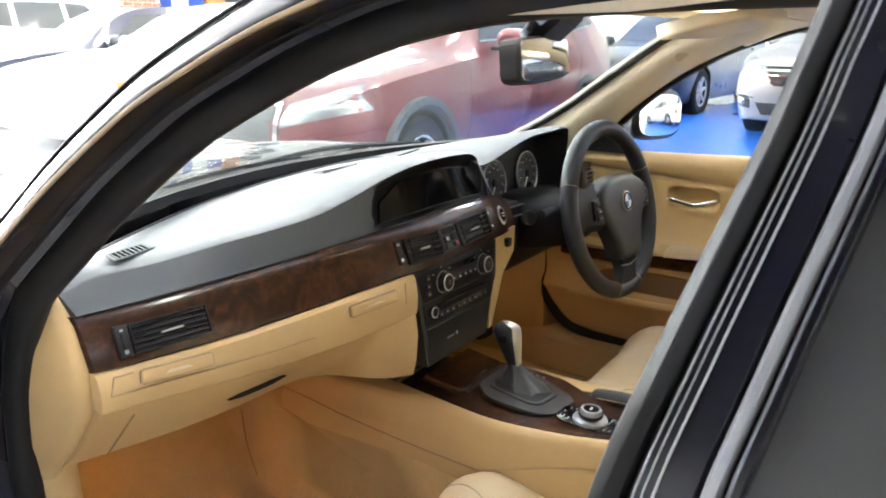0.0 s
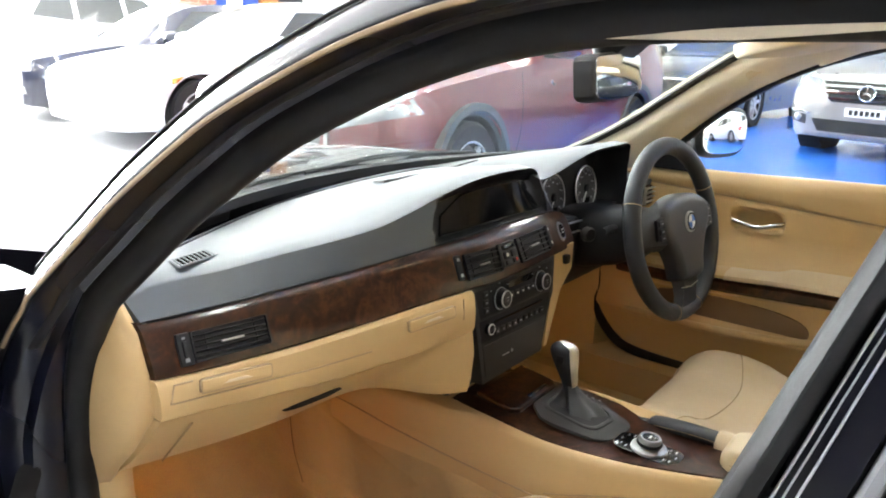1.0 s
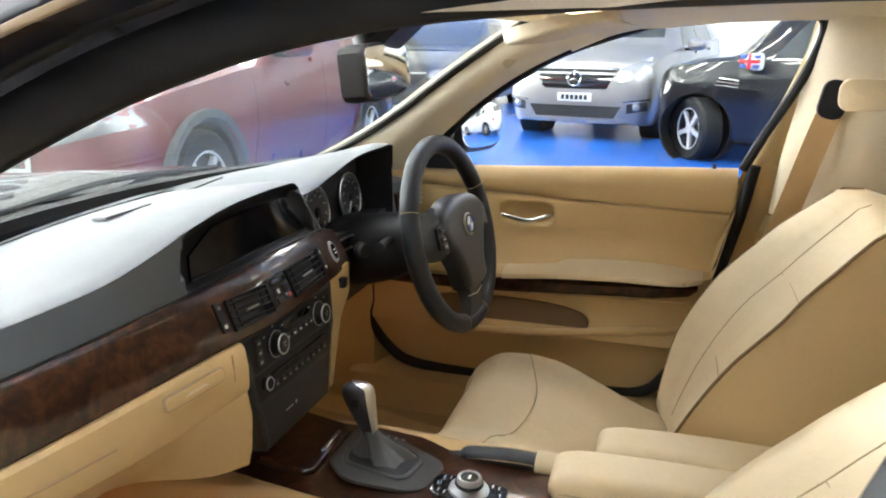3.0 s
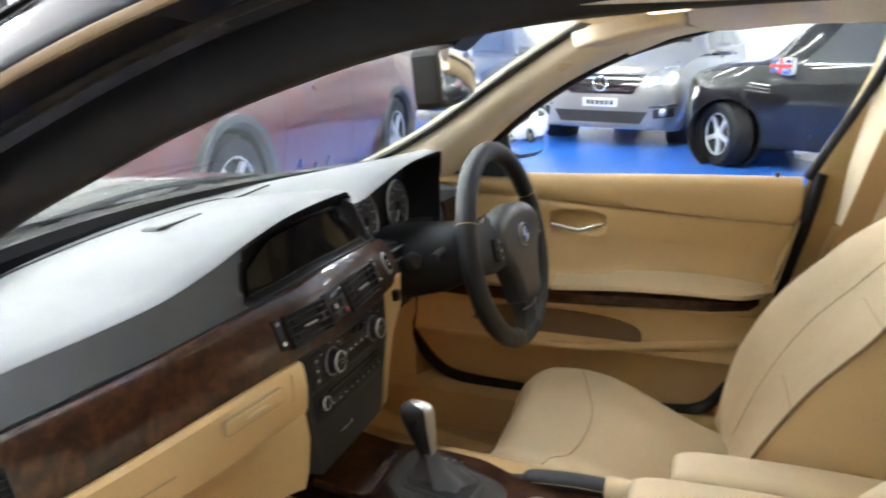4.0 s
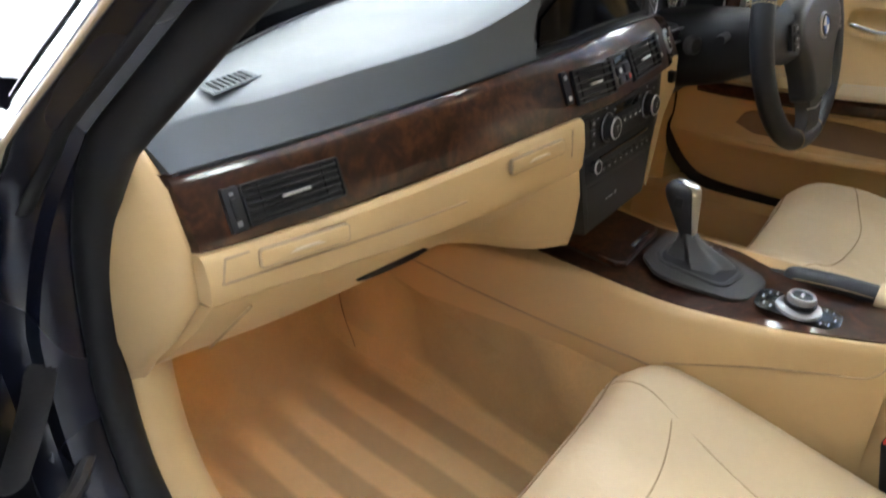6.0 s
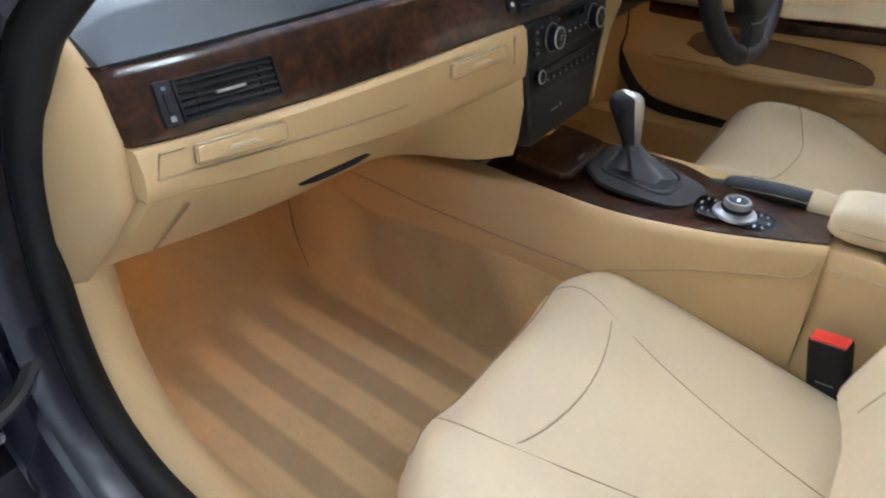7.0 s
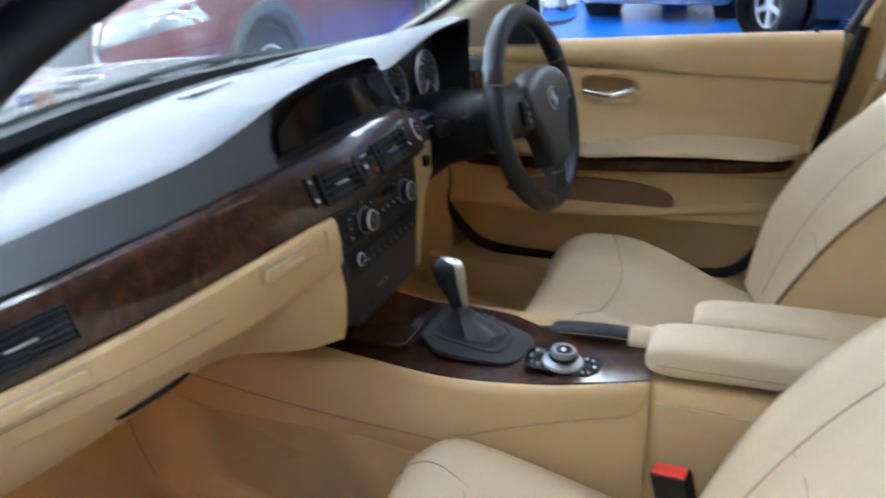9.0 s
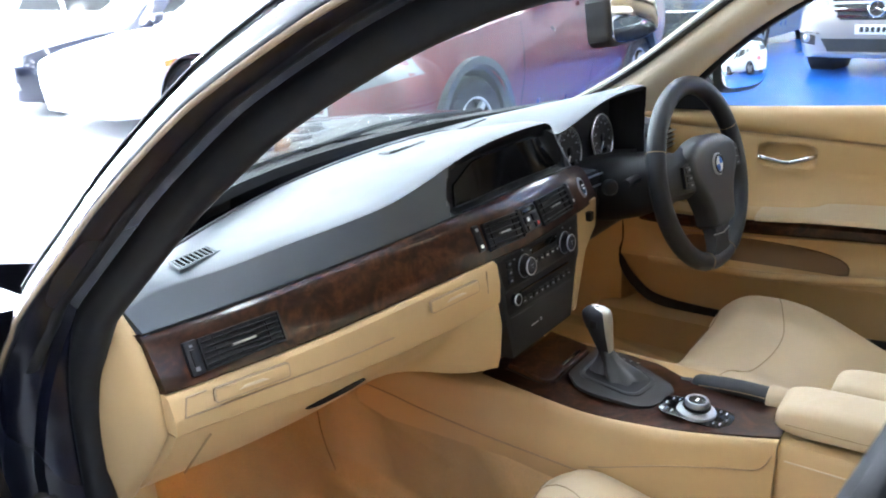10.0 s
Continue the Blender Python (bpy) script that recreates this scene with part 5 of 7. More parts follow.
part("kick_panel", loft([[Vector((0.80, 0.145, z)), Vector((0.69, 0.17, z)), Vector((0.66, 0.24, z)), Vector((0.645, 0.60, z)), Vector((0.80, 0.60, z))] for z in (0.25, 0.45, 0.80)]), BEIGE, car, "beige kick panel by the pedals")
part("b_post", sweep(spline([(0.690, -0.800, 1.19), (0.700, -0.788, 1.12), (0.712, -0.758, 1.03), (0.724, -0.728, 0.96), (0.730, -0.704, 0.90), (0.726, -0.678, 0.79), (0.722, -0.642, 0.64), (0.718, -0.608, 0.51), (0.716, -0.575, 0.42), (0.716, -0.52, 0.36)], 20), ring(0.042, 0.014, 12), (1, 0.01, 0)), BEIGE, car, "beige trimmed post behind the driver door")
part("sill_cover", loft([[Vector((0.80, y, 0.355)), Vector((0.68, y, 0.362)), Vector((0.648, y, 0.352)), Vector((0.640, y, 0.25)), Vector((0.80, y, 0.25))] for y in (0.22, -0.2, -0.95)]), BEIGE, car, "beige sill cover")

# A pillars, roof rails and headliner (right side mirrors the left)
RAIL = [(0.10, 0.895), (0.0, 0.975), (-0.09, 1.030), (-0.18, 1.076), (-0.272, 1.117), (-0.36, 1.152), (-0.45, 1.174), (-0.60, 1.192), (-0.78, 1.196), (-1.0, 1.18)]
SCREEN_EDGE = [(0.26, 0.870, 0.63), (0.17, 0.915, 0.622), (0.07, 0.975, 0.612), (-0.03, 1.045, 0.60), (-0.13, 1.112, 0.585), (-0.235, 1.176, 0.565), (-0.30, 1.205, 0.55)]
rail = spline(RAIL, 40)
inner = []
for k, (y, z, x) in enumerate(spline(SCREEN_EDGE, 24)):
    t = k / 23
    ry, rz = [float(q) for q in spline([(0.075, 0.862), (-0.018, 0.951), (-0.097, 1.019), (-0.19, 1.082), (-0.30, 1.136), (-0.39, 1.165), (-0.45, 1.178)], 24)[k]]
    rx = 0.695 - 0.035 * t
    a, b = Vector((x, y, z)), Vector((rx, ry, rz))
    d = (b - a)
    inward = Vector((-0.75, -0.35, -0.1)).normalized()
    inner.append([a + Vector((0.01, 0.03, 0.02)), a, a + d * 0.2 + inward * 0.016, a + d * 0.5 + inward * 0.024, a + d * 0.8 + inward * 0.014, b, b + Vector((0.03, 0.0, 0.01)), a + d * 0.5 + Vector((0.05, 0.05, 0.03))])
pillar = part("a_pillar", loft(inner), LINER, car, "beige cloth-covered windscreen pillar", 60)
part("pillar_badge", moved(plate(rounded(0.05, 0.018, 0.005), 0.002, 0.001), frame_at((0.598, -0.190, 1.118), (-0.1, -0.85, 0.52), (-0.8, -0.45, -0.25))), LEATHER, pillar)
roof = []
for y in np.linspace(-0.27, -1.7, 14):
    rz = float(np.interp(-y, [0.27, 0.45, 0.6, 0.8, 1.7], [1.195, 1.215, 1.228, 1.232, 1.20]))
    e = float(np.interp(-y, [0.27, 0.45, 0.6, 0.8, 1.7], [1.195, 1.190, 1.205, 1.21, 1.17]))
    xs = (-0.575, -0.53, -0.42, 0, 0.45, 0.60, 0.655)
    zz = (e - 0.018, e, rz - 0.008, rz, rz - 0.008, e, e - 0.018)
    roof.append([Vector((x, y, z)) for x, z in zip(xs, zz)] + [Vector((x, y, z + 0.03)) for x, z in list(zip(xs, zz))[::-1]])
liner = part("headliner", loft(roof), LINER, car, "beige cloth headliner")
shell = [[p + Vector((0, 0, 0.028)) + Vector((0.02 * (p.x / 0.655), 0, 0)) for p in loop] for loop in roof]
part("roof_panel", loft(shell), PAINT_BLACK, car, "black painted roof")
for sx in (1,):
    vis = frame_at((sx * 0.33, -0.335, 1.186), (1, 0, 0.0), (0, -0.25, -1))
    visor = part("sun_visor", moved(plate(rounded(0.40, 0.15, 0.05, 6), 0.022, 0.009, 4), vis), LINER, liner, "beige folded sun visor")
pod = part("overhead_console", moved(plate(rounded(0.20, 0.12, 0.03), 0.025, 0.008), frame_at((0, -0.40, 1.222), (1, 0, 0), (0, -0.1, -1))), LINER, liner, "beige overhead lamp console")
part("dome_lamp", moved(plate(rounded(0.10, 0.05, 0.015), 0.008, 0.003), frame_at((0.02, -0.40, 1.199), (1, 0, 0), (0, -0.1, -1))), DOME, liner, "lit warm dome lamp")

# interior mirror with its sensor pod
mir = frame_at((-0.040, -0.160, 1.118), (math.cos(radians(8)), math.sin(radians(8)), 0), (math.sin(radians(8)), -math.cos(radians(8)), 0.12))
mirror_outline = [tuple(p) for p in spline([(-0.12, 0.026), (-0.10, 0.034), (0, 0.037), (0.10, 0.034), (0.12, 0.026), (0.122, 0.0), (0.112, -0.028), (0, -0.034), (-0.112, -0.028), (-0.122, 0.0), (-0.12, 0.026)], 41)[:-1]]
rear_mirror = part("interior_mirror", moved(plate(mirror_outline, 0.030, 0.008, 3), mir @ Matrix.Translation((0, 0, -0.025))), DARK_GREY, car, "black interior rear-view mirror")
part("mirror_glass", moved(plate([(x * 0.94, y * 0.90) for x, y in mirror_outline], 0.002, 0.0008), mir @ Matrix.Translation((0, 0, 0.0045))), MIRROR, rear_mirror)
part("mirror_arm", tube([mir @ Vector((0, 0.01, -0.02)), Vector((-0.02, -0.12, 1.155)), Vector((-0.01, -0.13, 1.172))], 0.013, 10), BLACK, rear_mirror)
part("sensor_pod", loft([[Vector((-0.01 + sx * w, y, z - dz)) for sx, dz in ((-1, 0), (-0.8, d), (0.8, d), (1, 0))] for y, z, w, d in ((-0.105, 1.130, 0.025, 0.006), (-0.125, 1.145, 0.045, 0.016), (-0.155, 1.164, 0.052, 0.018), (-0.19, 1.186, 0.05, 0.010))]), BLACK, rear_mirror, "black sensor cover at the windscreen")

# windscreen with its black border
screen = []
for y, z, x in spline(SCREEN_EDGE, 14):
    row = []
    for u in np.linspace(-1, 1, 13):
        row.append(Vector((u * x, y + (0.20 - 0.04 * (0.26 - y)) * (1 - u * u), z + 0.012 - 0.004 * (1 - u * u))))
    screen.append(row)
sv, sf = loft(screen, closed=False, caps=False)
up = [tuple(Vector(v) + Vector((0, 0.003, 0.004))) for v in sv]
k0 = len(sv)
pane = part("windscreen", (list(sv) + up, sf + [tuple(i + k0 for i in f[::-1]) for f in sf]), SCREEN_GLASS, car, "laminated windscreen")
pane.visible_shadow = False
part("windscreen_border", sweep([screen[0][k] + Vector((0, -0.006, 0.006)) for k in range(13)], [(-0.016, -0.010), (0.016, -0.010), (0.016, 0.008), (-0.016, 0.008)]), RUBBER, car, "black lower windscreen border")
part("windscreen_border", sweep([p[-1] + Vector((0.004, 0.008, 0.004)) for p in screen], ring(0.020, 0.008, 8)), RUBBER, car)
part("windscreen_border", sweep([p[0] + Vector((0.0, 0.008, 0.004)) for p in screen], ring(0.010, 0.006, 8)), RUBBER, car)
header = [[Vector((x, -0.26, 1.185)), Vector((x, -0.23, 1.19)), Vector((x, -0.10 - 0.3 * abs(x) ** 2, 1.205)), Vector((x, -0.20, 1.235)), Vector((x, -0.30, 1.24)), Vector((x, -0.30, 1.20))] for x in np.linspace(-0.10, 0.58, 9)]
part("windscreen_header", loft(header), LINER, car, "beige windscreen header trim")

# left door opening: painted frame, rubber seals, sill trim
RING = [(-0.80, 1.205), (-0.66, 1.204), (-0.55, 1.202), (-0.45, 1.198), (-0.37, 1.191), (-0.308, 1.180), (-0.255, 1.166), (-0.176, 1.136), (-0.077, 1.085), (-0.026, 1.051), (0.051, 0.986), (0.108, 0.925), (0.185, 0.836), (0.232, 0.74), (0.252, 0.63), (0.255, 0.54), (0.238, 0.45), (0.195, 0.375), (0.12, 0.325), (0.0, 0.305), (-0.3, 0.30), (-0.62, 0.30)]
ring_path = spline(RING, 100)
def lean_x(z, base):
    return base + 0.42 * max(0.0, z - 0.87)
seal_path = [Vector((lean_x(z, -0.698), y, z)) for y, z in ring_path]
mid = Vector((0, -0.25, 0.75))


def outward(path, k):
    p = path[k]
    d = (path[min(k + 1, len(path) - 1)] - path[max(k - 1, 0)]).normalized()
    n = d.cross(Vector((-1, 0, 0))).normalized()
    return n if n.dot(Vector((0, p.y - mid.y, p.z - mid.z))) > 0 else -n


def round_opening(profile_high, profile_low, k0=0, k1=100):
    """Loops round the door opening; the section turns from lying flat on the pillar to standing upright on the post."""
    loops = []
    for k in range(k0, k1):
        p, n = seal_path[k], outward(seal_path, k)
        w = min(1.0, max(0.0, (p.z - 0.66) / 0.19)) if k < 70 else 0.0
        loops.append([p + n * (a * w + c * (1 - w)) + Vector((b * w + d * (1 - w), 0, 0)) for (a, b), (c, d) in zip(profile_high, profile_low)])
    return loft(loops)


seal_low = [(0.017 * math.cos(a), 0.019 * math.sin(a)) for a in (2 * math.pi * j / 16 for j in range(16))]
seal_high = [(0.025 * math.cos(a), 0.020 * math.sin(a)) for a in (2 * math.pi * j / 16 for j in range(16))]
part("opening_seal", round_opening(seal_high, seal_low), RUBBER, car, "black rubber seal round the door opening")
part("door_frame", round_opening([(0.004, 0.0), (0.012, -0.010), (0.009, -0.020), (0.016, -0.028), (0.015, -0.046), (0.019, -0.058), (0.020, -0.068), (0.022, -0.072), (0.030, -0.060), (0.030, 0.0)],
     [(0.006, 0.0), (0.006, -0.039), (0.014, -0.055), (0.028, -0.061), (0.036, -0.075), (0.050, -0.085), (0.072, -0.085), (0.088, -0.071), (0.096, -0.045), (0.096, 0.0)]), FRAME_BLACK, car, "satin black A-pillar and door opening frame", 30)
part("pillar_skin", round_opening([(0.0205, -0.0775), (0.024, -0.0785), (0.029, -0.0760), (0.043, -0.0640), (0.052, -0.0550), (0.055, -0.0490), (0.053, -0.042), (0.022, -0.060)],
     [(0.074, -0.088), (0.080, -0.088), (0.086, -0.085), (0.094, -0.076), (0.101, -0.067), (0.104, -0.058), (0.100, -0.045), (0.080, -0.045)], 0, 62), PAINT_BLACK, car, "glossy black outer A-pillar skin", 60)
# added tan line, coloured like beige lining reflected in the pillar's gloss paint
part("pillar_tan_line", round_opening([(0.0195 + 0.0030 * math.cos(a), -0.0790 + 0.0022 * math.sin(a)) for a in (2 * math.pi * j / 8 for j in range(8))],
     [(0.0715 + 0.003 * math.cos(a), -0.0875 + 0.003 * math.sin(a)) for a in (2 * math.pi * j / 8 for j in range(8))], 0, 60), TAN, car, "thin tan line painting a beige reflection along the A-pillar")
part("pillar_moulding", round_opening([(0.057 + 0.002 * math.cos(a), -0.050 + 0.003 * math.sin(a)) for a in (2 * math.pi * j / 8 for j in range(8))],
     [(0.102 + 0.003 * math.cos(a), -0.066 + 0.004 * math.sin(a)) for a in (2 * math.pi * j / 8 for j in range(8))], 0, 56), RUBBER, car, "thin black windscreen moulding")
part("outer_seal", round_opening([(0.015 + 0.004 * math.cos(a), -0.037 + 0.008 * math.sin(a)) for a in (2 * math.pi * j / 10 for j in range(10))],
     [(0.042 + 0.008 * math.cos(a), -0.080 + 0.010 * math.sin(a)) for a in (2 * math.pi * j / 10 for j in range(10))], 0, 60), RUBBER, car, "second rubber seal on the A-pillar")
trim_loops = []
for k, (y, z) in enumerate(ring_path[56:]):
    p = Vector((-0.672, y, z))
    grow = min(1.0, 0.12 + k / 12)
    out = Vector((0, y - mid.y, z - mid.z)).normalized()
    trim_loops.append([p - out * a * grow + Vector((b * grow, 0, 0)) for a, b in ((-0.01, -0.02), (0.004, -0.012), (0.016, 0.0), (0.020, 0.016), (0.014, 0.038), (-0.012, 0.048), (-0.02, 0.02))])
part("sill_trim", loft(trim_loops), BEIGE, car, "beige moulded sill trim", 60)

# hinge post ahead of the opening, with check strap, hinge and wiring boot of the open door
post = [[Vector((-0.735, 0.30 + d, z)), Vector((-0.79, 0.325 + d, z)), Vector((-0.86, 0.33 + d, z)), Vector((-0.885, 0.35 + d, z)), Vector((-0.885, 0.42 + d, z)), Vector((-0.735, 0.42 + d, z))] for z, d in ((0.28, -0.02), (0.45, 0.0), (0.62, 0.005), (0.78, -0.04), (0.88, -0.10))]
part("hinge_post", loft(post), PAINT_BLACK, car, "black painted hinge post", 40)
boot_path = spline([(-0.745, 0.285, 0.63), (-0.765, 0.270, 0.60), (-0.79, 0.265, 0.56), (-0.81, 0.27, 0.52)], 34)
loops = []
for k, p in enumerate(boot_path):
    r = 0.0145 + 0.003 * (1 if k % 2 else -1)
    loops.append([Vector(p) + Vector((r * math.cos(a), r * math.sin(a), r * 0.3 * math.cos(a))) for a in (2 * math.pi * j / 12 for j in range(12))])
part("wiring_boot", loft(loops), DARK_GREY, car, "ribbed grey rubber wiring boot")
strap = part("check_strap", tube(spline([(-0.735, 0.265, 0.50), (-0.775, 0.25, 0.475), (-0.83, 0.25, 0.46)], 8), 0.009, 8), DARK_GREY, car, "dark steel door check strap")
for hz in (0.43, 0.76):
    part("hinge", joined(rbox((-0.80, 0.300, hz), (0.075, 0.03, 0.055), 0.006), moved(lathe([(0.010, -0.035), (0.010, 0.035)], 12), Matrix.Translation((-0.835, 0.287, hz)))), PAINT_BLACK, car, "black painted door hinge")
for bx, bz in ((-0.775, 0.445), (-0.79, 0.415), (-0.76, 0.505)):
    part("bolt", moved(lathe([(0.008, 0), (0.008, 0.006), (0.001, 0.006)], 6), frame_at((bx, 0.288, bz), (1, 0, 0), (0, -1, 0))), STEEL, car)

# open front passenger door, swung far forward
swing = pose(-0.872, 0.275, 0, 0, 0, -68)
leaf = [[Vector((x, y, z)) for x, z in ((-0.02, 0.34), (0.05, 0.37), (0.075, 0.55), (0.065, 0.80), (0.03, 0.885), (-0.03, 0.885), (-0.055, 0.80), (-0.06, 0.55), (-0.04, 0.34))] for y in (-0.02, -0.2, -0.5, -0.8, -1.0)]
open_door = part("open_door", moved(loft(leaf), swing), PAINT_BLACK, car, "open black front passenger door with beige panel")
part("door_lining", moved(loft([[Vector((x, y, z)) for x, z in ((0.06, 0.40), (0.092, 0.48), (0.096, 0.60), (0.115, 0.64), (0.10, 0.66), (0.086, 0.80), (0.05, 0.872), (0.04, 0.80))] for y in (-0.045, -0.3, -0.6, -0.96)]), swing), BEIGE, open_door, "beige lining of the open door")

# left B-pillar and rear door with chrome-edged window
B_LINE = [(-0.520, 0.62), (-0.535, 0.75), (-0.552, 0.877), (-0.587, 0.989), (-0.627, 1.105), (-0.640, 1.148), (-0.650, 1.185), (-0.655, 1.22)]
b_path = spline(B_LINE, 30)
def strip_on_b(name, d0, d1, x, proud, material, label, round_=0.004):
    """A strip running down the pillar, between two distances behind the seal's edge; narrower towards the roof."""
    loops = []
    for y, z in b_path:
        k = float(np.interp(z, [0.85, 1.15], [1.0, 0.62]))
        a, b, r = d0 * k, d1 * k, round_ * k
        loops.append([Vector((x, y - a, z)), Vector((x - proud * 0.7, y - a - r * 0.3, z)), Vector((x - proud, y - a - r, z)), Vector((x - proud, y - b + r, z)), Vector((x - proud * 0.7, y - b + r * 0.3, z)), Vector((x, y - b, z)), Vector((x + 0.02, y - b, z)), Vector((x + 0.02, y - a - min(0.02, 0.8 * (b - a)), z))])
    return part(name, loft(loops), material, car, label)
strip_on_b("pillar_seal", -0.006, 0.020, -0.736, 0.018, RUBBER, "grey-black rubber seal on the B-pillar", 0.012)
strip_on_b("pillar_body", 0.019, 0.062, -0.735, 0.010, PAINT_BLACK, "black painted B-pillar", 0.004)
# pale raised lines draw in the broken reflections on the glossy pillar
for d0, d1 in ((0.0224, 0.0246), (0.0282, 0.0297), (0.0346, 0.0366)):
    strip_on_b("pillar_glint", d0, d1, -0.7445, 0.0024, ALLOY, "narrow painted reflection streak on the black B-pillar", 0.0009)
strip_on_b("window_edging", 0.0615, 0.0735, -0.738, 0.014, STEEL, "brushed grey edging strip of the rear window", 0.003)
strip_on_b("window_frame", 0.0735, 0.087, -0.738, 0.008, GLOSS_BLACK, "gloss black window frame of the rear door")
strip_on_b("frame_bead", 0.0756, 0.0784, -0.7455, 0.002, STEEL, "thin grey bead on the window frame", 0.0008)
strip_on_b("rear_window", 0.087, 0.75, -0.737, 0.002, SMOKED, "dark tinted rear door window", 0.0)
b_in = [[Vector((-0.735, y - 0.03, z)), Vector((-0.70, y - 0.045, z)), Vector((-0.67, y - 0.12, z)), Vector((-0.68, y - 0.22, z)), Vector((-0.735, y - 0.22, z))] for y, z in spline([(-0.50, 0.28), (-0.535, 0.62), (-0.55, 0.75), (-0.58, 0.90), (-0.620, 1.03), (-0.660, 1.22)], 20)]
part("b_pillar", loft(b_in), PAINT_BLACK, car, "black lower B-pillar beside the passenger seat")
part("rear_door", loft([[Vector((-0.69, y, z)) for z in (0.30, 0.80)] + [Vector((-0.80, y, 0.80)), Vector((-0.86, y, 0.66)), Vector((-0.87, y, 0.5)), Vector((-0.84, y, 0.30))] for y in (-0.62, -1.0, -1.6)]), PAINT_BLACK, car, "closed black rear door")

# right B-pillar trim with the belt, and right window surround
right_b = [[Vector((0.715, y + 0.055, z)), Vector((0.690, y + 0.035, z)), Vector((0.672, y, z)), Vector((0.668, y - 0.10, z)), Vector((0.70, y - 0.20, z)), Vector((0.74, y - 0.20, z)), Vector((0.74, y + 0.05, z))] for y, z in ((-0.610, 0.30), (-0.688, 0.50), (-0.736, 0.68), (-0.764, 0.80))]
part("b_pillar_trim", loft(right_b), BEIGE, car, "beige lower B-pillar trim", 60)
right_b = [[Vector((0.712 + s, y + 0.05, z)), Vector((0.688 + s, y + 0.035, z)), Vector((0.668 + s, y, z)), Vector((0.664 + s, y - 0.10, z)), Vector((0.70 + s, y - 0.20, z)), Vector((0.74 + s, y - 0.20, z)), Vector((0.74 + s, y + 0.05, z))] for y, z, s in ((-0.765, 0.806, 0), (-0.775, 0.92, 0), (-0.79, 1.03, -0.008), (-0.80, 1.13, -0.02), (-0.82, 1.22, -0.035))]
part("b_pillar_trim", loft(right_b), LINER, car, "beige upper B-pillar trim", 60)
belt = part("seat_belt", sweep(spline([(0.655, -0.80, 1.035), (0.650, -0.775, 0.95), (0.645, -0.74, 0.82), (0.640, -0.70, 0.68), (0.636, -0.66, 0.54)], 14), [(-0.001, -0.023), (0.001, -0.023), (0.001, 0.023), (-0.001, 0.023)], (0, 1, 0.2)), shade("tan_webbing", (0.40, 0.25, 0.11), 0.8, vary=0.2, scale=300), car, "tan woven seat belt")
part("belt_anchor", moved(plate(rounded(0.05, 0.075, 0.02), 0.014, 0.005), frame_at((0.660, -0.80, 1.045), (0, 1, 0.2), (-1, 0, 0))), BLACK, belt, "black upper belt anchor")
part("belt_cover", moved(plate(rounded(0.09, 0.06, 0.02), 0.02, 0.006), frame_at((0.655, -0.85, 1.055), (0, 1, 0.0), (-1, 0, 0))), LEATHER, belt)
rw = spline([(0.055, 0.873), (-0.022, 0.949), (-0.098, 1.017), (-0.18, 1.074), (-0.285, 1.131), (-0.43, 1.178), (-0.53, 1.199), (-0.62, 1.207), (-0.72, 1.209), (-0.762, 1.198), (-0.772, 1.165), (-0.752, 1.10), (-0.72, 1.03), (-0.685, 0.96), (-0.655, 0.895)], 50)
part("window_seal", sweep([Vector((0.705 - 0.12 * max(0, z - 0.9), y, z)) for y, z in rw], ring(0.010, 0.009, 8), (1, 0.02, 0)), RUBBER, car, "black rubber window seal")
rail_loops = []
for y, z in spline([(-0.30, 1.128), (-0.43, 1.180), (-0.53, 1.202), (-0.62, 1.211), (-0.72, 1.213), (-0.80, 1.215), (-1.0, 1.21)], 16):
    rail_loops.append([Vector((0.70 - 0.12 * (z - 0.9), y, z + 0.002)), Vector((0.672 - 0.12 * (z - 0.9), y, z + 0.004)), Vector((0.60, y, z + 0.022)), Vector((0.58, y, z + 0.04)), Vector((0.70, y, z + 0.04))])
part("roof_rail_trim", loft(rail_loops), LINER, car, "beige roof rail trim", 60)
right_pane = part("door_glass", loft([[Vector((0.722 - 0.13 * max(0, z - 0.9) + dx, y, z)) for dx in (0, 0.004)] + [Vector((0.722 + dx, y2, 0.86)) for dx, y2 in ((0.004, y), (0, y))] for y, z in spline([(0.05, 0.88), (-0.02, 0.965), (-0.10, 1.028), (-0.19, 1.082), (-0.30, 1.138), (-0.43, 1.19), (-0.62, 1.215), (-0.76, 1.215)], 20)]), GLASS, car, "driver door window glass")
right_pane.visible_shadow = False

# mirror on the driver's door
wm = frame_at((0.885, -0.050, 0.948), (0.90, -0.43, 0), (-0.43, -0.90, 0.03))
case = []
for depth, w, h in ((0.004, 0.080, 0.056), (-0.008, 0.092, 0.066), (-0.04, 0.092, 0.066), (-0.08, 0.075, 0.052), (-0.115, 0.045, 0.030)):
    case.append([wm @ Vector((w * math.copysign(abs(math.cos(a)) ** 0.6, math.cos(a)), h * math.copysign(abs(math.sin(a)) ** 0.6, math.sin(a)), depth)) for a in (2 * math.pi * j / 24 for j in range(24))])
wing = part("wing_mirror", loft(case), BLACK, car, "black door mirror with real glass")
part("mirror_glass", moved(plate([(0.077 * math.copysign(abs(math.cos(a)) ** 0.6, math.cos(a)), 0.054 * math.copysign(abs(math.sin(a)) ** 0.6, math.sin(a))) for a in (2 * math.pi * j / 28 for j in range(28))], 0.003, 0.001), wm @ Matrix.Translation((0, 0, 0.0035))), MIRROR, wing)
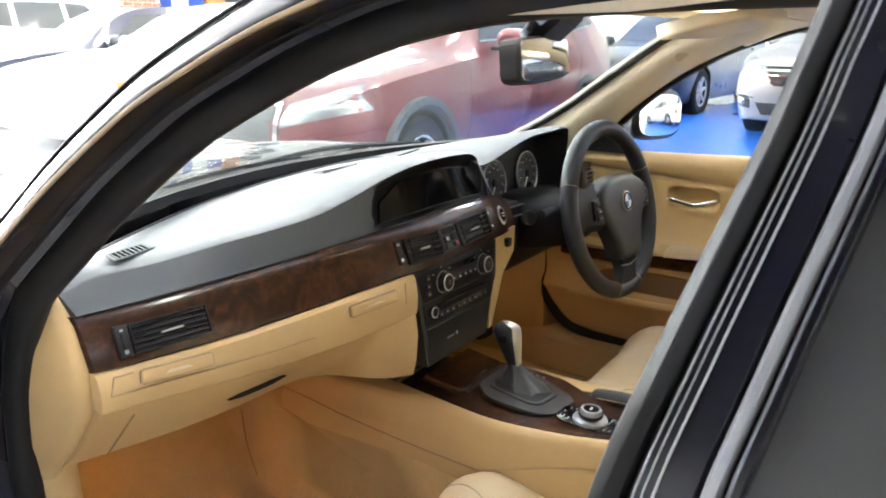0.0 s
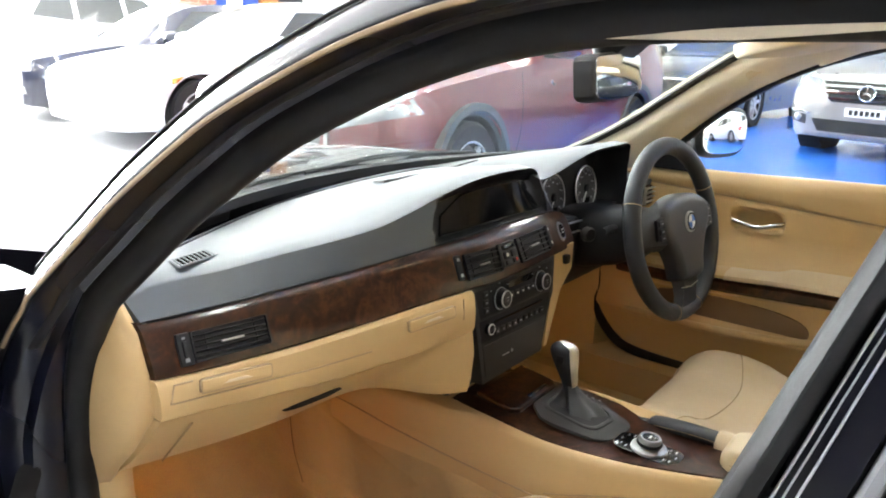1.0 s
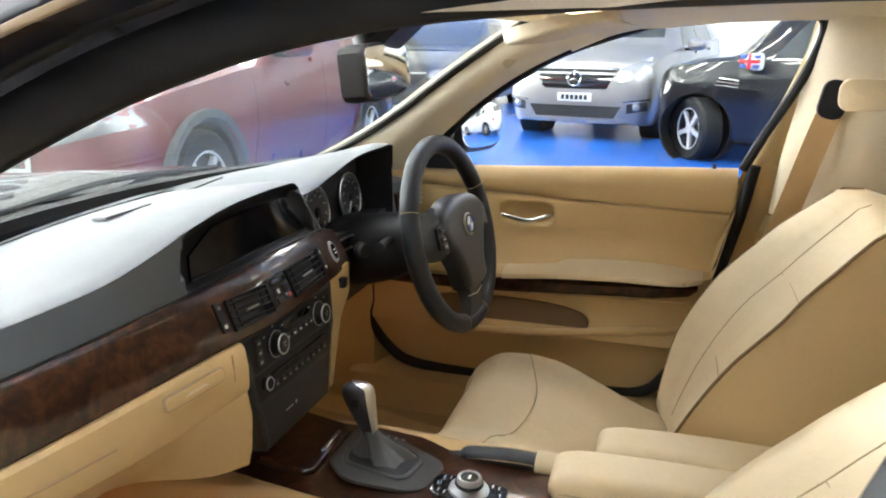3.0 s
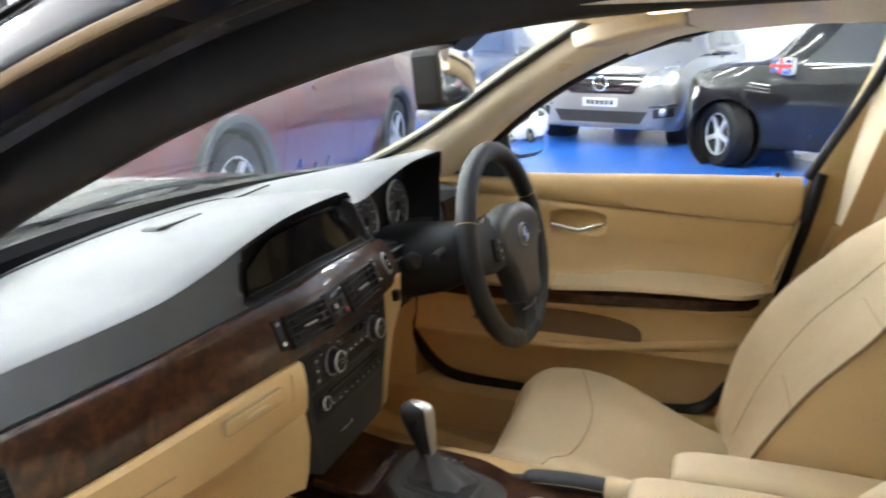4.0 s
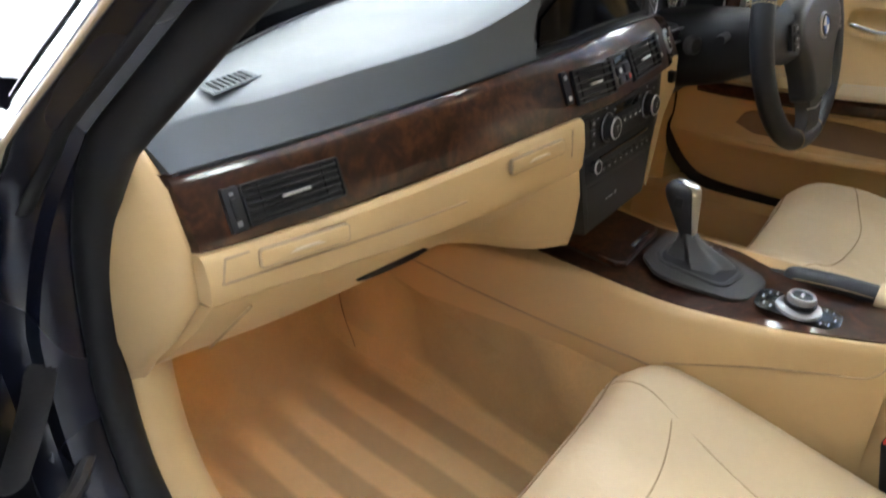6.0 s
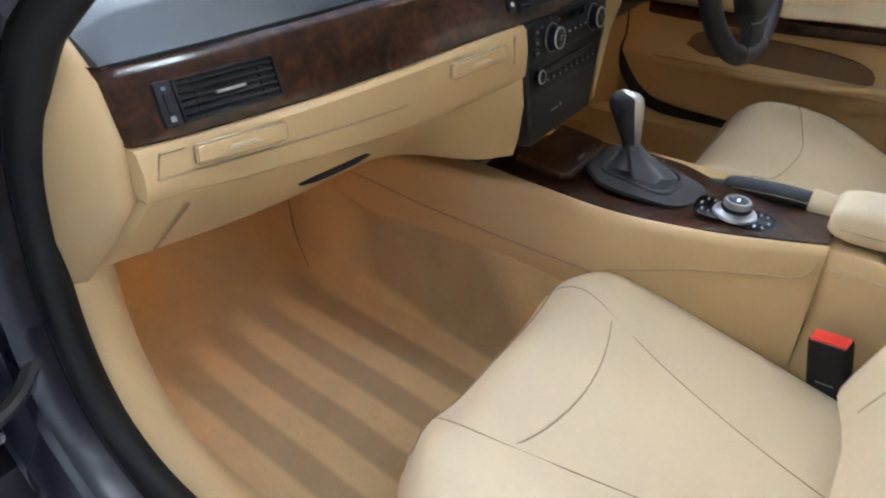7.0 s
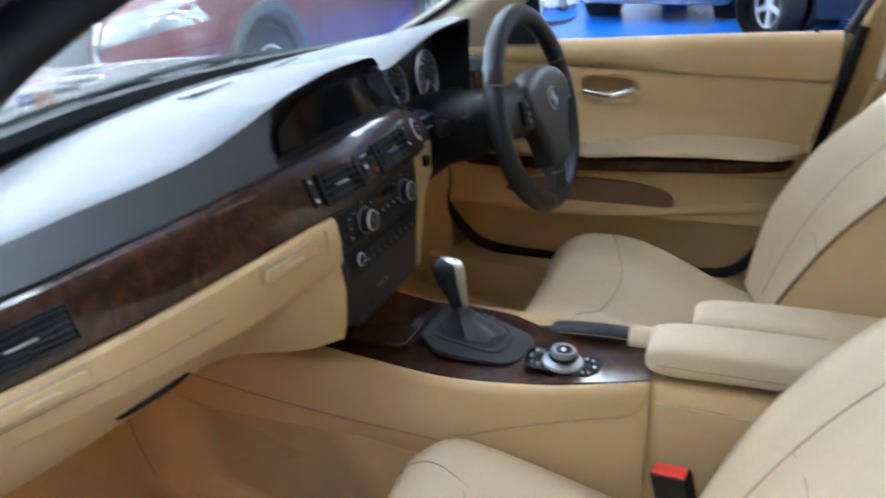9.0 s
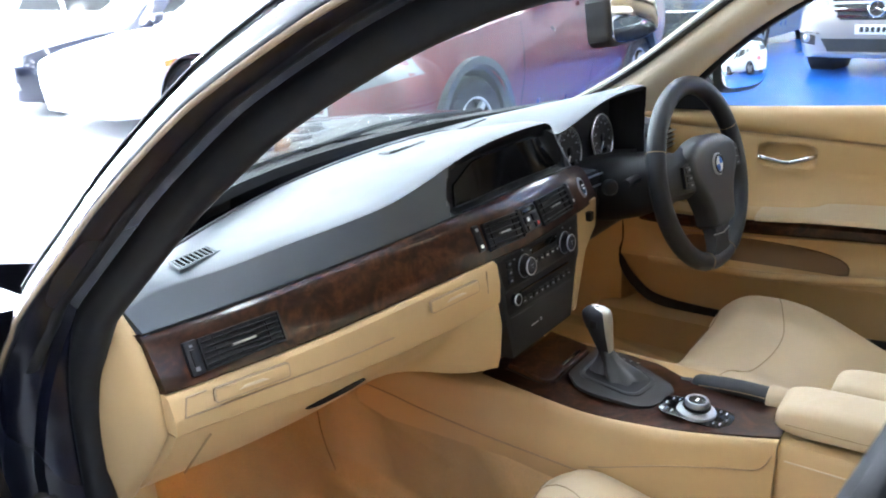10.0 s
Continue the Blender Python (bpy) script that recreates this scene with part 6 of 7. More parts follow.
part("mirror_foot", loft([[Vector((x, 0.02 + d, z)) for d, z in ((-0.03, 0.875), (-0.02, 0.925), (0.04, 0.925), (0.05, 0.875))] for x in (0.71, 0.80)]), BLACK, wing)
part("mirror_corner", loft([[Vector((x, y, z)) for y, z in ((0.075, 0.868), (-0.045, 0.868), (-0.03, 0.93), (0.0, 0.965), (0.06, 0.905))] for x in (0.69, 0.72)]), BLACK, car, "black triangular mirror mount")

# bonnet, cowl and front wings, seen past the pillar and through the windscreen
bonnet = []
for y, w, z0 in ((0.42, 0.60, 0.845), (0.50, 0.66, 0.850), (0.75, 0.70, 0.835), (1.05, 0.71, 0.805), (1.35, 0.69, 0.765), (1.62, 0.62, 0.715), (1.74, 0.52, 0.66), (1.78, 0.45, 0.60)):
    bonnet.append([Vector((u * w, y + 0.02 * (1 - u * u), z0 + 0.035 * (1 - u ** 2) + 0.014 * math.exp(-((abs(u) - 0.55) / 0.12) ** 2))) for u in np.linspace(-1, 1, 21)] + [Vector((w, y, z0 - 0.12)), Vector((-w, y, z0 - 0.12))])
part("bonnet", loft(bonnet), PAINT_BLACK, car, "glossy black bonnet", 50)
for sx in (-1, 1):
    fender = [[Vector((sx * a, y, z)) for a, z in ((w, z0), (w + 0.06, z0 - 0.012), (w + 0.13, z0 - 0.06), (w + 0.16, z0 - 0.16), (w + 0.16, 0.35), (w, 0.35))] for y, w, z0 in ((0.30, 0.705, 0.845), (0.50, 0.705, 0.838), (0.75, 0.715, 0.825), (1.05, 0.72, 0.80), (1.35, 0.70, 0.76), (1.62, 0.63, 0.70), (1.74, 0.53, 0.62))]
    part("front_wing", loft(fender), PAINT_BLACK, car, "glossy black front wing", 50)
part("cowl_panel", loft([[Vector((x, y - 0.28 * (x / 0.62) ** 2 * 0.6, z)) for y, z in ((0.47, 0.845), (0.47, 0.86), (0.56, 0.872), (0.56, 0.84))] for x in np.linspace(-0.6, 0.6, 11)]), BLACK, car, "black cowl below the windscreen")
for k, (a, b) in enumerate((((-0.45, 0.43, 0.874), (0.12, 0.52, 0.885)), ((-0.05, 0.51, 0.884), (0.50, 0.46, 0.878)))):
    part("wiper", tube(spline([a, ((a[0] + b[0]) / 2, (a[1] + b[1]) / 2 + 0.03, a[2] + 0.008), b], 10), 0.006, 6), RUBBER, car, "black windscreen wiper")
part("body_floor", rbox((0, -0.4, 0.21), (1.36, 2.6, 0.05), 0.01), RUBBER, car)
part("rear_bulkhead", rbox((0, -1.72, 0.72), (1.34, 0.10, 0.95), 0.02), LEATHER, car, "beige rear seat back")
part("rear_bench", rbox((0, -1.40, 0.42), (1.28, 0.55, 0.22), 0.06, 4), LEATHER, car, "beige rear bench")
for wx in (-0.80, 0.80):
    for wy in (1.02, -1.74):
        m = Matrix.Translation((wx, wy, 0.315)) @ Matrix.Rotation(radians(90), 4, "Y")
        tyre = part("road_wheel", moved(lathe([(0.20, -0.10), (0.30, -0.10), (0.315, -0.08), (0.315, 0.08), (0.30, 0.10), (0.20, 0.10), (0.20, -0.10)], 32, False), m), RUBBER, car, "black tyre on alloy rim")
        part("rim", moved(lathe([(0.205, -0.09), (0.205, 0.09), (0.05, 0.07), (0.001, 0.07)], 24), m), SATIN, tyre)
for sx in (-1, 1):
    part("sill_panel", loft([[Vector((sx * a, y, z)) for a, z in ((0.70, 0.29), (0.80, 0.285), (0.84, 0.24), (0.82, 0.18), (0.70, 0.18))] for y in (0.62, -1.36)]), PAINT_BLACK, car, "black painted sill")
part("rear_body", rbox((0, -2.1, 0.60), (1.62, 0.75, 0.60), 0.12, 4), PAINT_BLACK, car, "black boot end of the car")
part("front_bumper", rbox((0, 1.72, 0.42), (1.50, 0.26, 0.40), 0.10, 4), PAINT_BLACK, car, "black front bumper")

# the rest of the body: driver's side skin, rear quarters, rear window, boot, lamps and grille
SIDE_ZX = [(0.29, 0.83), (0.40, 0.865), (0.62, 0.875), (0.74, 0.862), (0.84, 0.815), (0.868, 0.772)]
def flank(sx, y0, y1, pinch=0.0):
    return loft([[Vector((sx * (x - pinch * k), y0 + (y1 - y0) * k, z)) for z, x in SIDE_ZX] + [Vector((sx * 0.765, y0 + (y1 - y0) * k, z)) for z in (0.866, 0.29)] for k in np.linspace(0, 1, 6)])
right_skin = part("driver_door_skin", flank(1, 0.292, -0.690), PAINT_BLACK, car, "black painted outer skin of the driver door")
part("door_handle", sweep([Vector((0.882, -0.50, 0.742)), Vector((0.888, -0.56, 0.744)), Vector((0.882, -0.63, 0.742))], ring(0.008, 0.014, 10), (0, 0, 1)), PAINT_BLACK, right_skin)
rear_skin = part("rear_door_skin", flank(1, -0.700, -1.520), PAINT_BLACK, car, "black painted outer skin of the rear door")
part("door_handle", sweep([Vector((0.882, -1.30, 0.752)), Vector((0.888, -1.36, 0.754)), Vector((0.882, -1.43, 0.752))], ring(0.008, 0.014, 10), (0, 0, 1)), PAINT_BLACK, rear_skin)
for sx in (-1, 1):
    part("rear_quarter", flank(sx, -1.530, -2.46, 0.07), PAINT_BLACK, car, "black painted rear quarter panel")
    part("c_pillar", loft([[Vector((sx * (x + a), y + b, z)) for a, b in ((0.0, 0.06), (0.02, 0.0), (0.0, -0.14), (-0.05, -0.12), (-0.05, 0.04))] for x, y, z in ((0.775, -1.62, 0.865), (0.735, -1.55, 0.97), (0.675, -1.45, 1.10), (0.605, -1.36, 1.20))]), PAINT_BLACK, car, "black painted rear roof pillar")
    part("tail_lamp", rbox((sx * 0.66, -2.455, 0.74), (0.24, 0.06, 0.13), 0.02), RED_PLASTIC, car, "red tail lamp")
    lampe = part("headlamp", rbox((sx * 0.56, 1.78, 0.62), (0.30, 0.14, 0.12), 0.03), STEEL, car, "clear headlamp")
    for dx in (-0.07, 0.07):
        part("lamp_ring", moved(torus(0.045, 0.006, 24, 8), frame_at((sx * 0.56 + dx, 1.852, 0.62), (1, 0, 0), (0, 1, 0))), CHROME, lampe)
    kidney = part("grille", rbox((sx * 0.115, 1.80, 0.60), (0.19, 0.10, 0.13), 0.02), GLOSS_BLACK, car, "black grille half with chrome surround")
    part("grille_frame", moved(torus(0.08, 0.008, 28, 8), frame_at((sx * 0.115, 1.852, 0.60), (1, 0, 0), (0, 1, 0)) @ Matrix.Diagonal((1.12, 0.75, 1, 1))), CHROME, kidney)
part("boot_lid", loft([[Vector((u * w, y, z + 0.02 * (1 - u * u))) for u in np.linspace(-1, 1, 9)] + [Vector((w, y, z - 0.08)), Vector((-w, y, z - 0.08))] for y, w, z in ((-1.80, 0.70, 0.905), (-2.10, 0.71, 0.915), (-2.38, 0.69, 0.905), (-2.47, 0.66, 0.86))]), PAINT_BLACK, car, "black painted boot lid", 50)
part("rear_screen", loft([[Vector((u * w, y - 0.05 * (1 - u * u), z)) for u in np.linspace(-1, 1, 9)] + [Vector((u * w, y - 0.05 * (1 - u * u) + 0.004, z - 0.006)) for u in np.linspace(1, -1, 9)] for y, w, z in ((-1.38, 0.55, 1.205), (-1.58, 0.61, 1.07), (-1.80, 0.68, 0.91))]), DARK_GLASS, car, "tinted rear screen").visible_shadow = False
part("parcel_shelf", rbox((0, -1.62, 0.86), (1.24, 0.34, 0.03), 0.01), BEIGE, car, "beige parcel shelf")
part("rear_door_glass", loft([[Vector((0.742 - 0.36 * max(0, z - 0.9) + dx, y, z)) for dx in (0, 0.004)] + [Vector((0.745 + dx, y, 0.86)) for dx in (0.004, 0)] for y, z in ((-0.86, 1.205), (-1.10, 1.20), (-1.34, 1.16), (-1.52, 1.02))]), DARK_GLASS, car, "tinted rear door window").visible_shadow = False

# ---- showroom ----
FLOOR_WHITE = shade("pale_painted_concrete", (0.62, 0.62, 0.62), 0.22, vary=0.1, scale=3, bump=0.05, bump_scale=40, stain=0.1)
FLOOR_BLUE = shade("blue_painted_concrete", (0.02, 0.13, 0.55), 0.25, vary=0.35, scale=5, bump=0.05, bump_scale=60, stain=0.25)
WALL = shade("white_wall_paint", (0.78, 0.78, 0.76), 0.7, vary=0.05, scale=6)
CHARCOAL = shade("charcoal_wall_paint", (0.05, 0.052, 0.058), 0.6, vary=0.1, scale=6)
CEIL = shade("white_ceiling", (0.8, 0.8, 0.79), 0.8, vary=0.05, scale=4)
TUBES = glow("fluorescent_tube", (1.0, 0.985, 0.96), TUBE_GLOW)
DAYLIGHT = glow("daylight_outside", (0.93, 0.97, 1.0), DAY_GLOW)


def structure(name, geo, material, label, category, sharp=38):
    return tagged(part(name, geo, material, None, "", sharp), label, category, "", "structure")


structure("floor", rbox((4, 4, -0.06), (44, 44, 0.12), 0), FLOOR_WHITE, "pale glossy painted concrete showroom floor", "floor")
structure("blue_bay", rbox((12.3, -4.2, 0.003), (21.4, 16.4, 0.006), 0), FLOOR_BLUE, "worn glossy blue painted parking bay", "floor")
structure("wall_east", rbox((19, 4, 2.5), (0.3, 44, 5), 0), WALL, "white showroom wall", "wall")
# unseen west wall, dark by choice to hold down bounce and reflections
structure("wall_west", rbox((-11, 4, 2.5), (0.3, 44, 5), 0), CHARCOAL, "unseen showroom wall, made charcoal to darken reflections and side light", "wall")
structure("wall_south", rbox((0.5, -15, 2.5), (37, 0.3, 5), 0), WALL, "white showroom wall", "wall")
structure("wall_north", joined(rbox((14.1, 15, 2.5), (9.8, 0.3, 5), 0), rbox((-14, 15, 2.5), (8, 0.3, 5), 0), rbox((-0.4, 15, 4.6), (19.2, 0.3, 0.8), 0)), WALL, "white wall with a wide open daylight doorway", "wall")
structure("backdrop", rbox((-0.5, 19, 2.2), (30, 0.1, 5.5), 0), DAYLIGHT, "blank bright daylight outside the doorway", "backdrop")
structure("ceiling", rbox((0.5, 4, 5.06), (37, 44, 0.12), 0), CEIL, "white showroom ceiling", "ceiling")


def batten(x, y):
    lamp = thing("fluorescent_batten", "white ceiling batten with lit fluorescent tubes", "ceiling lamp", "ceiling battens", m=Matrix.Translation((x, y, 0)))
    part("tray", rbox((0, 0, 4.93), (0.30, 2.5, 0.10), 0.01), WALL, lamp)
    for dx in (-0.07, 0.07):
        part("tube", moved(lathe([(0.022, -1.18), (0.022, 1.18)], 10), Matrix.Translation((dx, 0, 4.85)) @ Matrix.Rotation(radians(90), 4, "X")), TUBES, lamp)
    return lamp


first = batten(-2.0, -12.8)
for ix in range(6):
    for iy in range(6):
        if ix or iy:
            copy_thing(first, Matrix.Translation((-2.0 + 2.4 * ix, -12.8 + 5.0 * iy, 0)))

# brick pier, blue and white hanging panels and a timber post by the north wall
BRICK = shade("red_brown_brick", (0.30, 0.13, 0.08), 0.85, vary=0.3, scale=40, bump=0.4, bump_scale=120, stain=0.15)
MORTAR = shade("pale_mortar", (0.55, 0.52, 0.47), 0.9, bump=0.3)
PANEL_BLUE = shade("royal_blue_panel", (0.02, 0.06, 0.30), 0.5)
TIMBER = shade("orange_stained_timber", (0.45, 0.20, 0.06), 0.5, vary=0.25, scale=20)
pier = structure("brick_pier", rbox((10.0, 14.72, 2.5), (1.0, 0.22, 5.0), 0), MORTAR, "red-brown brick pier against the white wall", "pier")
one = None
for r in range(28):
    for c in range(4):
        x0 = 9.62 + 0.245 * c + (0.06 if r % 2 else -0.06)
        if one is None:
            one = part("brick", rbox((0, 0, 0), (0.225, 0.24, 0.068), 0.006, 1), BRICK, pier)
            brick = one
        else:
            brick = new("brick", one.data)
            brick.parent = pier
        brick.location = (x0, 14.715, 1.1 + 0.080 * r)
banner = thing("hanging_banner", "royal blue banner with a white middle band on the wall", "banner")
for bx, w, mat_ in ((10.75, 0.40, PANEL_BLUE), (11.2, 0.46, MARK), (11.68, 0.46, PANEL_BLUE)):
    part("banner_panel", rbox((bx, 14.80, 2.6), (w, 0.04, 2.6), 0.005), mat_, banner)
part("banner_rail", rbox((11.2, 14.80, 3.93), (1.5, 0.06, 0.06), 0.01), SATIN, banner)
structure("timber_post", rbox((12.2, 14.76, 2.5), (0.5, 0.16, 5.0), 0.01), TIMBER, "orange stained timber post on the wall", "post")
structure("dark_door", rbox((12.95, 14.80, 1.6), (0.80, 0.08, 3.2), 0.01), CHARCOAL, "charcoal door in the white wall", "door")


# ---- other cars: local x across, y from nose to tail, z up ----
def car_body(stations):
    """Closed shell from stations (y, bottom, half sill, half waist, waist height, half shoulder, shoulder height, half top, top height)."""
    loops = []
    rows = spline(stations, 56)
    for y, zb, ws, ww, zw, wh, zh, wt, zt in rows:
        half = [(ws * 0.96, zb), (ws, zb + 0.05), (ww, zw), (ww - 0.01, zw + 0.5 * (zh - zw)), (wh, zh), (wh * 0.45 + wt * 0.55, zh * 0.42 + zt * 0.58), (wt, zt - 0.02), (wt * 0.6, zt), (0.0, zt + 0.008)]
        loops.append([Vector((x, y, z)) for x, z in half] + [Vector((-x, y, z)) for x, z in half[-2::-1]])
    return loft(loops)


def cut_arches(name, geo, wheels, radius, width, material, parent, label):
    """The shell with its wheel housings taken out."""
    body = part(name, geo, material, parent, label, 32)
    cutters = []
    for wy, side in [(w, s) for w in wheels for s in (-1, 1)]:
        c = part("cutter", moved(lathe([(radius, -0.17), (radius, 0.17)], 40), Matrix.Translation((side * width, wy, radius * 0.86)) @ Matrix.Rotation(radians(90), 4, "Y")), material)
        c.matrix_world = parent.matrix_world
        mod = body.modifiers.new("arch", "BOOLEAN")
        mod.object, mod.operation, mod.solver = c, "DIFFERENCE", "EXACT"
        cutters.append(c)
    bpy.context.view_layer.update()
    done = bpy.data.meshes.new_from_object(body.evaluated_get(bpy.context.evaluated_depsgraph_get()))
    body.modifiers.clear()
    body.data = done
    done.polygons.foreach_set("use_smooth", [True] * len(done.polygons))
    done.set_sharp_from_angle(angle=radians(32))
    for c in cutters:
        bpy.data.objects.remove(c)
    bpy.context.view_layer.update()
    return body


def lay_on(body, corners, axis, proud=0.004, n=8, m=6, thick=0.012, sign=-1):
    """A shell laid on the body: four corners in the plane across the axis ('x': (y, z), seen from one side; 'y': (x, z), seen from the nose or tail)."""
    a, b, c, d = [Vector(q) for q in corners]
    grid, back = [], []
    for i in range(m + 1):
        for j in range(n + 1):
            u, v = j / n, i / m
            p = (a * (1 - u) + b * u) * (1 - v) + (d * (1 - u) + c * u) * v
            if axis == "y":
                start, way = Vector((p.x, -3 if sign < 0 else 9, p.y)), Vector((0, -sign, 0))
            else:
                start, way = Vector((3 * sign, p.x, p.y)), Vector((-sign, 0, 0))
            hit, place, normal, _ = body.ray_cast(start, way)
            if not hit:
                place, normal = (start + way * 3), -way
            grid.append(place + normal * proud)
            back.append(place - normal * thick)
    w = n + 1
    k = len(grid)
    f = [(i * w + j, i * w + j + 1, (i + 1) * w + j + 1, (i + 1) * w + j) for i in range(m) for j in range(n)]
    rim = [j for j in range(w)] + [i * w + n for i in range(1, m + 1)] + [m * w + j for j in range(n - 1, -1, -1)] + [i * w for i in range(m - 1, 0, -1)]
    f2 = [tuple(q + k for q in face[::-1]) for face in f]
    f3 = [(rim[i], rim[(i + 1) % len(rim)], rim[(i + 1) % len(rim)] + k, rim[i] + k) for i in range(len(rim))]
    return grid + back, f + f2 + f3


LAMP_GLASS = shade("headlamp_lens", (0.42, 0.43, 0.44), 0.12, 0.6, vary=0.3, scale=30, spec=0.8, coat=1.0)
TAIL = shade("red_tail_lens", (0.5, 0.02, 0.02), 0.15, coat=1.0)
PANE = shade("dark_car_window", (0.025, 0.03, 0.03), 0.05, vary=0.3, scale=4, spec=0.8, coat=0.5)
CLADDING = shade("grey_arch_cladding", (0.06, 0.065, 0.065), 0.6, vary=0.15)
MESH_BLACK = shade("black_grille_mesh", (0.01, 0.01, 0.01), 0.5)
PLATE_WHITE = shade("number_plate_white", (0.75, 0.75, 0.73), 0.4)


def road_wheel(parent, x, y, r, spokes, side, rim_mat, steer=0):
    m = Matrix.Translation((x, y, r)) @ Matrix.Rotation(radians(steer), 4, "Z") @ Matrix.Rotation(radians(90 * side), 4, "Y")
    tyre = part("wheel", moved(lathe([(r * 0.66, -0.10), (r * 0.93, -0.105), (r, -0.08), (r, 0.08), (r * 0.93, 0.105), (r * 0.66, 0.10), (r * 0.66, -0.10)], 40, False), m), RUBBER, parent, "black tyre with alloy rim")
    part("rim_barrel", moved(lathe([(r * 0.67, -0.09), (r * 0.67, 0.095), (r * 0.62, 0.095), (r * 0.60, 0.03), (0.001, 0.02)], 32), m), DARK_GREY, tyre)
    for k in range(spokes):
        part("rim_spoke", moved(joined(rbox((r * 0.34, 0, 0.075), (r * 0.60, 0.045, 0.03), 0.008)), m @ Matrix.Rotation(2 * math.pi * k / spokes, 4, "Z")), rim_mat, tyre)
    part("rim_lip", moved(torus(r * 0.645, 0.010, 36, 6), m @ Matrix.Translation((0, 0, 0.092))), rim_mat, tyre)
    part("hub_cap", moved(lathe([(r * 0.17, 0.06), (r * 0.16, 0.098), (0.001, 0.10)], 20), m), rim_mat, tyre)
    return tyre


def parked(name, label, category, paint, m, shape, wheels, r, track, glass, face, spokes=5, rim_mat=None, clad=False, steer=0):
    """A parked car. glass: lists of four-corner side windows; face: lamps, grille and the rest of the nose."""
    top = thing(name, label, category, "parked cars", m=m)
    bpy.context.view_layer.update()
    body = cut_arches("body", car_body(shape), wheels, r * 1.16, track + 0.07, paint, top, "")
    for wy in wheels:
        for s in (-1, 1):
            road_wheel(top, s * track, wy, r, spokes, s, rim_mat or ALLOY, steer if wy == wheels[0] else 0)
            part("wheel_housing", moved(lathe([(r * 1.15, -0.13), (r * 1.15, 0.12), (r * 1.12, 0.12), (r * 1.12, -0.10), (0.01, -0.10), (0.01, -0.13)], 32), Matrix.Translation((s * (track - 0.02), wy, r * 1.0)) @ Matrix.Rotation(radians(90 * s), 4, "Y")), RUBBER, top)
            if clad:
                arc = [(Vector((s * (track + 0.115), wy + r * 1.20 * math.cos(a), r + r * 1.20 * math.sin(a)))) for a in np.linspace(-0.25, math.pi + 0.25, 30)]
                part("arch_cladding", sweep(arc, [(-0.03, -0.02), (0.0, 0.02), (0.045, 0.02), (0.045, -0.03)], (s, 0, 0)), CLADDING, top, "grey plastic wheel arch cladding")
    for s in (-1, 1):
        for q in glass["side"]:
            part("side_window", lay_on(body, q, "x", 0.004, 8, 5, sign=s), PANE, top)
            edge = lay_on(body, [(q[0][0], q[0][1] - 0.012), (q[1][0], q[1][1] - 0.012), (q[1][0], q[1][1]), (q[0][0], q[0][1])], "x", 0.008, 8, 1, sign=s)
            part("window_trim", edge, CHROME if glass.get("chrome") else BLACK, top)
        if "line" in glass:
            for y0, y1, z0, z1 in glass["line"]:
                part("door_joint", lay_on(body, [(y0, z0), (y0 + 0.008, z0), (y1 + 0.008, z1), (y1, z1)], "x", 0.0012, 1, 8, 0.004, sign=s), RUBBER, top)
        if "handle" in glass:
            for y0, z0 in glass["handle"]:
                part("door_handle", lay_on(body, [(y0, z0), (y0 + 0.17, z0 + 0.005), (y0 + 0.17, z0 + 0.035), (y0, z0 + 0.03)], "x", 0.03, 4, 2, sign=s), paint, top)
    part("windscreen", lay_on(body, glass["front"], "y", 0.004, 10, 6, sign=-1), PANE, top)
    part("rear_window", lay_on(body, glass["rear"], "y", 0.004, 10, 6, sign=1), PANE, top)
    for label_, mat_, corners, proud in face:
        part(label_, lay_on(body, corners, "y", proud, 8, 5, 0.02, sign=-1), mat_, top)
    for s in (-1, 1):
        q = [(s * 0.50, 0.80), (s * 0.78, 0.80), (s * 0.80, 0.98), (s * 0.52, 0.98)]
        part("tail_lamp", lay_on(body, q if s > 0 else q[::-1], "y", 0.006, 6, 4, sign=1), TAIL, top)
    return top, body


def door_mirrors(top, x, y, z, mat):
    for s in (-1, 1):
        c = s * (x + 0.10)
        loops = [[Vector((c + w * math.copysign(abs(math.cos(a)) ** 0.7, math.cos(a)), y + dy, z + h * math.copysign(abs(math.sin(a)) ** 0.7, math.sin(a)))) for a in (2 * math.pi * j / 18 for j in range(18))] for dy, w, h in ((-0.08, 0.05, 0.03), (-0.05, 0.09, 0.06), (0.0, 0.105, 0.075), (0.05, 0.105, 0.075))]
        mirror = part("door_mirror", loft(loops), mat, top)
        part("mirror_foot", rbox((s * (x + 0.01), y + 0.01, z - 0.06), (0.12, 0.05, 0.03), 0.01), BLACK, mirror)


# red crossover, nose beside the black bonnet
RED = shade("deep_red_car_paint", (0.135, 0.006, 0.006), 0.3, 0.15, vary=0.05, coat=1.0, coat_rough=0.03)
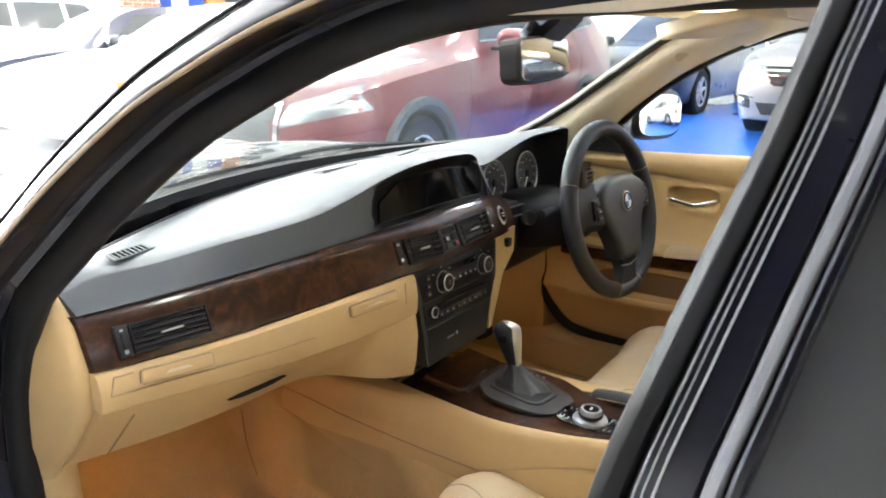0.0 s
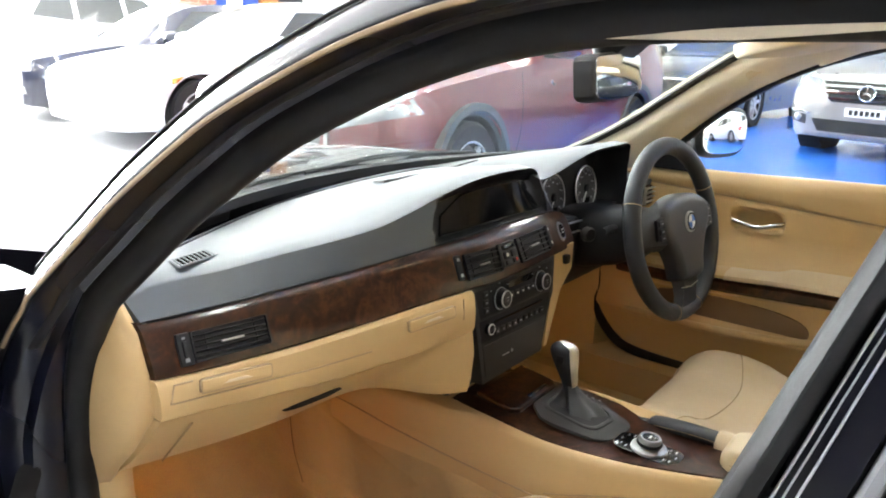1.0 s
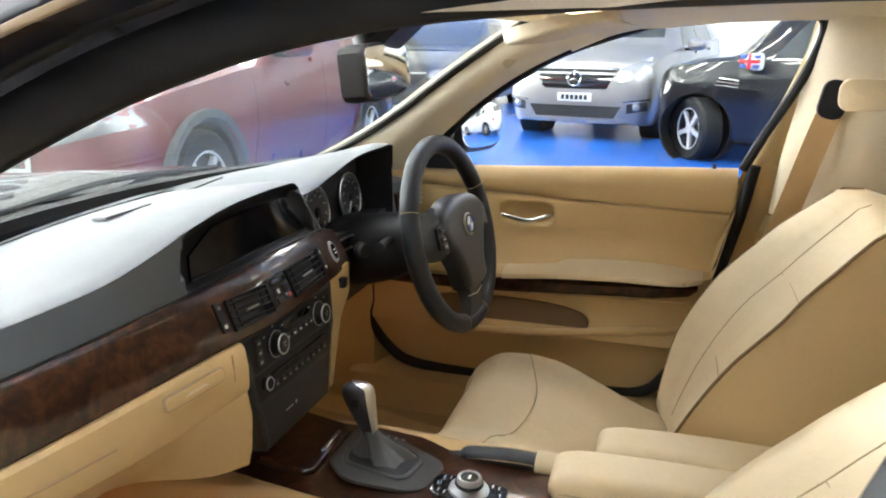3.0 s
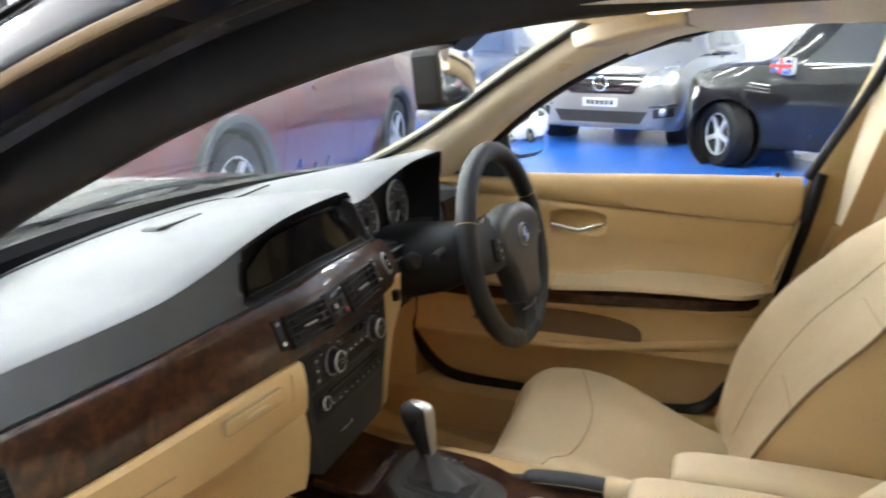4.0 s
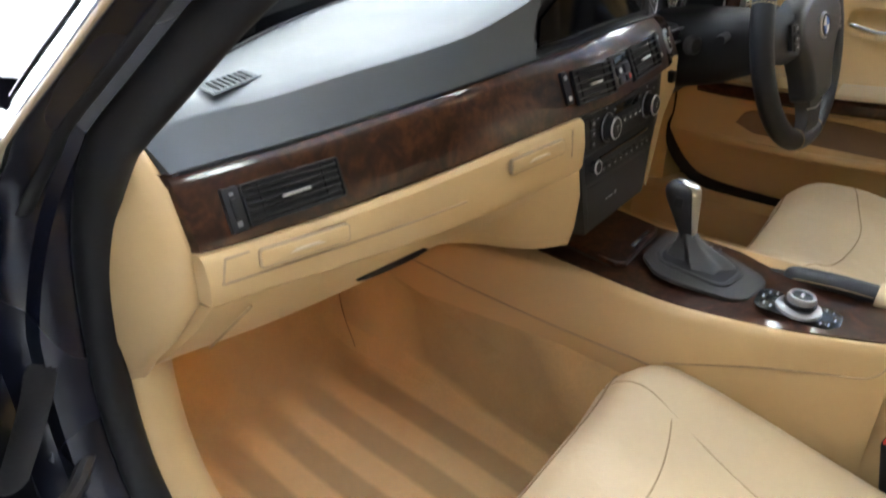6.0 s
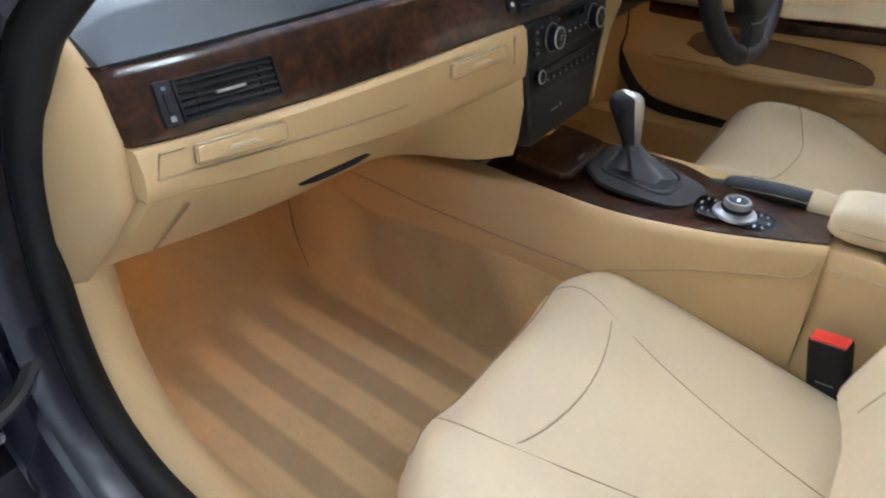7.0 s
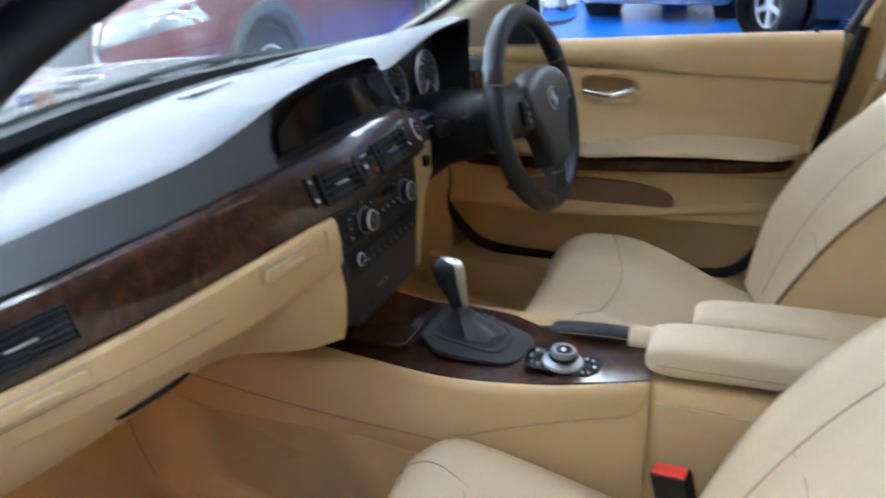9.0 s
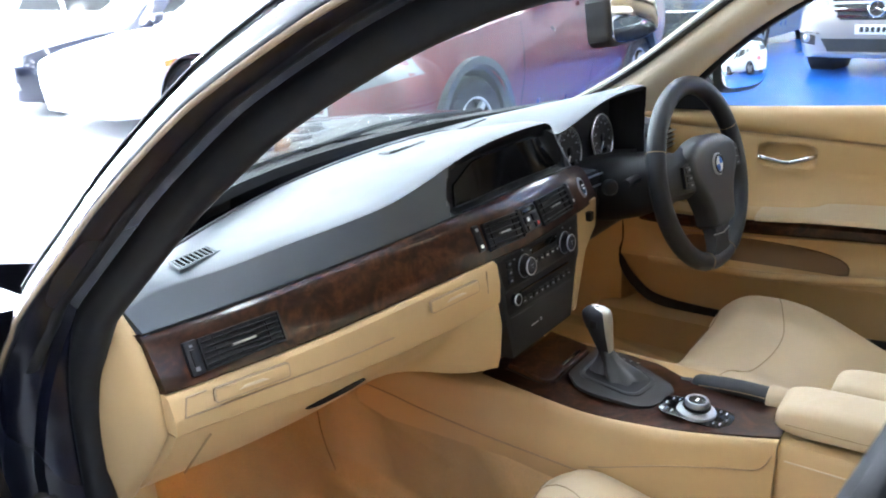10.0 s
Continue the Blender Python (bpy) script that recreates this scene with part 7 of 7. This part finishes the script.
SUV = [(0.0, 0.30, 0.50, 0.55, 0.52, 0.50, 0.70, 0.40, 0.74), (0.10, 0.24, 0.72, 0.78, 0.55, 0.74, 0.83, 0.60, 0.88), (0.35, 0.22, 0.84, 0.89, 0.58, 0.85, 0.92, 0.70, 0.98), (0.90, 0.22, 0.87, 0.925, 0.62, 0.88, 0.99, 0.74, 1.06), (1.30, 0.22, 0.88, 0.93, 0.64, 0.89, 1.03, 0.72, 1.12), (1.75, 0.22, 0.88, 0.93, 0.64, 0.89, 1.06, 0.64, 1.42), (2.15, 0.22, 0.88, 0.93, 0.64, 0.89, 1.08, 0.61, 1.63), (2.7, 0.22, 0.88, 0.93, 0.64, 0.89, 1.10, 0.61, 1.68), (3.4, 0.22, 0.88, 0.93, 0.66, 0.89, 1.13, 0.60, 1.66), (4.0, 0.24, 0.87, 0.92, 0.68, 0.88, 1.16, 0.58, 1.60), (4.35, 0.28, 0.84, 0.89, 0.70, 0.84, 1.14, 0.52, 1.40), (4.55, 0.34, 0.78, 0.83, 0.72, 0.78, 1.02, 0.50, 1.08), (4.63, 0.42, 0.68, 0.72, 0.70, 0.68, 0.90, 0.45, 0.94)]
red_face = [("headlamp", LAMP_GLASS, [(0.86, 0.80), (0.44, 0.70), (0.47, 0.82), (0.80, 0.93)], 0.006), ("headlamp", LAMP_GLASS, [(-0.44, 0.70), (-0.86, 0.80), (-0.80, 0.93), (-0.47, 0.82)], 0.006), ("grille", MESH_BLACK, [(0.36, 0.62), (-0.36, 0.62), (-0.40, 0.82), (0.40, 0.82)], 0.004), ("grille_bar", CHROME, [(0.42, 0.60), (-0.42, 0.60), (-0.41, 0.62), (0.41, 0.62)], 0.015), ("grille_bar", CHROME, [(0.43, 0.815), (-0.43, 0.815), (-0.43, 0.835), (0.43, 0.835)], 0.015), ("grille_bar", CHROME, [(0.43, 0.60), (0.40, 0.60), (0.41, 0.83), (0.44, 0.83)], 0.015), ("grille_bar", CHROME, [(-0.40, 0.60), (-0.43, 0.60), (-0.44, 0.83), (-0.41, 0.83)], 0.015), ("lower_intake", MESH_BLACK, [(0.62, 0.36), (-0.62, 0.36), (-0.66, 0.48), (0.66, 0.48)], 0.004), ("number_plate", PLATE_WHITE, [(0.19, 0.50), (-0.19, 0.50), (-0.19, 0.60), (0.19, 0.60)], 0.02)]
suv_glass = {"side": [[(1.62, 1.09), (2.42, 1.12), (2.42, 1.54), (2.08, 1.52)], [(2.50, 1.12), (3.25, 1.15), (3.22, 1.54), (2.50, 1.55)], [(3.33, 1.16), (3.95, 1.22), (3.72, 1.50), (3.30, 1.53)]], "chrome": True, "front": [(0.70, 1.17), (-0.70, 1.17), (-0.58, 1.58), (0.58, 1.58)], "rear": [(-0.60, 1.18), (0.60, 1.18), (0.52, 1.50), (-0.52, 1.50)], "line": [(1.30, 1.35, 0.35, 1.02), (2.46, 2.46, 0.35, 1.10), (3.30, 3.55, 0.60, 1.12)], "handle": [(2.22, 0.98), (3.10, 1.01)]}
SUV_LOW = [(y, zb, ws, ww, zw - 0.03, wh, zh - 0.06, wt, zt - 0.06) for y, zb, ws, ww, zw, wh, zh, wt, zt in SUV]
red_nose = [(n, mt, [(x, z - 0.06) for x, z in q], pr) for n, mt, q, pr in red_face]
top, body = parked("red_crossover", "deep red crossover with clear headlamps and grey wheel arches", "car", RED, pose(1.83, 2.78, 0.0, 0, 0, -86), SUV_LOW, (0.74, 3.60), 0.335, 0.80, suv_glass, red_nose, 5, ALLOY, True)
door_mirrors(top, 0.92, 1.72, 1.10, RED)
for s in (-1, 1):
    for k in range(3):
        part("lamp_unit", moved(lathe([(0.042 - 0.005 * k, 0.0), (0.04 - 0.005 * k, 0.02), (0.026, 0.028), (0.001, 0.03)], 18), frame_at((s * (0.52 + 0.11 * k), 0.13 + 0.085 * k, 0.73 + 0.03 * k), (1, 0, 0), (0.2 * s, -1, 0.15))), CHROME, top)

# silver-grey people carrier with a three-bar chrome grille
PEWTER = shade("pewter_metallic_paint", (0.30, 0.285, 0.28), 0.3, 0.6, vary=0.06, coat=1.0, coat_rough=0.04)
MPV = [(0.0, 0.24, 0.55, 0.60, 0.44, 0.54, 0.66, 0.46, 0.70), (0.08, 0.20, 0.74, 0.80, 0.48, 0.72, 0.78, 0.60, 0.83), (0.30, 0.18, 0.82, 0.865, 0.52, 0.82, 0.88, 0.68, 0.93), (0.75, 0.18, 0.84, 0.885, 0.58, 0.85, 0.96, 0.72, 1.03), (1.05, 0.18, 0.85, 0.89, 0.60, 0.86, 1.00, 0.71, 1.10), (1.50, 0.18, 0.85, 0.89, 0.60, 0.86, 1.02, 0.64, 1.38), (1.95, 0.18, 0.85, 0.89, 0.60, 0.86, 1.04, 0.60, 1.57), (2.6, 0.18, 0.85, 0.89, 0.60, 0.86, 1.06, 0.60, 1.61), (3.4, 0.20, 0.85, 0.89, 0.62, 0.86, 1.09, 0.58, 1.57), (3.95, 0.24, 0.82, 0.87, 0.64, 0.83, 1.10, 0.52, 1.44), (4.20, 0.30, 0.76, 0.80, 0.66, 0.76, 0.98, 0.5, 1.05), (4.27, 0.36, 0.66, 0.70, 0.64, 0.66, 0.86, 0.45, 0.92)]
mpv_face = [("headlamp", LAMP_GLASS, [(0.83, 0.72), (0.50, 0.64), (0.50, 0.80), (0.76, 0.93)], 0.006), ("headlamp", LAMP_GLASS, [(-0.50, 0.64), (-0.83, 0.72), (-0.76, 0.93), (-0.50, 0.80)], 0.006), ("grille", DARK_GREY, [(0.36, 0.585), (-0.36, 0.585), (-0.47, 0.79), (0.47, 0.79)], 0.004), ("number_plate", PLATE_WHITE, [(0.20, 0.445), (-0.20, 0.445), (-0.20, 0.54), (0.20, 0.54)], 0.02), ("lower_intake", MESH_BLACK, [(0.46, 0.27), (-0.46, 0.27), (-0.54, 0.40), (0.54, 0.40)], 0.004), ("fog_surround", DARK_GREY, [(0.80, 0.36), (0.60, 0.33), (0.60, 0.43), (0.80, 0.46)], 0.004), ("fog_surround", DARK_GREY, [(-0.60, 0.33), (-0.80, 0.36), (-0.80, 0.46), (-0.60, 0.43)], 0.004), ("bumper_trim", PEWTER, [(0.60, 0.235), (-0.60, 0.235), (-0.60, 0.265), (0.60, 0.265)], 0.03)]
for k in range(3):
    w = 0.38 + 0.035 * k
    z = 0.610 + 0.062 * k
    mpv_face.append(("grille_bar", CHROME, [(w, z), (-w, z), (-w - 0.014, z + 0.026), (w + 0.014, z + 0.026)], 0.022))
mpv_face.append(("grille_frame", CHROME, [(0.48, 0.79), (-0.48, 0.79), (-0.49, 0.805), (0.49, 0.805)], 0.016))
for s in (-1, 1):
    q = [(s * 0.82, 0.475), (s * 0.56, 0.445), (s * 0.56, 0.462), (s * 0.82, 0.495)]
    mpv_face.append(("bumper_chrome", CHROME, q if s > 0 else q[::-1], 0.014))
mpv_glass = {"side": [[(1.45, 1.04), (2.22, 1.07), (2.22, 1.47), (1.92, 1.46)], [(2.30, 1.07), (3.05, 1.10), (3.02, 1.47), (2.30, 1.48)], [(3.12, 1.11), (3.75, 1.15), (3.55, 1.43), (3.10, 1.46)]], "chrome": True, "front": [(0.68, 1.14), (-0.68, 1.14), (-0.57, 1.53), (0.57, 1.53)], "rear": [(-0.6, 1.12), (0.6, 1.12), (0.5, 1.42), (-0.5, 1.42)], "line": [(1.15, 1.2, 0.3, 0.98), (2.26, 2.26, 0.3, 1.05)], "handle": [(2.02, 0.94), (2.88, 0.97)]}
top, body = parked("people_carrier", "pewter people carrier with chrome three-bar grille, standing on blue floor", "car", PEWTER, pose(7.93, 0.66, 0, 0, 0, -102), MPV, (0.80, 3.58), 0.315, 0.775, mpv_glass, mpv_face, 7)
door_mirrors(top, 0.90, 1.48, 1.06, PEWTER)
hit, place, normal, _ = body.ray_cast(Vector((0, -2, 0.695)), Vector((0, 1, 0)))
em = frame_at(place + Vector((0, -0.036, 0)), (1, 0, 0), (0, -1, 0.1))
emblem = part("round_emblem", moved(torus(0.078, 0.010, 36, 8), em), CHROME, top, "chrome ring emblem on the grille")
part("emblem_ground", moved(lathe([(0.074, -0.02), (0.074, -0.004), (0.001, -0.004)], 28), em), MESH_BLACK, emblem)
for a in (90, 210, 330):
    part("emblem_arm", moved(plate([(0.0, -0.013), (0.074, -0.003), (0.074, 0.003), (0.0, 0.013)], 0.012, 0.003), em @ Matrix.Rotation(radians(a), 4, "Z")), CHROME, emblem)
hit, place, normal, _ = body.ray_cast(Vector((0, -2, 0.49)), Vector((0, 1, 0)))
for k in range(6):
    part("plate_mark", rbox((-0.135 + 0.054 * k, place.y - 0.022, 0.492), (0.036, 0.004, 0.052), 0.0), MESH_BLACK, top)
for s in (-1, 1):
    hit, place, normal, _ = body.ray_cast(Vector((s * 0.70, -2, 0.40)), Vector((0, 1, 0)))
    part("fog_lamp", moved(lathe([(0.042, -0.02), (0.042, 0.012), (0.03, 0.02), (0.001, 0.02)], 20), frame_at(place, (1, 0, 0), (0.15 * s, -1, 0))), LAMP_GLASS, top)

# black hatchback with flag-painted mirror cap
GLOSSY = shade("piano_black_car_paint", (0.006, 0.006, 0.008), 0.3, 0.0, vary=0.05, spec=0.1, coat=1.0, coat_rough=0.02)
HATCH = [(0, 0.26, 0.46, 0.52, 0.46, 0.48, 0.62, 0.4, 0.68), (0.0544, 0.22, 0.68, 0.73, 0.5, 0.66, 0.78, 0.52, 0.84), (0.204, 0.2, 0.78, 0.82, 0.54, 0.76, 0.87, 0.6, 0.93), (0.51, 0.2, 0.8, 0.84, 0.58, 0.79, 0.92, 0.66, 0.98), (0.782, 0.2, 0.8, 0.84, 0.58, 0.8, 0.94, 0.68, 1.02), (1.02, 0.2, 0.8, 0.84, 0.58, 0.8, 0.95, 0.62, 1.25), (1.27, 0.2, 0.8, 0.84, 0.58, 0.8, 0.96, 0.6, 1.38), (1.92, 0.2, 0.8, 0.84, 0.58, 0.8, 0.98, 0.6, 1.41), (2.72, 0.22, 0.8, 0.84, 0.6, 0.8, 1, 0.58, 1.38), (3.07, 0.26, 0.78, 0.82, 0.62, 0.77, 0.99, 0.55, 1.2), (3.22, 0.34, 0.68, 0.72, 0.62, 0.68, 0.86, 0.5, 0.92)]
hatch_face = [("headlamp", LAMP_GLASS, [(0.70, 0.66), (0.42, 0.64), (0.44, 0.86), (0.66, 0.88)], 0.008), ("headlamp", LAMP_GLASS, [(-0.42, 0.64), (-0.70, 0.66), (-0.66, 0.88), (-0.44, 0.86)], 0.008), ("grille", MESH_BLACK, [(0.34, 0.58), (-0.34, 0.58), (-0.36, 0.74), (0.36, 0.74)], 0.004), ("grille_bar", CHROME, [(0.36, 0.735), (-0.36, 0.735), (-0.36, 0.755), (0.36, 0.755)], 0.012), ("lower_intake", MESH_BLACK, [(0.5, 0.30), (-0.5, 0.30), (-0.5, 0.42), (0.5, 0.42)], 0.004)]
hatch_glass = {"side": [[(1.10, 0.96), (2.07, 0.98), (2.07, 1.30), (1.36, 1.30)], [(2.14, 0.98), (2.77, 1.0), (2.72, 1.29), (2.14, 1.30)]], "chrome": True, "front": [(0.66, 1.04), (-0.66, 1.04), (-0.57, 1.34), (0.57, 1.34)], "rear": [(-0.55, 1.02), (0.55, 1.02), (0.5, 1.30), (-0.5, 1.30)], "line": [(0.85, 0.92, 0.3, 0.93), (2.12, 2.12, 0.3, 0.96)], "handle": [(1.87, 0.86)]}
top, body = parked("hatchback", "gloss black hatchback with chrome wheels and flag mirror caps", "car", GLOSSY, pose(7.72, -0.488, 0, 0, 0, -200), HATCH, (0.46, 2.62), 0.30, 0.73, hatch_glass, hatch_face, 5, ALLOY, steer=-40)
for s in (-1, 1):
    for k in range(3):
        part("side_vent", lay_on(body, [(0.62 + 0.02 * k, 0.72 + 0.03 * k), (0.84, 0.70 + 0.03 * k), (0.84, 0.712 + 0.03 * k), (0.62 + 0.02 * k, 0.732 + 0.03 * k)], "x", 0.008, 4, 1, sign=s), CHROME, top)
FLAG_BLUE, FLAG_RED = shade("flag_blue", (0.03, 0.07, 0.30), 0.3), shade("flag_red", (0.65, 0.02, 0.03), 0.3)
door_mirrors(top, 0.82, 0.99, 0.94, MARK)
for s in (-1, 1):
    fm = frame_at((s * 0.965, 0.98, 0.94), (0.25 * s, 1 * s, 0), (1.0 * s, -0.25, 0.1))
    for geo, mat_ in ((rbox((0, 0, 0.055), (0.20, 0.030, 0.012), 0.004), FLAG_RED), (rbox((0, 0, 0.055), (0.030, 0.13, 0.012), 0.004), FLAG_RED), (rbox((0.062, 0.042, 0.045), (0.06, 0.03, 0.012), 0.004), FLAG_BLUE), (rbox((-0.062, 0.042, 0.045), (0.06, 0.03, 0.012), 0.004), FLAG_BLUE), (rbox((0.062, -0.042, 0.045), (0.06, 0.03, 0.012), 0.004), FLAG_BLUE), (rbox((-0.062, -0.042, 0.045), (0.06, 0.03, 0.012), 0.004), FLAG_BLUE)):
        part("flag_band", moved(geo, fm), mat_, top)

# saloons and coupe in the further rows
SALOON = [(0.0, 0.26, 0.52, 0.58, 0.44, 0.52, 0.60, 0.44, 0.64), (0.08, 0.20, 0.74, 0.80, 0.48, 0.72, 0.68, 0.58, 0.74), (0.35, 0.18, 0.83, 0.88, 0.52, 0.82, 0.76, 0.66, 0.82), (0.95, 0.18, 0.85, 0.90, 0.56, 0.85, 0.86, 0.72, 0.93), (1.40, 0.18, 0.86, 0.90, 0.58, 0.86, 0.90, 0.72, 0.98), (1.90, 0.18, 0.86, 0.90, 0.58, 0.86, 0.92, 0.62, 1.28), (2.30, 0.18, 0.86, 0.90, 0.58, 0.86, 0.94, 0.58, 1.42), (2.9, 0.18, 0.86, 0.90, 0.58, 0.86, 0.95, 0.58, 1.43), (3.5, 0.18, 0.86, 0.90, 0.60, 0.86, 0.97, 0.60, 1.24), (3.95, 0.20, 0.85, 0.89, 0.62, 0.84, 0.98, 0.66, 1.05), (4.40, 0.26, 0.80, 0.85, 0.64, 0.80, 0.95, 0.64, 1.02), (4.58, 0.36, 0.68, 0.72, 0.62, 0.68, 0.84, 0.5, 0.90)]
saloon_face = [("headlamp", LAMP_GLASS, [(0.82, 0.60), (0.46, 0.56), (0.46, 0.67), (0.76, 0.74)], 0.006), ("headlamp", LAMP_GLASS, [(-0.46, 0.56), (-0.82, 0.60), (-0.76, 0.74), (-0.46, 0.67)], 0.006), ("grille", MESH_BLACK, [(0.34, 0.50), (-0.34, 0.50), (-0.38, 0.64), (0.38, 0.64)], 0.004), ("grille_bar", CHROME, [(0.40, 0.64), (-0.40, 0.64), (-0.40, 0.66), (0.40, 0.66)], 0.012), ("lower_intake", MESH_BLACK, [(0.55, 0.26), (-0.55, 0.26), (-0.58, 0.38), (0.58, 0.38)], 0.004), ("fog_lamp", LAMP_GLASS, [(0.76, 0.34), (0.62, 0.33), (0.62, 0.41), (0.76, 0.42)], 0.006), ("fog_lamp", LAMP_GLASS, [(-0.62, 0.33), (-0.76, 0.34), (-0.76, 0.42), (-0.62, 0.41)], 0.006)]
saloon_glass = {"side": [[(1.75, 0.96), (2.55, 0.98), (2.55, 1.33), (2.2, 1.32)], [(2.63, 0.98), (3.45, 1.0), (3.15, 1.31), (2.63, 1.33)]], "chrome": True, "front": [(0.70, 1.01), (-0.70, 1.01), (-0.57, 1.36), (0.57, 1.36)], "rear": [(-0.6, 1.08), (0.6, 1.08), (0.55, 1.30), (-0.55, 1.30)], "line": [(1.45, 1.5, 0.3, 0.9), (2.59, 2.59, 0.3, 0.96)], "handle": [(2.38, 0.84), (3.25, 0.86)]}
GRAPHITE = shade("graphite_metallic_paint", (0.05, 0.055, 0.065), 0.3, 0.5, coat=1.0)
NAVY = shade("navy_car_paint", (0.004, 0.007, 0.025), 0.3, 0.2, coat=1.0)
PEARL = shade("pearl_white_paint", (0.74, 0.75, 0.77), 0.3, 0.1, coat=1.0)
SILVER = shade("silver_metallic_paint", (0.60, 0.63, 0.68), 0.3, 0.5, coat=1.0)
top, body = parked("dark_saloon", "graphite saloon parked on the blue bay", "car", GRAPHITE, pose(9.45, 3.33, 0, 0, 0, -93), SALOON, (0.92, 3.68), 0.32, 0.78, saloon_glass, saloon_face, 7)
door_mirrors(top, 0.89, 1.72, 1.0, GRAPHITE)
top, body = parked("silver_coupe", "pale silver coupe with amber repeaters on white floor", "car", SILVER, pose(2.75, 6.75, 0, 0, 0, -98), SALOON, (0.92, 3.68), 0.33, 0.78, saloon_glass, saloon_face, 6)
door_mirrors(top, 0.89, 1.72, 1.0, SILVER)
ORANGE = shade("amber_lens", (0.8, 0.25, 0.04), 0.2, coat=1.0)
for s in (-1, 1):
    part("indicator", lay_on(body, [(0.62, 0.62), (0.80, 0.66), (0.80, 0.70), (0.62, 0.67)], "x", 0.006, 4, 2, sign=s), ORANGE, top)
top, body = parked("navy_saloon", "navy saloon with chrome grille on white floor", "car", NAVY, pose(3.25, 9.3, 0, 0, 0, -100), SALOON, (0.92, 3.68), 0.32, 0.78, saloon_glass, saloon_face, 7)
door_mirrors(top, 0.89, 1.72, 1.0, NAVY)
top, body = parked("white_wagon", "white wagon parked tail out near the doorway", "car", PEARL, pose(8.9, 12.1, 0, 0, 0, 84), SUV, (0.88, 3.65), 0.35, 0.80, suv_glass, red_face, 5)
door_mirrors(top, 0.92, 1.72, 1.10, PEARL)
# a row behind, seen in the mirrors
for k, (px, py, turn, mat_, nm) in enumerate(((7.5, -5.2, -88, PEARL, "white_crossover"), (7.3, -8.0, -90, SILVER, "silver_crossover"), (2.6, -8.5, -20, PEARL, "white_crossover"))):
    top, body = parked(nm, "pale crossover parked on the blue bay", "car", mat_, pose(px, py, 0, 0, 0, turn), SUV, (0.88, 3.65), 0.35, 0.80, suv_glass, red_face, 5)

# unseen dark crossover added on the near side: blocks side light, mirrored in the black paint
top, body = parked("unseen_crossover", "unseen navy crossover, added to cut light on the sedan's open side", "car", NAVY, pose(-3.0, 1.9, 0, 0, 0, 180), SUV, (0.88, 3.65), 0.35, 0.80, suv_glass, red_face, 5)
door_mirrors(top, 0.92, 1.72, 1.10, NAVY)
